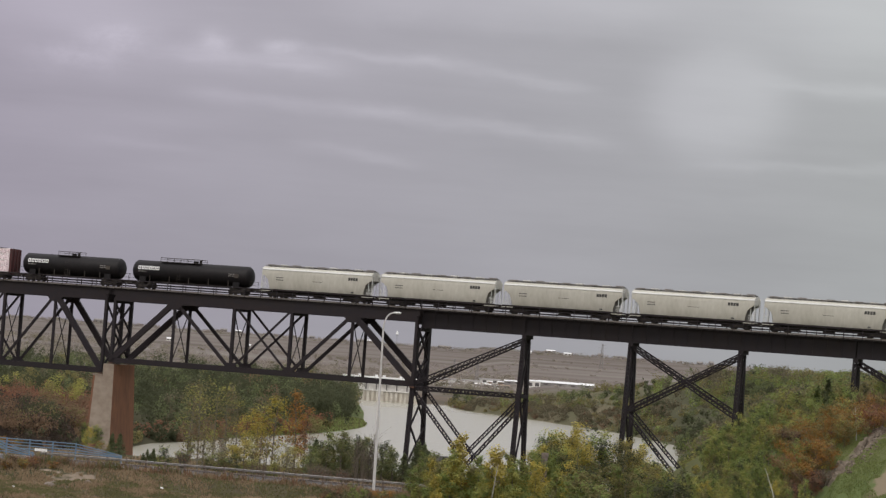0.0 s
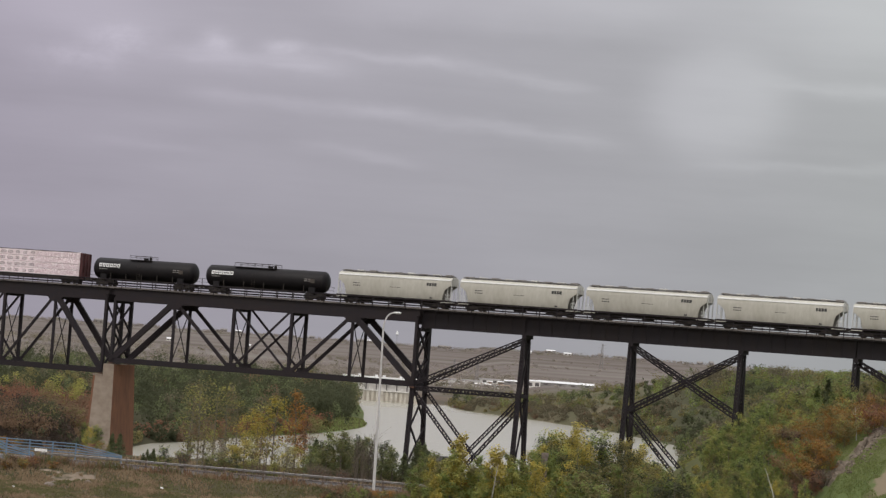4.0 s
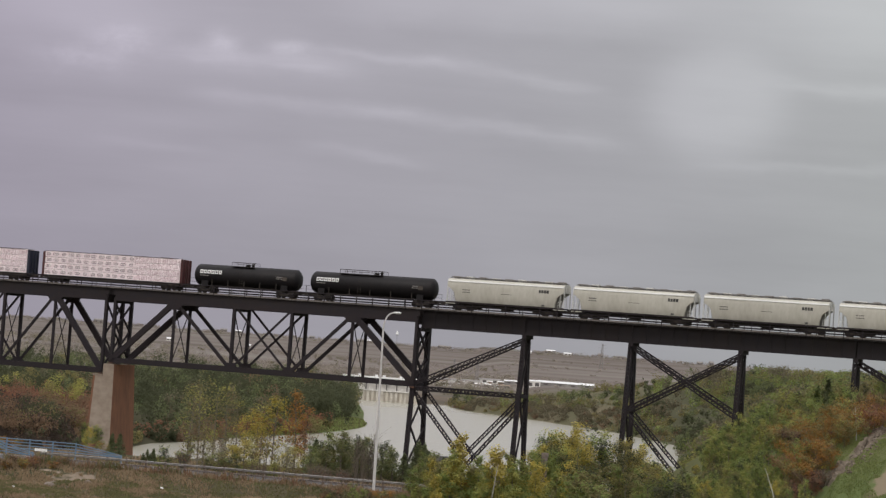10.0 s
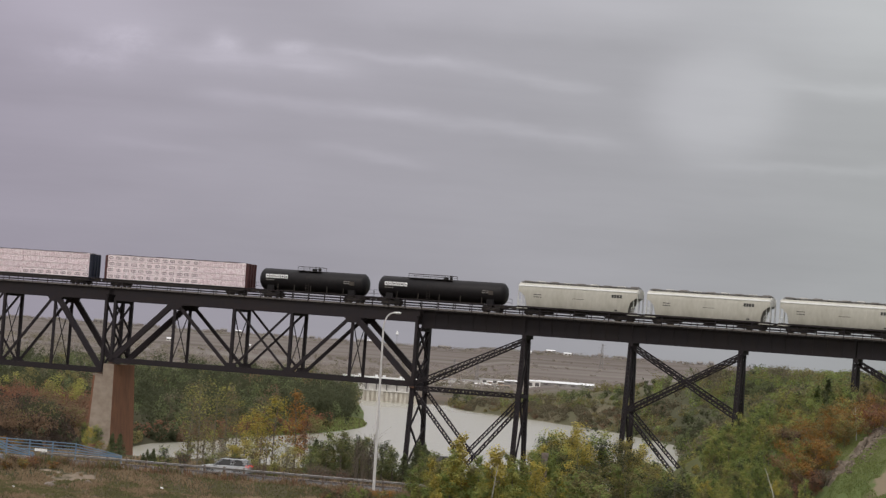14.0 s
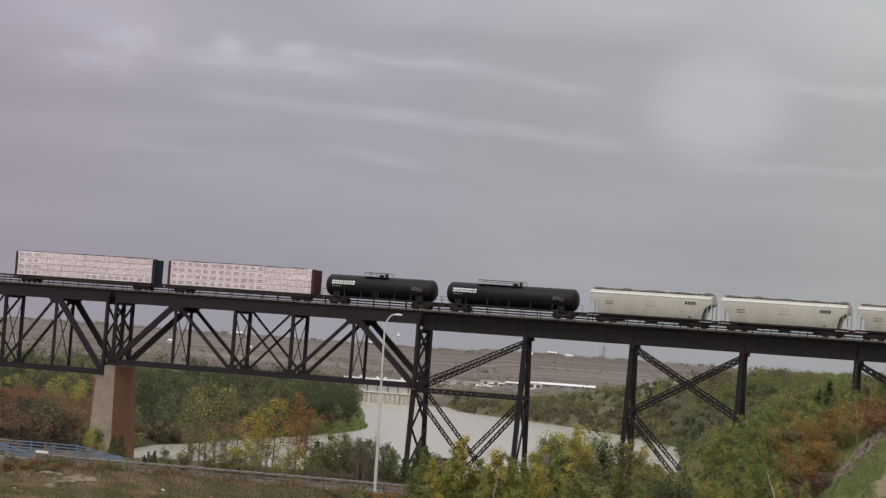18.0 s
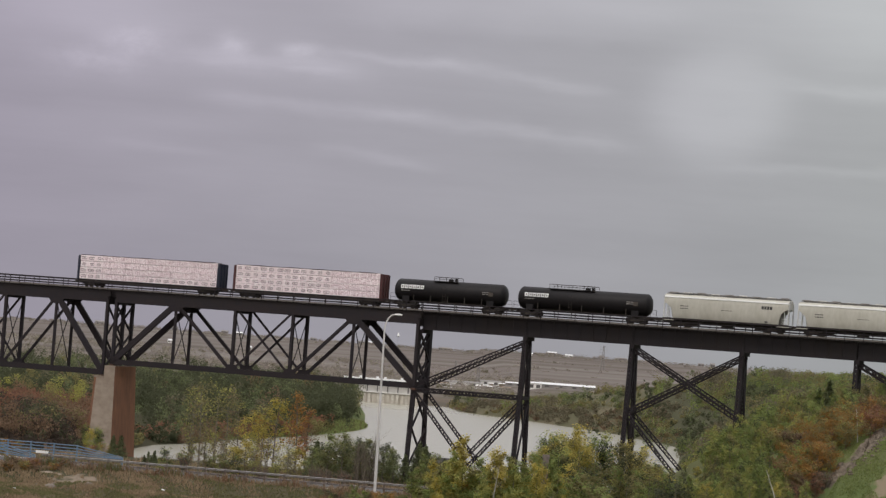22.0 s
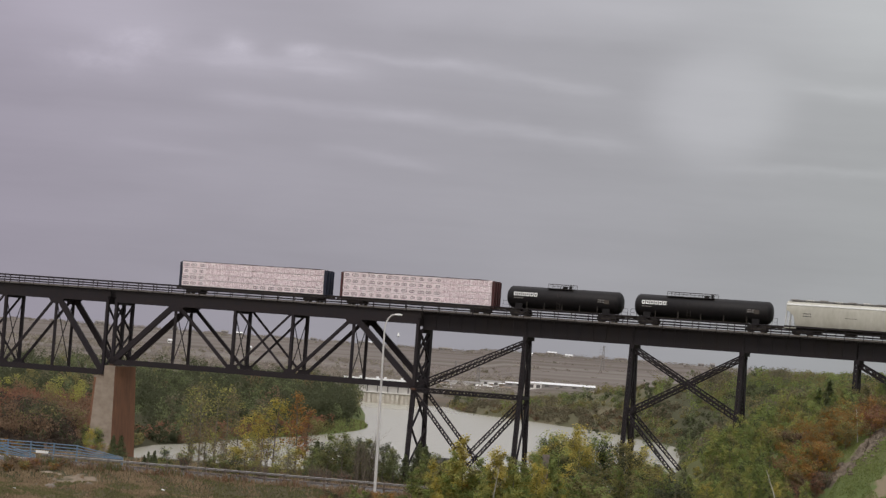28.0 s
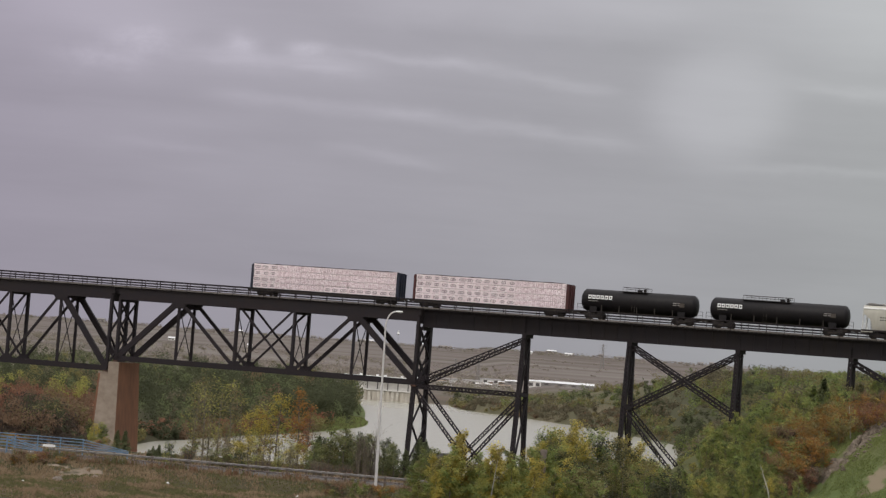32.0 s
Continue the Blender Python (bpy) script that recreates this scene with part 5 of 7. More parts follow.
        wheels(t, (-2.9, 3.5), 1.1, 0.48)
        lights(t, 4.5, -4.7, 1.05, 1.1, 0.92)
    VEHICLES.append((t, speed, t0, s0))
    return t


vehicle("suv", "silver", "silver sport utility vehicle on the highway", 28.17, 7.3, -15.38)
vehicle("suv", "grey", "dark grey sport utility vehicle with lit tail lights", 23.11, 7.8, -19.03)
vehicle("sedan", "white", "white sedan driving behind the guardrail", 26.60, 12.3, -18.90)
vehicle("pickup_truck", "white", "white crew-cab pickup truck on the highway", 29.84, 12.5, -12.40)
vehicle("sedan", "grey", "dark grey sedan following a pickup truck", 27.72, 13.0, -21.90)
vehicle("suv", "silver", "silver sport utility vehicle behind the guardrail", 23.62, 13.9, -13.00)
vehicle("minivan", "black", "black van with lit red tail lights", 27.71, 16.9, -18.13)
vehicle("sedan", "white", "white sedan on the asphalt highway", 23.59, 23.0, -15.87)
vehicle("pickup_truck", "blue", "bright blue pickup truck on the highway", 24.30, 23.8, -16.77)
vehicle("hatchback", "white", "white estate car on the highway", 25.02, 25.1, -11.92)
vehicle("pickup_truck", "red", "red pickup truck on the highway", 28.25, 25.1, 2.70)
vehicle("hatchback", "red", "red hatchback car on the highway", 23.76, 30.4, -17.02)
vehicle("sedan", "navy", "dark navy sedan on the highway", 23.68, 30.5, -11.73)
vehicle("tow_truck", "white", "white-cab flatbed recovery truck with an empty dark deck", 29.23, 30.8, -10.72)
vehicle("sedan", "white", "white sedan passing behind roadside bushes", 26.87, 31.8, 18.30)
# ---- far bank: weir, yards, farms ----
M_FARWALL = mat("pale_metal_wall", (0.74, 0.72, 0.70), 0.6, var=0.15, stain=0.05, grain=0.4)
M_FARGREY = mat("grey_yard", (0.30, 0.28, 0.27), 0.8, var=0.3, stain=0.05, grain=0.3)
M_FARROOF = mat("white_metal_roof", (0.82, 0.82, 0.83), 0.4, var=0.05, stain=0.05, grain=0.4)
M_FARDARK = mat("dark_siding", (0.12, 0.11, 0.11), 0.8, var=0.3)


M_WEIR = mat("stained_weir_concrete", (0.55, 0.51, 0.45), 0.9, tint=(0.36, 0.32, 0.27), stain=0.5, grain=0.8, stretch=(1, 1, 0.2))
M_WEIRPALE = mat("pale_weir_concrete", (0.58, 0.55, 0.5), 0.9, tint=(0.4, 0.36, 0.31), stain=0.5, grain=0.8)
M_FARTAN = mat("tan_yard_stock", (0.36, 0.27, 0.2), 0.9, var=0.3, grain=0.5)


def weir():
    t = thing("river_weir", pose(-14, 1165, 0), "pale concrete river intake with a white gated gallery", "weir")
    k = Kit().box(-26, 7, 0, 7, -3, 4.6)
    k.ob("wall", M_WEIR, t)
    Kit().box(-26, 7, -0.9, 0.2, 4.62, 5.1).ob("coping", M_FARWALL, t)
    for i in range(16):
        x = -25.2 + 2.1 * i
        Kit().box(x - 0.62, x + 0.62, -0.8, -0.02, -2, 4.2).ob("buttress", M_WEIRPALE if i % 3 else M_WEIR, t)
        Kit().box(x + 0.75, x + 1.2, -0.5, -0.02, -2, 3.9).ob("sluice_slot", M_WEIR, t)
    for i in range(8):
        x = -25 + 4.6 * i
        Kit().box(x - 0.24, x + 0.24, 0.3, 1.0, 5.12, 9.4).ob("column", M_FARDARK, t)
    Kit().box(-26, 7, 2.0, 6, 4.6, 9.4).ob("gallery_wall", M_FARWALL, t)
    Kit().box(-26.5, 7.5, -0.4, 6.4, 9.42, 11.0).ob("gallery_roof", M_FARROOF, t)
    for i in range(5):
        x = -19 + 5.5 * i + (i % 2) * 2
        Kit().box(x - 0.6, x + 0.6, 0.4, 1.6, 11.0, 11.8).ob("roof_vent", M_FARROOF, t)


weir()


def shed(x, y, w, d, h, wall, roof, label, name="industrial_building", pitch=0.8):
    z = float(height(x, y))
    t = thing(name, pose(x, y, z), label, "building", "distant buildings")
    Kit().box(-w / 2, w / 2, -d / 2, d / 2, -1, h).ob("wall", wall, t)
    Kit().loft([[(e, -d / 2 - 0.4, h), (e, d / 2 + 0.4, h), (e, 0, h + pitch)] for e in (-w / 2 - 0.4, w / 2 + 0.4)]).ob("roof", roof, t)
    n = max(2, int(w / 7))
    for i in range(n):
        xx = -w / 2 + w * (i + 0.5) / n
        Kit().box(xx - 1.2, xx + 1.2, -d / 2 - 0.08, -d / 2 - 0.01, 0.6, min(h - 0.5, 2.6)).ob("door" if i % 3 == 0 else "window", M_FARDARK, t)
    return t


shed(79.5, 1560, 33, 12, 2.0, M_FARGREY, M_FARROOF, "long low warehouse with a bright white roof", pitch=1.2)
shed(59.5, 1545, 8, 7, 3.4, M_FARWALL, M_FARROOF, "small white industrial storage shed")
shed(38, 1760, 14, 9, 2.6, M_FARWALL, M_FARGREY, "pale industrial shed in a yard")
shed(52, 1700, 11, 8, 2.0, M_FARGREY, M_FARROOF, "grey yard building with a pale roof")
shed(20, 1640, 18, 9, 2.4, M_FARWALL, M_FARGREY, "long pale metal storage shed")
shed(4, 1600, 10, 8, 2.8, M_FARGREY, M_FARGREY, "grey storage shed near the river")
shed(-9, 1500, 12, 8, 3.0, M_FARWALL, M_FARROOF, "white storage shed by the river")
shed(30, 1560, 9, 7, 1.8, M_FARGREY, M_FARWALL, "low grey hut in a yard")
rng = random.Random(21)
for i in range(16):
    y = rng.uniform(1520, 1790)
    shed(rng.uniform(0.002, 0.034) * y, y, rng.uniform(3, 7), 4, rng.uniform(0.9, 1.9), (M_FARWALL, M_FARGREY, M_FARTAN)[i % 3], (M_FARROOF, M_FARGREY, M_FARTAN)[(i + 1) % 3], "small pale storage hut in an industrial yard", "storage_hut", 0.5)
for i in range(18):
    x = rng.uniform(-520, 480)
    y = rng.uniform(3250, 3900)
    shed(x, y, rng.uniform(5, 13), 8, rng.uniform(2.5, 4), M_FARGREY, M_FARROOF if i % 5 == 0 else M_FARGREY, "distant pale farm building on the plain", "farm_building", 1.6)
for x, y, w in ((-255, 2500, 6), (-176, 2450, 4), (110, 3150, 12), (165, 3250, 9)):
    shed(x, y, w, 8, 2.0, M_FARWALL, M_FARROOF, "distant white farm building on the plain", "farm_building", 1.4)


def mast(x, y, h, w, label):
    z = float(height(x, y))
    t = thing("lattice_mast", pose(x, y, z), label, "mast", "masts")
    for sx in (-1, 1):
        for sy in (-1, 1):
            Kit().beam((sx * w, sy * w, 0), (sx * w * 0.25, sy * w * 0.25, h), 0.3, 0.3).ob("leg", M_GALV, t)
    n = 7
    for i in range(n):
        a, b = i / n, (i + 1) / n
        wa, wb = w * (1 - 0.75 * a), w * (1 - 0.75 * b)
        Kit().beam((-wa, -wa, h * a), (wb, -wb, h * b), 0.18, 0.18).beam((wa, -wa, h * a), (-wb, -wb, h * b), 0.18, 0.18).ob("brace", M_GALV, t)
    for zz in (0.72, 0.84, 0.95):
        Kit().beam((-w * 2.2, 0, h * zz), (w * 2.2, 0, h * zz), 0.14, 0.2).ob("cross_arm", M_GALV, t)


mast(13.5, 1750, 15, 1.1, "thin grey lattice power mast")
mast(29, 1750, 16, 1.1, "thin grey lattice power mast")
mast(160, 2500, 24, 1.6, "thin grey lattice power mast on the plain")
t = thing("beacon_mast", pose(-21.2, 1400, float(height(-21.2, 1400))), "slim mast with a white conical top", "mast")
Kit().tube((0, 0, 0), (0, 0, 27.4), 0.12, 0.07, 6).ob("pole", M_GALV, t)
Kit().tube((0, 0, 27.2), (0, 0, 27.45), 0.75, 0.75, 10).ob("base_ring", M_FARDARK, t)
Kit().tube((0, 0, 27.5), (0, 0, 29.4), 0.85, 0.15, 10).ob("cone", M_WHITE, t)
# ---- vegetation ----
L_GREEN = leaf("leaf_green", (0.25, 0.295, 0.095), (0.175, 0.215, 0.072))
L_OLIVE = leaf("leaf_olive", (0.262, 0.232, 0.1), (0.185, 0.166, 0.076))
L_YGREEN = leaf("leaf_yellow_green", (0.40, 0.385, 0.115), (0.29, 0.288, 0.09))
L_YELLOW = leaf("leaf_yellow", (0.51, 0.425, 0.10), (0.395, 0.325, 0.085))
L_ORANGE = leaf("leaf_orange", (0.37, 0.195, 0.06), (0.26, 0.14, 0.048))
L_RUST = leaf("leaf_rust", (0.30, 0.15, 0.096), (0.21, 0.105, 0.072))
L_SPRUCE = leaf("spruce_needles", (0.185, 0.205, 0.10), (0.135, 0.155, 0.078))
L_PINE = leaf("pine_needles", (0.235, 0.24, 0.098), (0.17, 0.178, 0.075))
L_DARK = leaf("leaf_dark_green", (0.098, 0.106, 0.06), (0.071, 0.078, 0.046))
L_DUSK = leaf("bare_dusky_twigs", (0.10, 0.075, 0.062), (0.07, 0.055, 0.046))
# two far scrub colours, paled so that distance haze sits in the colour
L_FAR = leaf("hazed_far_scrub", (0.36, 0.315, 0.275), (0.31, 0.272, 0.24), isle=0.05, rnd=0.05)
L_FAROLIVE = leaf("hazed_far_olive_scrub", (0.32, 0.29, 0.225), (0.275, 0.25, 0.195), isle=0.05, rnd=0.05)
L_BROWN = leaf("leaf_brown", (0.25, 0.166, 0.108), (0.172, 0.115, 0.077))
# grey-olive leaves; in the far woods the greyness stands in for haze
L_HAZEL = leaf("leaf_grey_olive_haze", (0.20, 0.176, 0.115), (0.145, 0.128, 0.087))


def unit(v):
    return v / np.maximum(np.linalg.norm(v, axis=1), 1e-6)[:, None]


def leaf_quads(pts, size, rg, out=None, stray=0.5):
    """One small leaf clump at each point, turned outwards from its bough: arrays of corners and faces."""
    n = len(pts)
    face = unit(rg.normal(size=(n, 3)))
    if out is not None:
        face = unit(face * stray + unit(out))
    a = unit(np.cross(face, rg.normal(size=(n, 3))))
    b = np.cross(face, a)
    s = (size * rg.uniform(0.55, 1.25, n))[:, None]
    v = np.stack([pts - a * s * 0.5, pts + b * s * 0.38, pts + a * s * 0.5, pts - b * s * 0.38], 1).reshape(-1, 3)
    return v, np.arange(4 * n).reshape(n, 4)


def quad_mesh(name, v, f, mats, mi):
    m = bpy.data.meshes.new(name)
    m.vertices.add(len(v))
    m.vertices.foreach_set("co", v.astype(np.float32).ravel())
    m.loops.add(f.size)
    m.loops.foreach_set("vertex_index", f.astype(np.int32).ravel())
    m.polygons.add(len(f))
    m.polygons.foreach_set("loop_start", np.arange(0, f.size, 4, dtype=np.int32))
    for q in mats:
        m.materials.append(q)
    m.polygons.foreach_set("material_index", np.asarray(mi, dtype=np.int32))
    m.update(calc_edges=True)
    return m


def broadleaf(seed, h, spread, leaves, size, mats, weights, bark, start=0.25, limbs=16, topmat=None, upright=0.8, cone=0.0):
    """Trunk with limbs, and a crown of leaf clumps round the limb ends."""
    rg = np.random.default_rng(seed)
    k = Kit()
    lean = rg.uniform(-0.04, 0.04, 2) * h
    mid = (lean[0] * 0.3, lean[1] * 0.3, h * 0.5)
    top = (lean[0], lean[1], h * 0.93)
    r = 0.009 * h + 0.014
    k.tube((0, 0, -0.4), mid, r, r * 0.65, 6, False).tube(mid, top, r * 0.65, r * 0.15, 6, False)
    k.web(6, 12, 13)
    tips = [(np.array(top), 0.045 * h if cone else 0.12 * h)]
    for i in range(limbs):
        u = start + (0.95 - start) * (i + rg.uniform(0, 0.8)) / limbs
        base = np.array([lean[0] * u * u, lean[1] * u * u, h * u])
        ang = rg.uniform(0, 6.283)
        dome = 0.45 + 0.75 * math.sin(math.pi * min(1, (u - start * 0.6) / (1.08 - start * 0.6)))
        reach = spread * (dome * (1 - cone) + 1.25 * (1.06 - u) * cone) * rg.uniform(0.6, 1.15)
        tip = base + np.array([math.cos(ang) * reach, math.sin(ang) * reach, reach * upright * rg.uniform(0.6, 1.2)])
        tip[2] = min(tip[2], h * 1.02)
        at = len(k.v)
        k.tube(base, tip, r * 0.35 * (1.1 - u), r * 0.08, 4, False)
        k.web(6, at, at + 1)
        tips.append((tip, reach * 0.42 + 0.05 * h))
        tips.append(((base + tip) / 2, reach * 0.32 + 0.03 * h))
    trunk = k.mesh("trunk", bark)
    wt = np.array([q[1] ** 2 for q in tips])
    pick = rg.choice(len(tips), leaves, p=wt / wt.sum())
    ctr = np.array([q[0] for q in tips])[pick]
    rad = np.array([q[1] for q in tips])[pick]
    away = unit(rg.normal(size=(leaves, 3)))
    pts = ctr + away * (rad * rg.uniform(0.3, 1.0, leaves))[:, None] * np.array([1, 1, 0.85])
    pts[:, 2] = np.maximum(pts[:, 2], 0.15)
    v, f = leaf_quads(pts, size, rg, away * 0.7 + unit(pts - np.array([0, 0, 0.4 * h])) * 0.6 + np.array([0, 0, 0.3]))
    # clumps share one colour: choose by limb
    per = rg.choice(len(mats), len(tips), p=weights)
    if topmat is not None:
        for i, q in enumerate(tips):
            if q[0][2] > h * 0.62 and rg.uniform() < 0.8:
                per[i] = topmat
    mi = per[pick]
    stray = rg.uniform(size=leaves) < 0.06
    mi[stray] = rg.choice(len(mats), stray.sum(), p=weights)
    return trunk, quad_mesh("crown", v, f, mats, mi), h


def spruce(seed, h, spread, mats=(L_SPRUCE, L_DARK)):
    rg = np.random.default_rng(seed)
    trunk = Kit().tube((0, 0, -0.3), (0, 0, h * 0.96), 0.025 * h, 0.004 * h, 6, False)
    pts = []
    whorls = 16
    for i in range(whorls):
        u = 0.06 + 0.92 * i / whorls
        reach = spread * (1.02 - u) * rg.uniform(0.8, 1.15)
        for j in range(9):
            a = rg.uniform(0, 6.283)
            n = int(16 + 34 * (1 - u))
            q = rg.uniform(0.12, 1, n)
            base = np.stack([np.cos(a) * reach * q, np.sin(a) * reach * q, h * u + reach * (0.15 - 0.32 * q) + 0.1 * h * 0.2], 1)
            pts.append(base + rg.normal(size=(n, 3)) * 0.016 * h)
    pts.append(np.stack([rg.normal(size=30) * 0.01 * h, rg.normal(size=30) * 0.01 * h, rg.uniform(0.88, 1.02, 30) * h], 1))
    pts = np.concatenate(pts)
    v, f = leaf_quads(pts, 0.036 * h, rg, pts * np.array([1, 1, 0]) + np.array([0, 0, 0.35 * spread]), 0.7)
    mi = rg.choice(2, len(f), p=(0.75, 0.25))
    return trunk.mesh("trunk", M_BARK), quad_mesh("crown", v, f, list(mats), mi), h


def twigs(seed, h, spread, count, mats=None, leaves=0):
    """A leafless bush: many thin upright stems."""
    rg = np.random.default_rng(seed)
    k = Kit()
    tips = []
    for i in range(count):
        a, r = rg.uniform(0, 6.283), spread * math.sqrt(rg.uniform())
        p = Vector((math.cos(a) * r * 0.3, math.sin(a) * r * 0.3, -0.1))
        q = Vector((math.cos(a) * r, math.sin(a) * r, h * rg.uniform(0.6, 1.0)))
        m = (p + q) / 2 + Vector((rg.normal() * 0.06, rg.normal() * 0.06, 0.05)) * h
        at = len(k.v)
        k.tube(p, m, 0.03, 0.02, 3, False).tube(m, q, 0.02, 0.009, 3, False)
        k.web(at + 3, at + 6, at + 7)
        if i:
            k.web(0, at, at + 1)
        for _ in range(3):
            e = m.lerp(q, rg.uniform(0.1, 0.9))
            low = len(k.v)
            k.tube(e, e + Vector((rg.normal() * 0.16, rg.normal() * 0.16, rg.uniform(0.08, 0.25))) * h, 0.009, 0.004, 3, False)
            k.web(at + 6, low, low + 1)
            tips.append(e)
    pts = np.array([tuple(q) for q in tips])[rg.integers(0, len(tips), max(leaves, 4))] + rg.normal(size=(max(leaves, 4), 3)) * 0.08 * h
    v, f = leaf_quads(pts, 0.14, rg)
    return k.mesh("trunk", M_TWIG), quad_mesh("leaves", v, f, [(mats or [L_RUST])[0]], np.zeros(len(f))), h


def plant(tree, name, label, category, x, y, h, group, rg, sink=0.05, wide=1.0):
    stem, crown, h0 = tree
    s = h / h0
    m = pose(x, y, ground_z(x, y) - sink, 0, 0, rg.uniform(0, 360)) @ Matrix.Diagonal((s * wide, s * wide, s, 1))
    t = thing(name, m, label, category, group)
    part("trunk", stem, t)
    part("crown" if crown.name.startswith("crown") else "leaves", crown, t)
    return t


def grove(trees, name, label, category, group, count, xs, ys, hs, seed, wide=1.0, gap=0.0, keep=None):
    rg = random.Random(seed)
    done = []
    tries = 0
    while len(done) < count and tries < count * 30:
        tries += 1
        x, y = rg.uniform(*xs), rg.uniform(*ys)
        if keep is not None and not keep(x, y):
            continue
        if any((x - a) ** 2 + (y - b) ** 2 < gap * gap for a, b in done):
            continue
        done.append((x, y))
        plant(trees[rg.randrange(len(trees))], name, label, category, x, y, rg.uniform(*hs), group, rg, wide=wide * rg.uniform(0.85, 1.2))


def kinds(seed, h, spread, leaves, size, bark, start, limbs, casts, **more):
    """Trees of one kind, one for each autumn colouring: (main, second, a few), and the colour of the top or None."""
    out = []
    for i, (palette, top) in enumerate(casts):
        out.append(broadleaf(seed + i, h, spread, leaves, size, palette, (0.66, 0.24, 0.10), bark, start, limbs, top, **more))
    return out


ASPEN = kinds(10, 6.0, 0.85, 3300, 0.15, M_PALEBARK, 0.1, 24, (([L_GREEN, L_YGREEN, L_YELLOW], 1), ([L_YGREEN, L_GREEN, L_YELLOW], 2), ([L_GREEN, L_YGREEN, L_OLIVE], None), ([L_YELLOW, L_YGREEN, L_ORANGE], 0), ([L_YGREEN, L_OLIVE, L_GREEN], None)), upright=1.5, cone=0.85)
YASPEN = kinds(20, 6.0, 1.4, 3600, 0.155, M_PALEBARK, 0.15, 22, (([L_OLIVE, L_YGREEN, L_YELLOW], 2), ([L_OLIVE, L_DARK, L_GREEN], None), ([L_YGREEN, L_YELLOW, L_OLIVE], 1), ([L_GREEN, L_DARK, L_YGREEN], None)), upright=1.0, cone=0.5)
GREENS = kinds(30, 4.5, 1.1, 1700, 0.17, M_BARK, 0.1, 18, (([L_GREEN, L_YGREEN, L_DARK], None), ([L_GREEN, L_DARK, L_OLIVE], None), ([L_YGREEN, L_GREEN, L_OLIVE], None), ([L_OLIVE, L_GREEN, L_DARK], None), ([L_DARK, L_GREEN, L_OLIVE], None)), cone=0.3)
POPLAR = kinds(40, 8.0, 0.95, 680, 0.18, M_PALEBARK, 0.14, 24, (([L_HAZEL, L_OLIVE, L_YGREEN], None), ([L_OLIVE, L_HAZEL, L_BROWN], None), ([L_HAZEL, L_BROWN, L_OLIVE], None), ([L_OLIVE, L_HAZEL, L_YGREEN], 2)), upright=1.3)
GOLD = kinds(50, 7.0, 0.85, 1300, 0.18, M_BARK, 0.16, 18, (([L_YELLOW, L_YGREEN, L_ORANGE], 0), ([L_ORANGE, L_YELLOW, L_OLIVE], 1), ([L_OLIVE, L_YELLOW, L_YGREEN], 1)), upright=1.0)
ORANGES = kinds(60, 7.5, 0.7, 1100, 0.18, M_BARK, 0.22, 18, (([L_ORANGE, L_OLIVE, L_RUST], 0), ([L_RUST, L_ORANGE, L_OLIVE], 1)), upright=1.2, cone=0.4)
SLIM = kinds(35, 4.5, 0.62, 1100, 0.16, M_PALEBARK, 0.12, 18, (([L_GREEN, L_YGREEN, L_OLIVE], None), ([L_YGREEN, L_GREEN, L_OLIVE], None), ([L_GREEN, L_DARK, L_OLIVE], None)), upright=1.5, cone=0.4)
RUSTY = kinds(70, 3.0, 1.2, 1500, 0.15, M_TWIG, 0.05, 16, (([L_ORANGE, L_OLIVE, L_YELLOW], None), ([L_RUST, L_BROWN, L_ORANGE], None), ([L_BROWN, L_DUSK, L_OLIVE], None), ([L_OLIVE, L_ORANGE, L_YGREEN], None)))
DUSKY = kinds(76, 3.0, 1.2, 1200, 0.15, M_TWIG, 0.05, 16, (([L_BROWN, L_DUSK, L_RUST], None), ([L_RUST, L_DUSK, L_BROWN], None)))
SPRUCES = [spruce(80 + i, 4.5, 1.6) for i in range(3)]
PINES = kinds(84, 5.0, 0.85, 1700, 0.15, M_BARK, 0.06, 22, (([L_PINE, L_SPRUCE, L_OLIVE], None), ([L_SPRUCE, L_PINE, L_DARK], None), ([L_PINE, L_GREEN, L_SPRUCE], None)), upright=1.7, cone=0.85)
BARE = [twigs(90 + i, 2.4, 1.3, 70, [L_RUST], 120) for i in range(3)]
BARETALL = [twigs(95 + i, 4.2, 0.55, 16, [L_OLIVE], 0) for i in range(2)]

# between road and river
grove(POPLAR, "poplar_tree", "slender yellow-green poplar thinning in autumn", "tree", "poplars", 8, (-26.9, -19.4), (269.0, 307.8), (7.3, 9.8), 1, gap=1.2)
row = random.Random(2)
for kind, x, y, h, words in ((GOLD[1], -18.9, 285, 6.7, "slender orange-yellow autumn poplar"), (GOLD[0], -17.0, 285, 8.3, "slender golden-yellow autumn poplar"), (GOLD[0], -17.9, 279, 5.6, "low golden-yellow autumn poplar"),
                             (GOLD[2], -20.4, 290, 6.2, "slender olive-yellow poplar thinning in autumn"), (ORANGES[0], -15.2, 300, 10.0, "tall poplar with orange autumn leaves"), (ORANGES[1], -14.4, 304, 8.0, "rust-brown poplar beside an orange one"), (POPLAR[2], -13.4, 296, 6.0, "thin brownish poplar above the spruces")):
    plant(kind, "poplar_tree", words, "tree", x, y, h, "poplars", row, wide=1.15)
grove(POPLAR * 2 + YASPEN[1:2], "roadside_shrub", "yellow-brown leafy roadside shrub", "shrub", "shrubs", 18, (-22.8, -13.1), (255.4, 273.6), (2.5, 4.6), 4, 1.3)
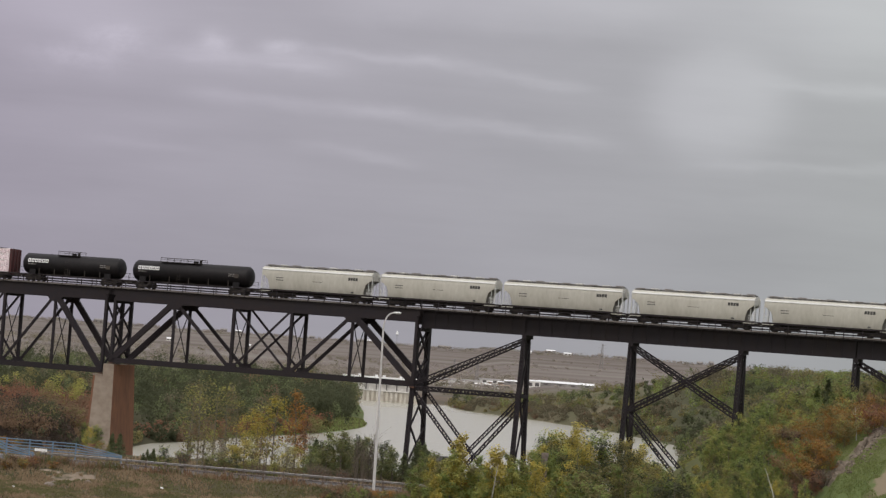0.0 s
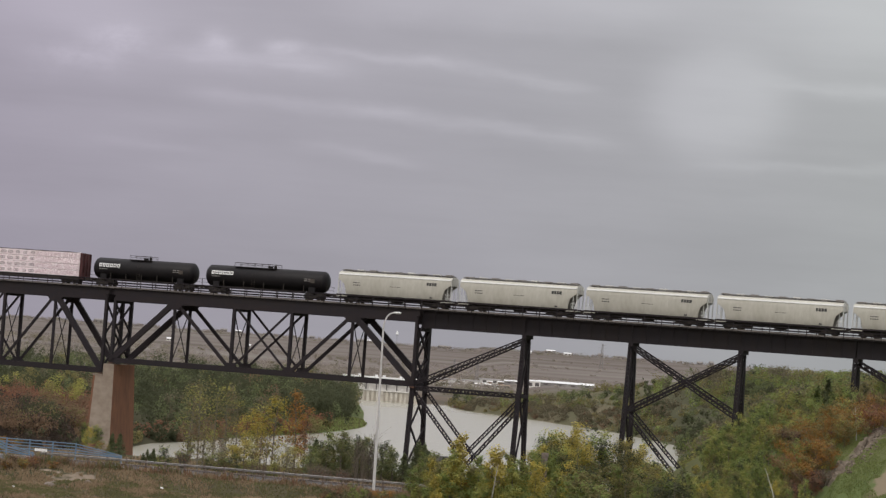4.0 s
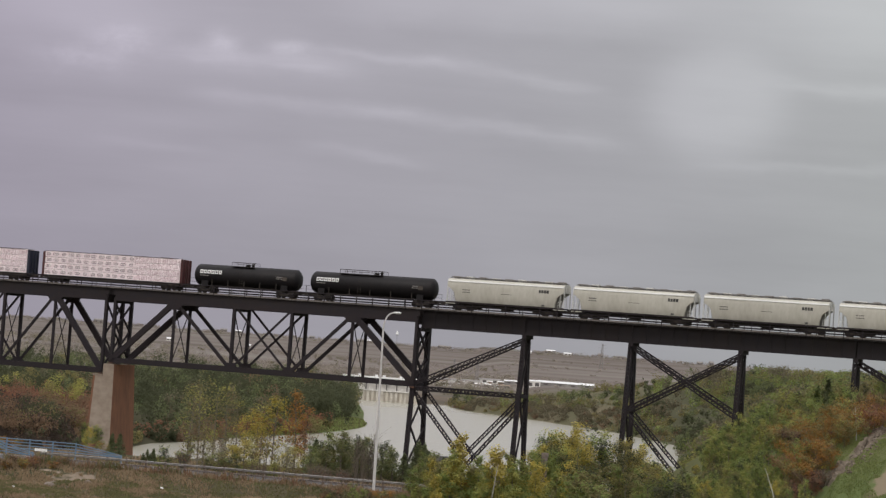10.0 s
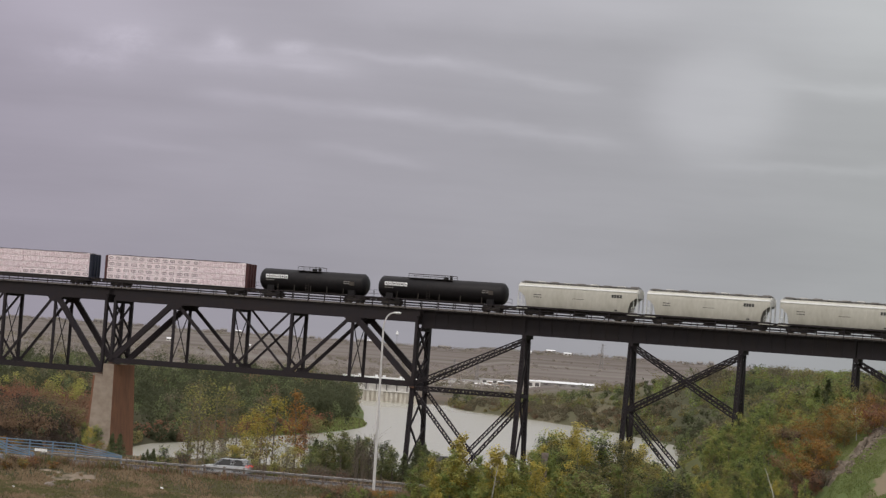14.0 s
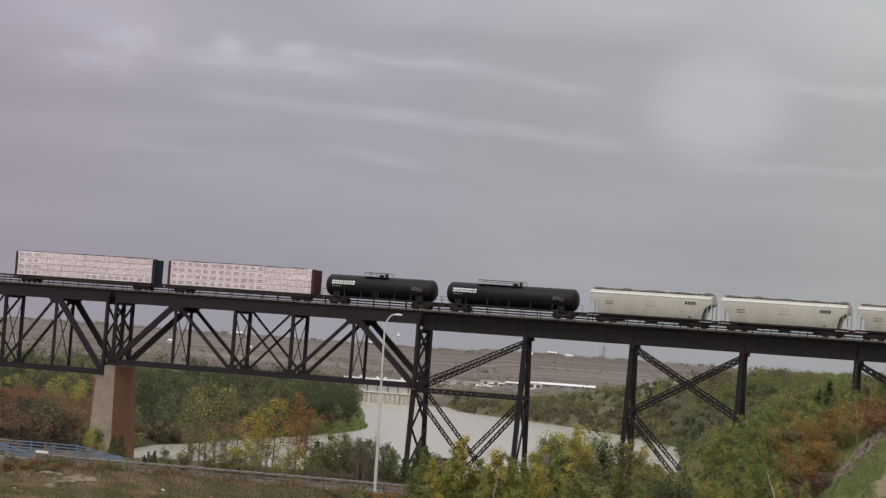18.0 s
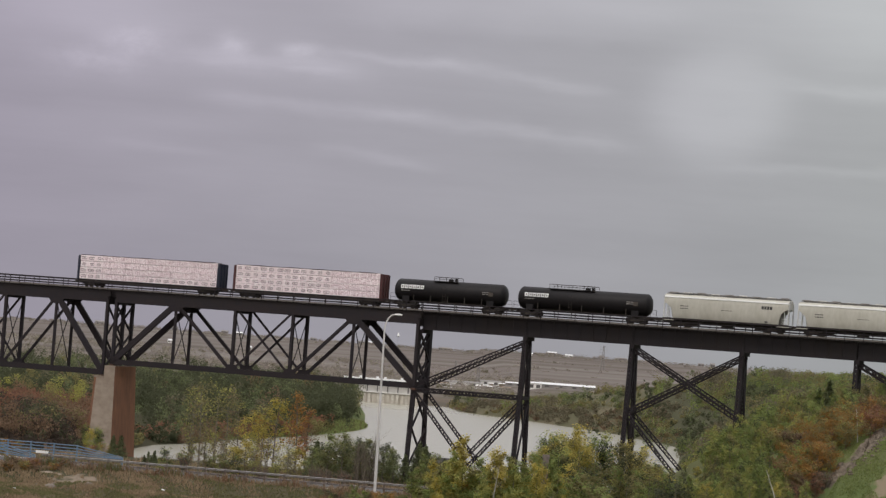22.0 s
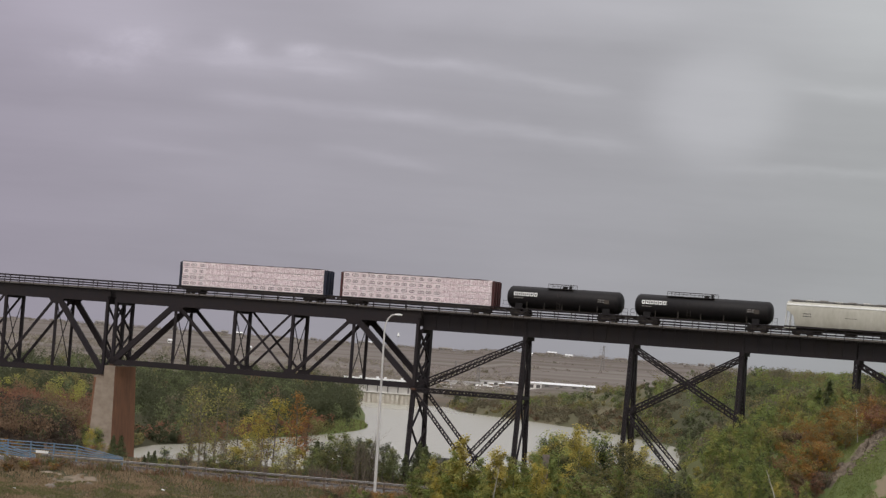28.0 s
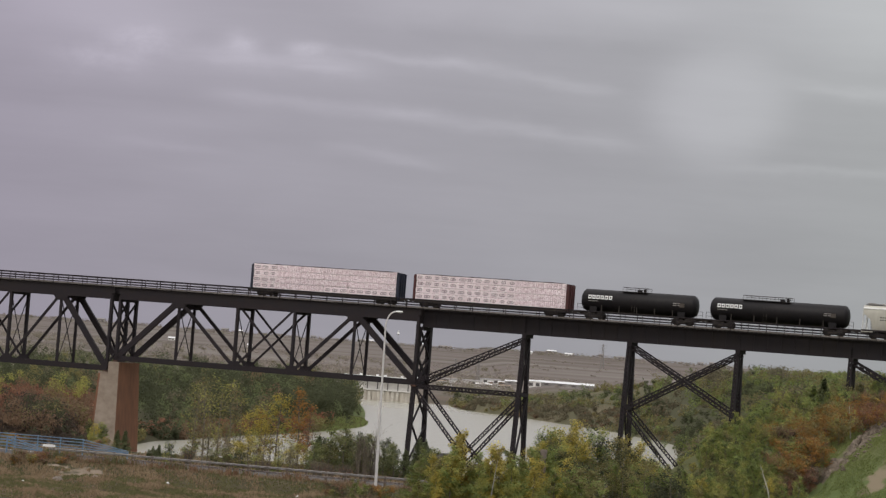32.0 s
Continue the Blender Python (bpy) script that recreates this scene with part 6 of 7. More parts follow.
grove(GOLD[2:] * 2 + POPLAR[3:] + GOLD[:1], "roadside_shrub", "dense olive-yellow roadside shrub", "shrub", "shrubs", 9, (-19.5, -12.6), (255, 268), (2.8, 4.2), 28, 1.5)
grove(GREENS, "roadside_shrub", "low green roadside shrub", "shrub", "shrubs", 12, (-27.4, -13.7), (253.6, 262.2), (1.4, 2.5), 14, 1.3)
grove(SPRUCES, "spruce_tree", "small dark green spruce tree", "tree", "spruces", 6, (-12.0, -7.0), (268.2, 280.4), (2.8, 4.6), 5, gap=0.9)
grove(PINES, "pine_tree", "bushy mid-green young pine", "tree", "pines", 15, (-11.6, -6.2), (259.5, 270.4), (3.2, 5.3), 51, 1.15, gap=1.1)
grove(PINES, "pine_tree", "bushy dark green young pine at the trestle foot", "tree", "pines", 9, (-4.8, 0.8), (262.5, 288), (3.2, 5.0), 52, 1.1, gap=1.2)
grove(SPRUCES, "spruce_tree", "very small dark green spruce beside the river", "tree", "spruces", 5, (-32.5, -28.3), (269.0, 280.4), (1.5, 2.4), 6, gap=0.5)
grove(SPRUCES, "spruce_tree", "dark green spruce at the trestle foot", "tree", "spruces", 7, (-4.6, 2.1), (266.3, 298.7), (3.4, 5.4), 7, gap=0.8)
grove(BARE, "bare_shrub", "brown leafless roadside shrub", "shrub", "shrubs", 5, (-12.1, -7.1), (250.8, 257.9), (1.4, 2.1), 8)
grove(BARETALL, "bare_sapling", "thin leafless grey-brown sapling", "sapling", "saplings", 6, (-7.1, -3.9), (257.6, 269.0), (3.9, 5.5), 9)
grove(BARE, "bare_shrub", "dark brown leafless shrub", "shrub", "shrubs", 5, (-27.4, -13.7), (253.1, 259.9), (1.2, 2.0), 19)

grove(SPRUCES, "spruce_tree", "small dark spruce at the pier foot", "tree", "spruces", 3, (-41, -39), (330, 340), (2.4, 3.4), 41)
grove(YASPEN, "riverside_shrub", "yellow-green shrub beside the concrete pier", "shrub", "shrubs", 4, (-46, -43), (338, 352), (3.4, 4.6), 42)
grove(BARE + RUSTY, "riverside_shrub", "brown shrub below the road railing", "shrub", "shrubs", 14, (-56, -34), (262, 330), (1.3, 2.0), 43)

# before and beyond the road
grove(GREENS + RUSTY, "verge_shrub", "low mixed green shrub on the verge", "shrub", "shrubs", 16, (-9.1, 0.0), (233.1, 237.7), (0.6, 1.3), 31, 1.5)
grove(RUSTY, "verge_shrub", "low rust-brown weed clump beside the guardrail", "shrub", "shrubs", 13, (-39.5, -34.2), (242.6, 245.4), (0.5, 0.85), 32, 1.5)
row = random.Random(10)
for kind, x, y, h, words in ((3, 3.1, 228, 7.5, "tall young aspen with golden leaves"), (1, 5.6, 228.5, 6.6, "young aspen with a yellow top"), (3, 6.5, 229.5, 6.2, "young aspen with golden leaves"), (0, 2.1, 226, 5.9, "young green aspen with a yellow top"),
                             (2, -0.7, 228, 4.7, "young leafy green aspen"), (4, 1.0, 230, 4.4, "young olive-green aspen before the road"), (2, 4.4, 226.5, 5.8, "young leafy green aspen"), (1, 9.3, 230.5, 5.4, "young aspen with a yellow top"), (0, 7.7, 227.5, 5.2, "young green aspen with a yellow top"), (4, 7.2, 232, 6.0, "young yellow-green aspen before the road"), (2, 8.4, 229, 5.6, "young leafy green aspen"), (1, 10.4, 231, 5.2, "young aspen with a yellow top")):
    plant(ASPEN[kind], "aspen_tree", words, "tree", x, y, h, "aspens", row, wide=1.25)
grove(ASPEN, "aspen_tree", "young leafy aspen before the road", "tree", "aspens", 26, (-1.2, 12.4), (222.3, 234.8), (3.2, 5.2), 10, 1.25, gap=1.0)
grove(ASPEN, "aspen_tree", "low leafy aspen before the road", "tree", "aspens", 6, (11.4, 16.6), (225, 232), (3.0, 4.1), 44, 1.2, gap=0.9)
grove(ASPEN[2:3] + GREENS[3:] + YASPEN[1:2], "aspen_tree", "leafy dark green aspen below the road", "tree", "aspens", 15, (12.5, 23.5), (224, 235), (4.0, 5.0), 64, 1.3, gap=1.1)
grove(YASPEN, "aspen_tree", "bushy yellow-green aspen beside the road", "tree", "aspens", 16, (12.2, 21.4), (257.6, 270.6), (5.4, 7.4), 11, 1.1, gap=1.4)
grove(YASPEN[1:] + GREENS[:2], "aspen_tree", "low yellow-green aspen behind the road", "tree", "aspens", 9, (9.2, 14.0), (250.5, 260), (4.2, 5.8), 61, 1.1, gap=1.0)
grove(GREENS + YASPEN, "roadside_shrub", "mixed green shrub below the aspens", "shrub", "shrubs", 22, (9.8, 23.7), (253.1, 264.5), (2.1, 3.4), 12, 1.2)
grove(YASPEN[:1] + YASPEN[2:] + SLIM[1:2], "aspen_tree", "sparse yellowing young aspen", "tree", "aspens", 8, (20.6, 24.2), (257.9, 266.4), (3.4, 4.8), 13, gap=0.9)
grove(YASPEN + GREENS, "aspen_tree", "low yellowing young aspen", "tree", "aspens", 9, (23.4, 28.2), (257.9, 266.4), (2.2, 3.6), 62, gap=0.8)
grove(GREENS[:2] + SLIM * 2 + YASPEN[1:2], "hillside_sapling", "green leafy sapling on the slope", "sapling", "hillside saplings", 80, (29, 42), (271, 326), (2.6, 4.8), 15, gap=0.9, keep=lambda x, y: x < 35.6 + (y - 271) * 0.13 and x > 29 + (y - 271) * 0.09)
grove(GREENS[1:3] + SLIM * 2 + YASPEN[:1], "hillside_sapling", "low light-green sapling at the slope foot", "sapling", "hillside saplings", 44, (23.4, 38.2), (255.9, 271.3), (2.1, 3.6), 33, gap=0.8)
grove(RUSTY[:1] * 3 + RUSTY[3:] * 2 + RUSTY[1:3], "autumn_shrub", "orange and rust-brown autumn shrub", "shrub", "autumn shrubs", 66, (36.8, 54), (266, 299), (1.9, 3.6), 16, 1.1, gap=0.7, keep=lambda x, y: x > 36.6 + (y - 268) * 0.17 and x < 41.3 + (y - 266.5) * 0.57)
grove(GREENS + SLIM * 2 + YASPEN[1:2], "hillside_shrub", "olive-green shrub on the upper slope", "shrub", "hillside shrubs", 105, (36, 66), (302, 346), (2.0, 4.2), 17, 1.1, gap=1.0)
grove(GREENS[2:] + YASPEN[2:], "hillside_sapling", "low green sapling above the river bank", "sapling", "hillside saplings", 22, (26, 33.5), (288, 334), (0.9, 1.6), 27, 1.3, gap=0.9)
grove(GREENS[2:] + YASPEN[2:], "hillside_sapling", "low green sapling above the river bank", "sapling", "hillside saplings", 16, (27.5, 33.5), (318, 340), (0.9, 1.6), 29, 1.4, gap=0.8)
grove(SLIM + GREENS[:3] + RUSTY[3:], "hillside_sapling", "mixed green sapling between the slope thickets", "sapling", "hillside saplings", 34, (38.6, 43.0), (286, 320), (2.0, 3.6), 65, 1.1, gap=0.9)
grove(SLIM + GREENS[:3], "hillside_sapling", "light-green sapling beside the autumn shrubs", "sapling", "hillside saplings", 16, (35.6, 39.8), (267.5, 277), (2.2, 3.6), 63, 1.1, gap=0.8)
grove(DUSKY + RUSTY[3:] + BARE, "autumn_shrub", "dark rust-brown shrub at the slope foot", "shrub", "autumn shrubs", 14, (35.5, 40.6), (262, 268), (1.3, 2.3), 26, 1.0, gap=0.8)
grove(SPRUCES, "spruce_tree", "dark spruce tree on the slope", "tree", "spruces", 6, (50, 55), (330, 352), (3.0, 4.4), 18)


def woods(name, label, seed, count, spot, hs, mats, weights, quads=150, size=0.95, squat=0.36, low=0.08, lumps=7):
    """Far trees that nobody could count: crowns of leaf clumps, joined."""
    rg = np.random.default_rng(seed)
    xy = spot(rg, count)
    V, F, I, base = [], [], [], 0
    # neighbours turn colour together
    px, py = np.array(xy).T
    drift = np.sin(px * 0.21 + 1.6 * np.sin(py * 0.031)) + np.sin(py * 0.047 + 0.13 * px) + rg.normal(size=len(px)) * 0.55
    share = np.argsort(np.argsort(drift)) / len(px)
    tone = np.minimum(np.searchsorted(np.cumsum(weights), share), len(mats) - 1)
    for (x, y), shade in zip(xy, tone):
        h = rg.uniform(*hs)
        z = ground_z(x, y)
        r = h * squat * rg.uniform(0.7, 1.2)
        c = np.stack([rg.normal(size=lumps) * r * 0.5, rg.normal(size=lumps) * r * 0.5, h * rg.uniform(low, 0.9, lumps)], 1)
        away = unit(rg.normal(size=(quads, 3)))
        pts = c[rg.integers(0, lumps, quads)] + away * (r * 0.55 * rg.uniform(0.55, 1.05, quads))[:, None]
        pts[:, 2] = np.clip(pts[:, 2], 0.2, h * 1.05)
        v, f = leaf_quads(pts + np.array([x, y, z]), size, rg, away + np.array([0, 0, 0.35]), 0.4)
        V.append(v)
        F.append(f + base)
        base += len(v)
        I.append(np.full(quads, shade))
    me = quad_mesh(name, np.concatenate(V), np.concatenate(F), mats, np.concatenate(I))
    return tagged(new(name, me), label, "woods", kind="stuff")


def along(x0, x1, y0, y1, dmin, dmax, keep=None):
    def spot(rg, count):
        out = []
        while len(out) < count:
            x, y = rg.uniform(x0, x1, 4000), rg.uniform(y0, y1, 4000)
            d = river_distance(x, y)
            ok = (d > dmin) & (d < dmax) & (rg.uniform(size=4000) < np.exp(-(d - dmin) / 45.0) + 0.15)
            if keep is not None:
                ok &= keep(x, y)
            out.extend(zip(x[ok], y[ok]))
        return out[:count]
    return spot


far_left = lambda x, y: (x < -18) & (x > -0.19 * y) & ~((y < 800) & (x > -0.036 * y)) & ~((y < 835) & (x > -0.0325 * y)) & ~((x < -0.118 * y) & (y < 600))
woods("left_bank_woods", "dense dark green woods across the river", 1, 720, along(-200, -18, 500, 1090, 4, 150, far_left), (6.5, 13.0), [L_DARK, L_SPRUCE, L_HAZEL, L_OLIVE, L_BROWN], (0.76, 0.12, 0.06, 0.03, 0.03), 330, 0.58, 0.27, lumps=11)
west = lambda x, y: (x < -0.124 * y) & (x > -0.19 * y)
woods("rust_thicket", "rust-red and brown autumn thicket on the river bank", 2, 190, along(-140, -50, 500, 600, 4, 60, west), (6.2, 9.0), [L_RUST, L_BROWN, L_OLIVE, L_DUSK, L_DARK], (0.40, 0.34, 0.08, 0.07, 0.11), 300, 0.48, 0.36, 0.4, lumps=10)
woods("dark_thicket", "dark brown leafless thicket at the water", 12, 170, along(-130, -50, 478, 560, 0.6, 30, lambda x, y: (x < -0.1 * y) & (x > -0.19 * y)), (2.4, 5.0), [L_DARK, L_BROWN, L_DUSK], (0.35, 0.2, 0.45), 200, 0.46, 0.5)
woods("yellow_poplars", "yellowing poplars above the thicket", 13, 16, lambda rg, n: [(q * rg.uniform(565, 600), rg.uniform(560, 600)) for q in rg.choice([-0.163, -0.158, -0.142, -0.139], n)], (10.5, 13.0), [L_OLIVE, L_YGREEN], (0.5, 0.5), 420, 0.36, 0.2, 0.35)
woods("bank_willows", "low brown willows along the shore", 3, 210, along(-80, -30, 540, 780, 0.5, 9, far_left), (2.0, 4.2), [L_OLIVE, L_RUST, L_DARK, L_BROWN], (0.3, 0.25, 0.25, 0.2), 120, 0.65, 0.45)
right_side = lambda x, y: (x > 6) & (x < 0.2 * y)
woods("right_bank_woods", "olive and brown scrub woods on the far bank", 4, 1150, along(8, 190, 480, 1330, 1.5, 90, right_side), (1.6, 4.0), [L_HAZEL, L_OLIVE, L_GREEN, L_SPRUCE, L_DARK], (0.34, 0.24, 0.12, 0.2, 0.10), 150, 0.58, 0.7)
crest = lambda x, y: (x > 0.1 * y - 0.0) & (x < 0.185 * y)
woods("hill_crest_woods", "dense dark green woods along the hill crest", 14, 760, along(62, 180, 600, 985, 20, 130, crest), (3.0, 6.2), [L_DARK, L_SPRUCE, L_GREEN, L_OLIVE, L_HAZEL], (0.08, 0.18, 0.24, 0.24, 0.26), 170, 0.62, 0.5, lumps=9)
shore = lambda x, y: x > 8
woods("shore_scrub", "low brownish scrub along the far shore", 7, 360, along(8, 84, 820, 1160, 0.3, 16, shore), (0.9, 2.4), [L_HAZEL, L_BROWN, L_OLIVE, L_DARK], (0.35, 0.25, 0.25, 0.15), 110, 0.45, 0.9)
behind = lambda x, y: (x > 0.083 * y) & (x < 0.2 * y)
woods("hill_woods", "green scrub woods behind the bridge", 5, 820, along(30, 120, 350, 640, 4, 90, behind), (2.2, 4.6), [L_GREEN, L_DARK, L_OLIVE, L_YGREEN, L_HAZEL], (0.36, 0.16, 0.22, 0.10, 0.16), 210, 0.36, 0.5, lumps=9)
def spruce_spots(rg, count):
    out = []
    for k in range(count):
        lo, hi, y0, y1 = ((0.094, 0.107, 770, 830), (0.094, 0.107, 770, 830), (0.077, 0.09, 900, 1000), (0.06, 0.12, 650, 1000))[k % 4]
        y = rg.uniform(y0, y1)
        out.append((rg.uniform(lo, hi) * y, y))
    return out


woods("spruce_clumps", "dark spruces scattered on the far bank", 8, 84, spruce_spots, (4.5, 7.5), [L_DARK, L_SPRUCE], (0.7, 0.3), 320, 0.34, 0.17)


def tree_lines(rg, count):
    out = []
    for _ in range(count):
        row = rg.integers(0, 4)
        y = 3150 + 230 * row + rg.normal() * 12
        out.append((rg.uniform(-0.19, 0.19) * y, y))
    return out


def scattered(x0, x1, y0, y1):
    """Loose thickets on the plain, thicker in bands."""
    def spot(rg, count):
        out = []
        while len(out) < count:
            y = rg.uniform(y0, y1, 4000)
            x = rg.uniform(x0, x1, 4000) * y
            d = np.sin(x * 0.009 + 1.7 * np.sin(y * 0.004)) * np.sin(y * 0.0105 + 0.8) + 0.5 * np.sin(x * 0.027 + y * 0.013)
            ok = (rg.uniform(size=4000) < 0.12 + 0.8 * np.clip(d, 0, 1)) & (river_distance(x, y) > 6)
            out.extend(zip(x[ok], y[ok]))
        return out[:count]
    return spot


# the plain's haze is painted into the pale scrub colours used here
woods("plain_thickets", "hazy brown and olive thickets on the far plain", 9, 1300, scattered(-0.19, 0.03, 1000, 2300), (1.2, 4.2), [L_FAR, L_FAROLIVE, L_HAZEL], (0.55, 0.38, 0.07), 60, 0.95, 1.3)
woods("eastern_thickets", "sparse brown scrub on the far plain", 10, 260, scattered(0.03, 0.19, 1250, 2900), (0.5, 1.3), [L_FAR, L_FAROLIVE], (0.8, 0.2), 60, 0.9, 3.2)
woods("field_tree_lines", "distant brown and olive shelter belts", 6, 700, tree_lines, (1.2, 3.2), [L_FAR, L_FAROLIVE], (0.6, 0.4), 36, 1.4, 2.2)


def grass(name, label, seed, count, xs, ys, hs, mats, weights, keep=None, width=0.07):
    rg = np.random.default_rng(seed)
    x, y = rg.uniform(*xs, count), rg.uniform(*ys, count)
    patch = np.sin(x * 0.7 + 2 * np.sin(y * 0.31)) * np.sin(y * 0.45 + 0.6 * x)
    if keep is not None:
        ok = keep(x, y)
        x, y, patch = x[ok], y[ok], patch[ok]
    n = len(x)
    z = ground_zs(x, y)
    h = rg.uniform(*hs, n) * (0.8 + 0.4 * patch)
    a = rg.uniform(0, 6.283, n)
    lean = rg.normal(size=(n, 2)) * 0.35 * h[:, None]
    d = np.stack([np.cos(a), np.sin(a)], 1) * width
    p = np.stack([x, y], 1)
    lo, hi = (z - 0.05)[:, None], (z + h)[:, None]
    v = np.stack([np.concatenate([p - d, lo], 1), np.concatenate([p + d, lo], 1), np.concatenate([p + lean + d * 0.4, hi], 1), np.concatenate([p + lean - d * 0.4, hi], 1)], 1).reshape(-1, 3)
    pick = np.clip(((patch + 1) / 2 * len(mats) + rg.normal(size=n) * 0.7).astype(int), 0, len(mats) - 1)
    return tagged(new(name, quad_mesh(name, v, np.arange(4 * n).reshape(n, 4), mats, pick)), label, "grass", kind="stuff")


G_DRY = leaf("dry_grass", (0.34, 0.26, 0.17), (0.26, 0.19, 0.12))
G_BROWN = leaf("brown_weeds", (0.32, 0.232, 0.155), (0.24, 0.175, 0.117))
G_RUST = leaf("rust_weeds", (0.28, 0.165, 0.10), (0.20, 0.12, 0.08))
G_GREEN = leaf("green_grass", (0.17, 0.165, 0.075), (0.128, 0.125, 0.06))
G_LUSH = leaf("lush_grass", (0.25, 0.285, 0.105), (0.2, 0.235, 0.09))
off_road = lambda x, y: (np.sin(radians(11.2)) * (x + 4.56) + np.cos(radians(11.2)) * (y - 240.5)) < -0.3
grass("verge_grass", "dry brown and green grass on the road verge", 1, 135000, (-46, 32), (209, 253), (0.08, 0.28), [G_GREEN, G_GREEN, G_BROWN, G_DRY], None, lambda x, y: off_road(x, y) & (np.hypot(x + 32.4, (y - 239.8) * 0.8) + 1.2 * np.sin(x * 3.1) * np.sin(y * 2.3) > 2.1) & (np.hypot(x + 35.2, (y - 243.0) * 1.6) > 1.0))
hill = lambda x, y: (np.sin(radians(11.2)) * (x + 4.56) + np.cos(radians(11.2)) * (y - 240.5)) > 10
beside = lambda x, y: np.abs(np.sin(radians(11.2)) * (x + 4.56) + np.cos(radians(11.2)) * (y - 240.5) + 1.0) < 0.6
grass("roadside_weeds", "tall dry weeds along the guardrail", 4, 42000, (-40, 20), (232, 248), (0.4, 0.8), [G_BROWN, G_DRY, G_RUST, G_GREEN], None, beside, 0.05)
spit = lambda x, y: (river_distance(x, y) > 0.3) & (river_distance(x, y) < 26)
grass("spit_grass", "dark green sedge on the river spit", 5, 26000, (-60, -18), (640, 860), (0.4, 1.1), [G_LUSH, G_GREEN, G_LUSH], None, spit, 0.2)
grass("slope_grass", "green and dry grass on the slope", 2, 170000, (30, 60), (245, 296), (0.06, 0.16), [G_LUSH], None, lambda x, y: hill(x, y) & (x > 34) & (np.abs((x - 45.4) * 0.8616 - (y - 272.6) * 0.5075) > 0.5) & (np.hypot((x - 46.4) * 0.743 + (y - 262.2) * 0.669, ((y - 262.2) * 0.743 - (x - 46.4) * 0.669) * 2.1) + 0.7 * np.sin(x * 2.7) * np.sin(y * 2.1) > 2.5))
grass("embankment_grass", "dry grass behind the road", 3, 22000, (-51, 25), (249, 330), (0.25, 0.6), [G_GREEN, G_DRY, G_BROWN], None, hill)



def eroded_bank():
    """A ragged scarp of bare earth that runs up the slope, with fallen clods below it."""
    line = np.array([(40.2, 264.6), (41.5, 266.0), (43.0, 267.2), (44.6, 269.6), (46.7, 274.5), (48.4, 280.0), (50.2, 286.5), (53.0, 297.0)])
    run = np.concatenate([[0], np.cumsum(np.linalg.norm(np.diff(line, axis=0), axis=1))])
    rg = np.random.default_rng(6)
    k = Kit()
    rings = []
    for s in np.arange(0, run[-1], 0.3):
        p = np.array([np.interp(s, run, line[:, 0]), np.interp(s, run, line[:, 1])])
        q = np.array([np.interp(s + 0.5, run, line[:, 0]), np.interp(s + 0.5, run, line[:, 1])]) - p
        q = q / max(np.linalg.norm(q), 1e-6)
        down = np.array([q[1], -q[0]])
        big = ease(0, 3.0, s) * (0.8 + 0.35 * math.sin(s * 0.9) + 0.2 * math.sin(s * 2.3 + 1))
        ring = []
        for o, z in ((1.2, -0.12), (0.95, 0.07), (0.6, 0.1), (0.4, 0.24), (0.15, 0.4), (-0.25, 0.44), (-0.6, 0.3), (-0.95, -0.15)):
            w = p + down * (o * (0.5 + 0.4 * big) + rg.normal() * 0.13)
            ring.append((w[0], w[1], ground_z(*w) + (z * big + rg.normal() * 0.13 * big if z > 0 else z)))
        rings.append(ring)
    k.loft(rings)
    tagged(k.ob("earth_bank", M_EARTH), "ragged scarp of bare pinkish-brown earth on the slope", "earth bank", kind="structure")
    k = Kit()
    for _ in range(150):
        s = rg.uniform(2, run[-1] - 1)
        x = np.interp(s, run, line[:, 0]) + rg.uniform(0.4, 2.2)
        y = np.interp(s, run, line[:, 1]) - rg.uniform(0.3, 1.3)
        r = rg.uniform(0.08, 0.24)
        z = ground_z(x, y)
        k.loft([[(x + math.cos(a) * r * f * rg.uniform(0.8, 1.2), y + math.sin(a) * r * f, z + h * r) for a in (0, 1.05, 2.1, 3.14, 4.19, 5.24)] for f, h in ((0.9, -0.3), (1.05, 0.25), (0.5, 0.75))])
    tagged(k.ob("earth_clods", M_EARTH), "loose brown clods of earth below the scarp", "clods", kind="stuff")


M_EARTH = mat("bare_earth", (0.23, 0.19, 0.15), 0.95, tint=(0.06, 0.047, 0.037), stain=1.6, grain=3.0, bump=0.7, spec=0.1)
eroded_bank()

# ---- small things ----
def stem(x, y, h, lean, label):
    t = thing("birch_sapling", pose(x, y, ground_z(x, y)), label, "sapling", "saplings")
    Kit().tube((0, 0, -0.2), (lean * 0.4, 0, h * 0.5), 0.07, 0.055, 6).tube((lean * 0.4, 0, h * 0.5), (lean, 0, h), 0.055, 0.02, 6).ob("trunk", M_WHITEBARK, t)
    for i in range(4):
        a = 0.5 + 0.12 * i
        Kit().tube((lean * a, 0, h * a), (lean * a + (0.3 if i % 2 else -0.28), 0.2, h * a + 0.4), 0.014, 0.006, 4).ob("branch", M_WHITEBARK, t)


M_PILLAR = mat("weathered_pillar", (0.2, 0.165, 0.14), 0.9, tint=(0.12, 0.098, 0.085), stain=1.2, grain=5)
M_WHITEBARK = mat("white_bark", (0.56, 0.54, 0.48), 0.9, tint=(0.34, 0.32, 0.28), grain=9)
stem(34.9, 257.6, 4.7, -1.5, "bare white birch sapling leaning on the slope")
stem(45.4, 277, 3.6, -0.4, "bare pale birch sapling above the shrubs")
stem(5.7, 227.5, 5.2, 0.5, "slender pale birch sapling among the aspens")
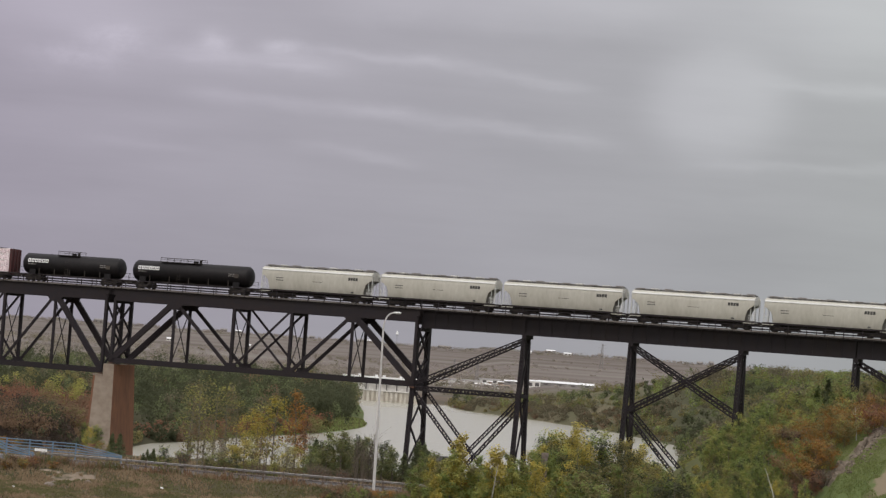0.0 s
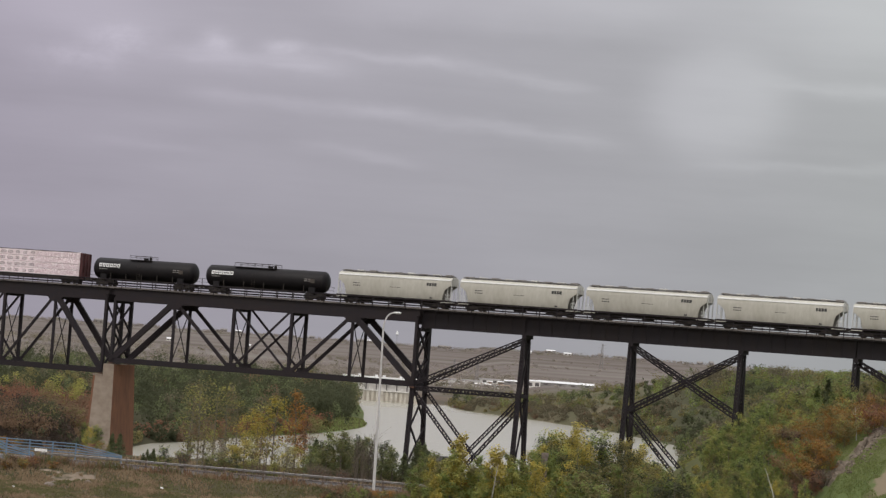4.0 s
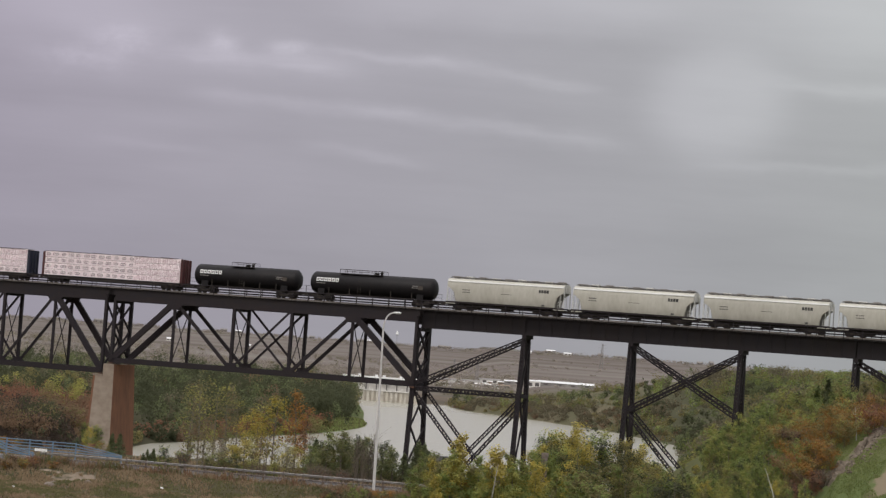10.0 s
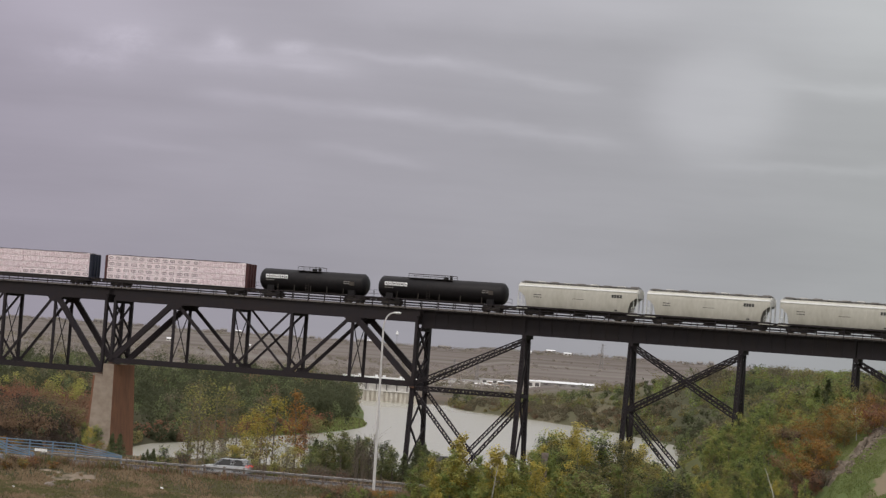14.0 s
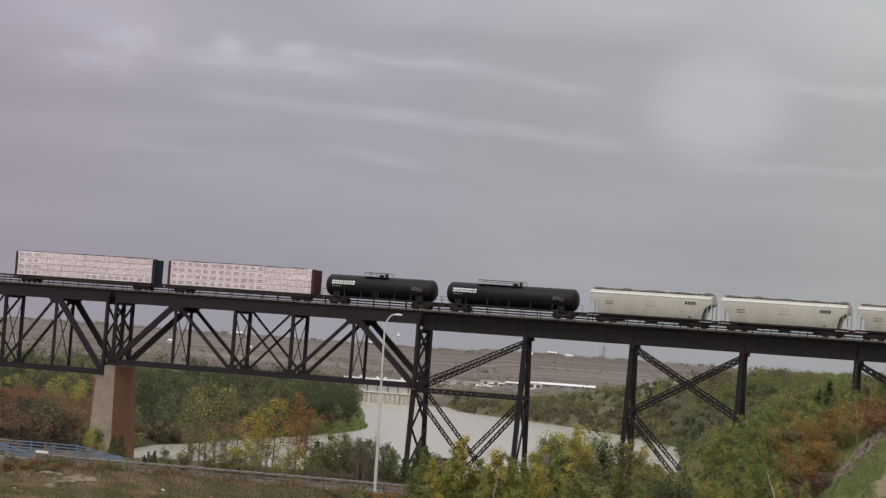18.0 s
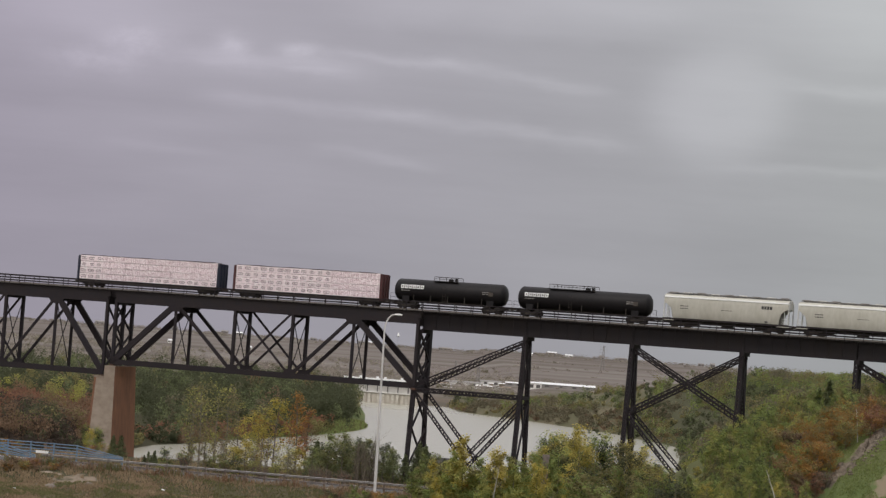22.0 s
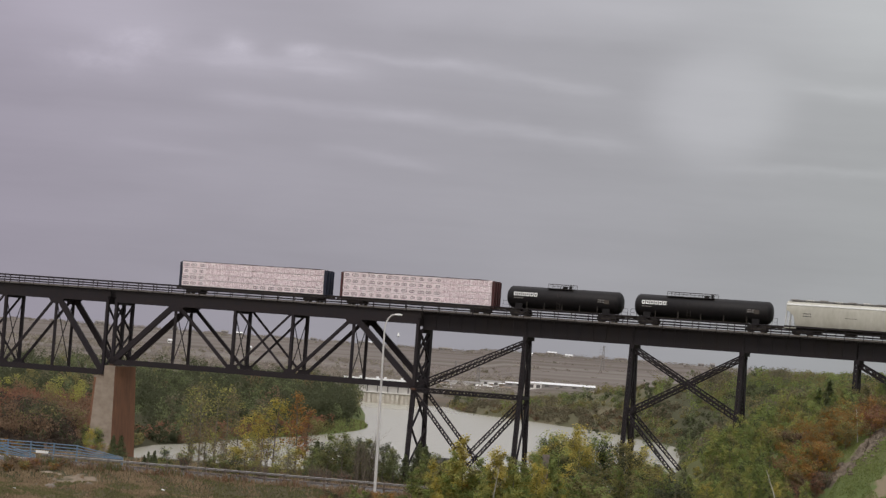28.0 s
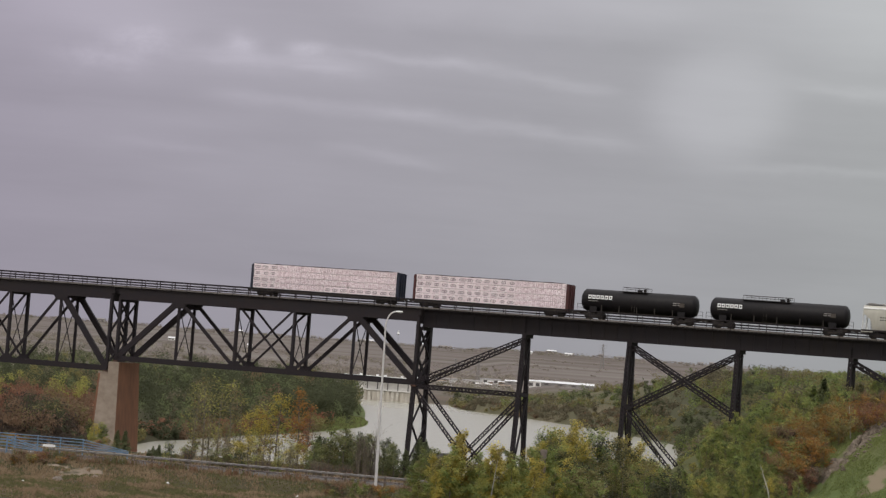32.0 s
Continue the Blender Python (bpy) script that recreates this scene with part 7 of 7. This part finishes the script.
t = thing("utility_post", pose(11.25, 250.5, ground_z(11.25, 250.5)), "square weathered grey-brown pillar beside the road", "post")
Kit().box(-0.27, 0.27, -0.27, 0.27, -0.4, 4.55).ob("shaft", M_PILLAR, t)
Kit().box(-0.33, 0.33, -0.33, 0.33, 4.552, 4.9).ob("cap", M_PILLAR, t)
t = thing("utility_shed", pose(1.4, 300, ground_z(1.4, 300)), "low dark shed at the trestle foot", "shed")
Kit().box(-2.0, 2.0, -1.4, 1.4, -0.5, 2.6).ob("wall", M_FARDARK, t)
Kit().loft([[(e, -1.6, 2.6), (e, 1.6, 2.6), (e, 0, 3.2)] for e in (-2.15, 2.15)]).ob("roof", M_UNDER, t)
Kit().box(-0.5, 0.4, -1.46, -1.405, 0.0, 2.0).ob("door", M_UNDER, t)
rg = random.Random(8)
for x, y in ((-35.6, 225.7), (-20, 232), (-11.6, 232.8), (-23.7, 235.3)):
    t = thing("litter", pose(x, y, ground_z(x, y) + 0.02, rg.uniform(-20, 20), rg.uniform(-20, 20), rg.uniform(0, 360)), "crumpled white litter on dry grass", "litter", "litter")
    pts = [(math.cos(a) * rg.uniform(0.12, 0.22), math.sin(a) * rg.uniform(0.1, 0.18)) for a in (0, 0.9, 1.8, 2.7, 3.6, 4.5, 5.4)]
    Kit().loft([[(q, w, 0.0) for q, w in pts], [(q * 0.8, w * 0.7, 0.16 + 0.05 * math.sin(7 * q)) for q, w in pts]]).ob("sheet", M_WHITE, t)
for i in range(5):
    x, y = rg.uniform(-37, -28), rg.uniform(231, 237)
    t = thing("boulder", pose(x, y, ground_z(x, y), 0, 0, rg.uniform(0, 360)), "pale rounded field stone in dry grass", "stone", "field stones")
    s = rg.uniform(0.25, 0.6)
    rings = [[(math.cos(a) * r * s * (1 + 0.15 * math.sin(3 * a + i)), math.sin(a) * r * s * 0.8, z * s) for a in [0.7854 * j for j in range(8)]] for r, z in ((0.85, -0.2), (1.05, 0.15), (0.8, 0.5), (0.3, 0.68))]
    Kit().loft(rings).ob("stone", M_GRAVEL, t, smooth=True)
# ---- motion ----
RUN = [(0, -36.05), (1, -33.06), (2, -30.1), (3, -27.12), (3.5, -25.68), (5.5, -20.02), (6, -18.70), (7, -15.94), (8, -13.20), (9, -10.50), (10, -7.86),
       (11, -5.24), (12, -2.60), (13, 0.0), (14, 2.5), (14.5, 3.77), (16.5, 8.75), (17, 10.02), (18, 12.57), (19, 15.09), (20, 17.64), (21, 20.28),
       (22, 23.0), (23, 25.75), (24, 28.50), (25, 31.23), (25.5, 32.61), (27.5, 38.22), (28, 39.63), (29, 42.33), (30, 45.08), (31, 47.83), (32, 50.57)]


def run_at(t):
    return float(np.interp(t, [r[0] for r in RUN], [r[1] for r in RUN]))


def motions():
    for car, s in TRAIN:
        walk(car, [(t, BRIDGE @ pose(s + q, Y_MID, RAIL_TOP)) for t, q in RUN])
    for i, w in enumerate(WHEELS):
        x = w.location.x
        walk(w, [(t, pose(x, 0, 0.46, 0, math.degrees(run_at(t) / 0.46), 0)) for t in [0.2 * j for j in range(161)]])
    walk(backdrop, [(0, pose(-20, 4600, 26)), (32, pose(24, 4600, 26))])
    traffic()


def traffic():
    cruise = 25.6
    for ob, speed, t0, s0 in VEHICLES:
        t_in, t_out = t0 - (25.0 - s0) / speed, t0 + (s0 + 48.0) / speed

        def place(t):
            u = min(max(t, t_in), t_out)
            return s0 - speed * (u - t0) - cruise * (t - u)
        times = sorted({0.0, 32.0, *[round(q, 3) for q in np.linspace(t_in, t_out, 5) if 0.2 < q < 31.8]})
        walk(ob, [(t, ROAD @ pose(place(t), LANE, 13.85, 0, 0, 180)) for t in times])


motions()
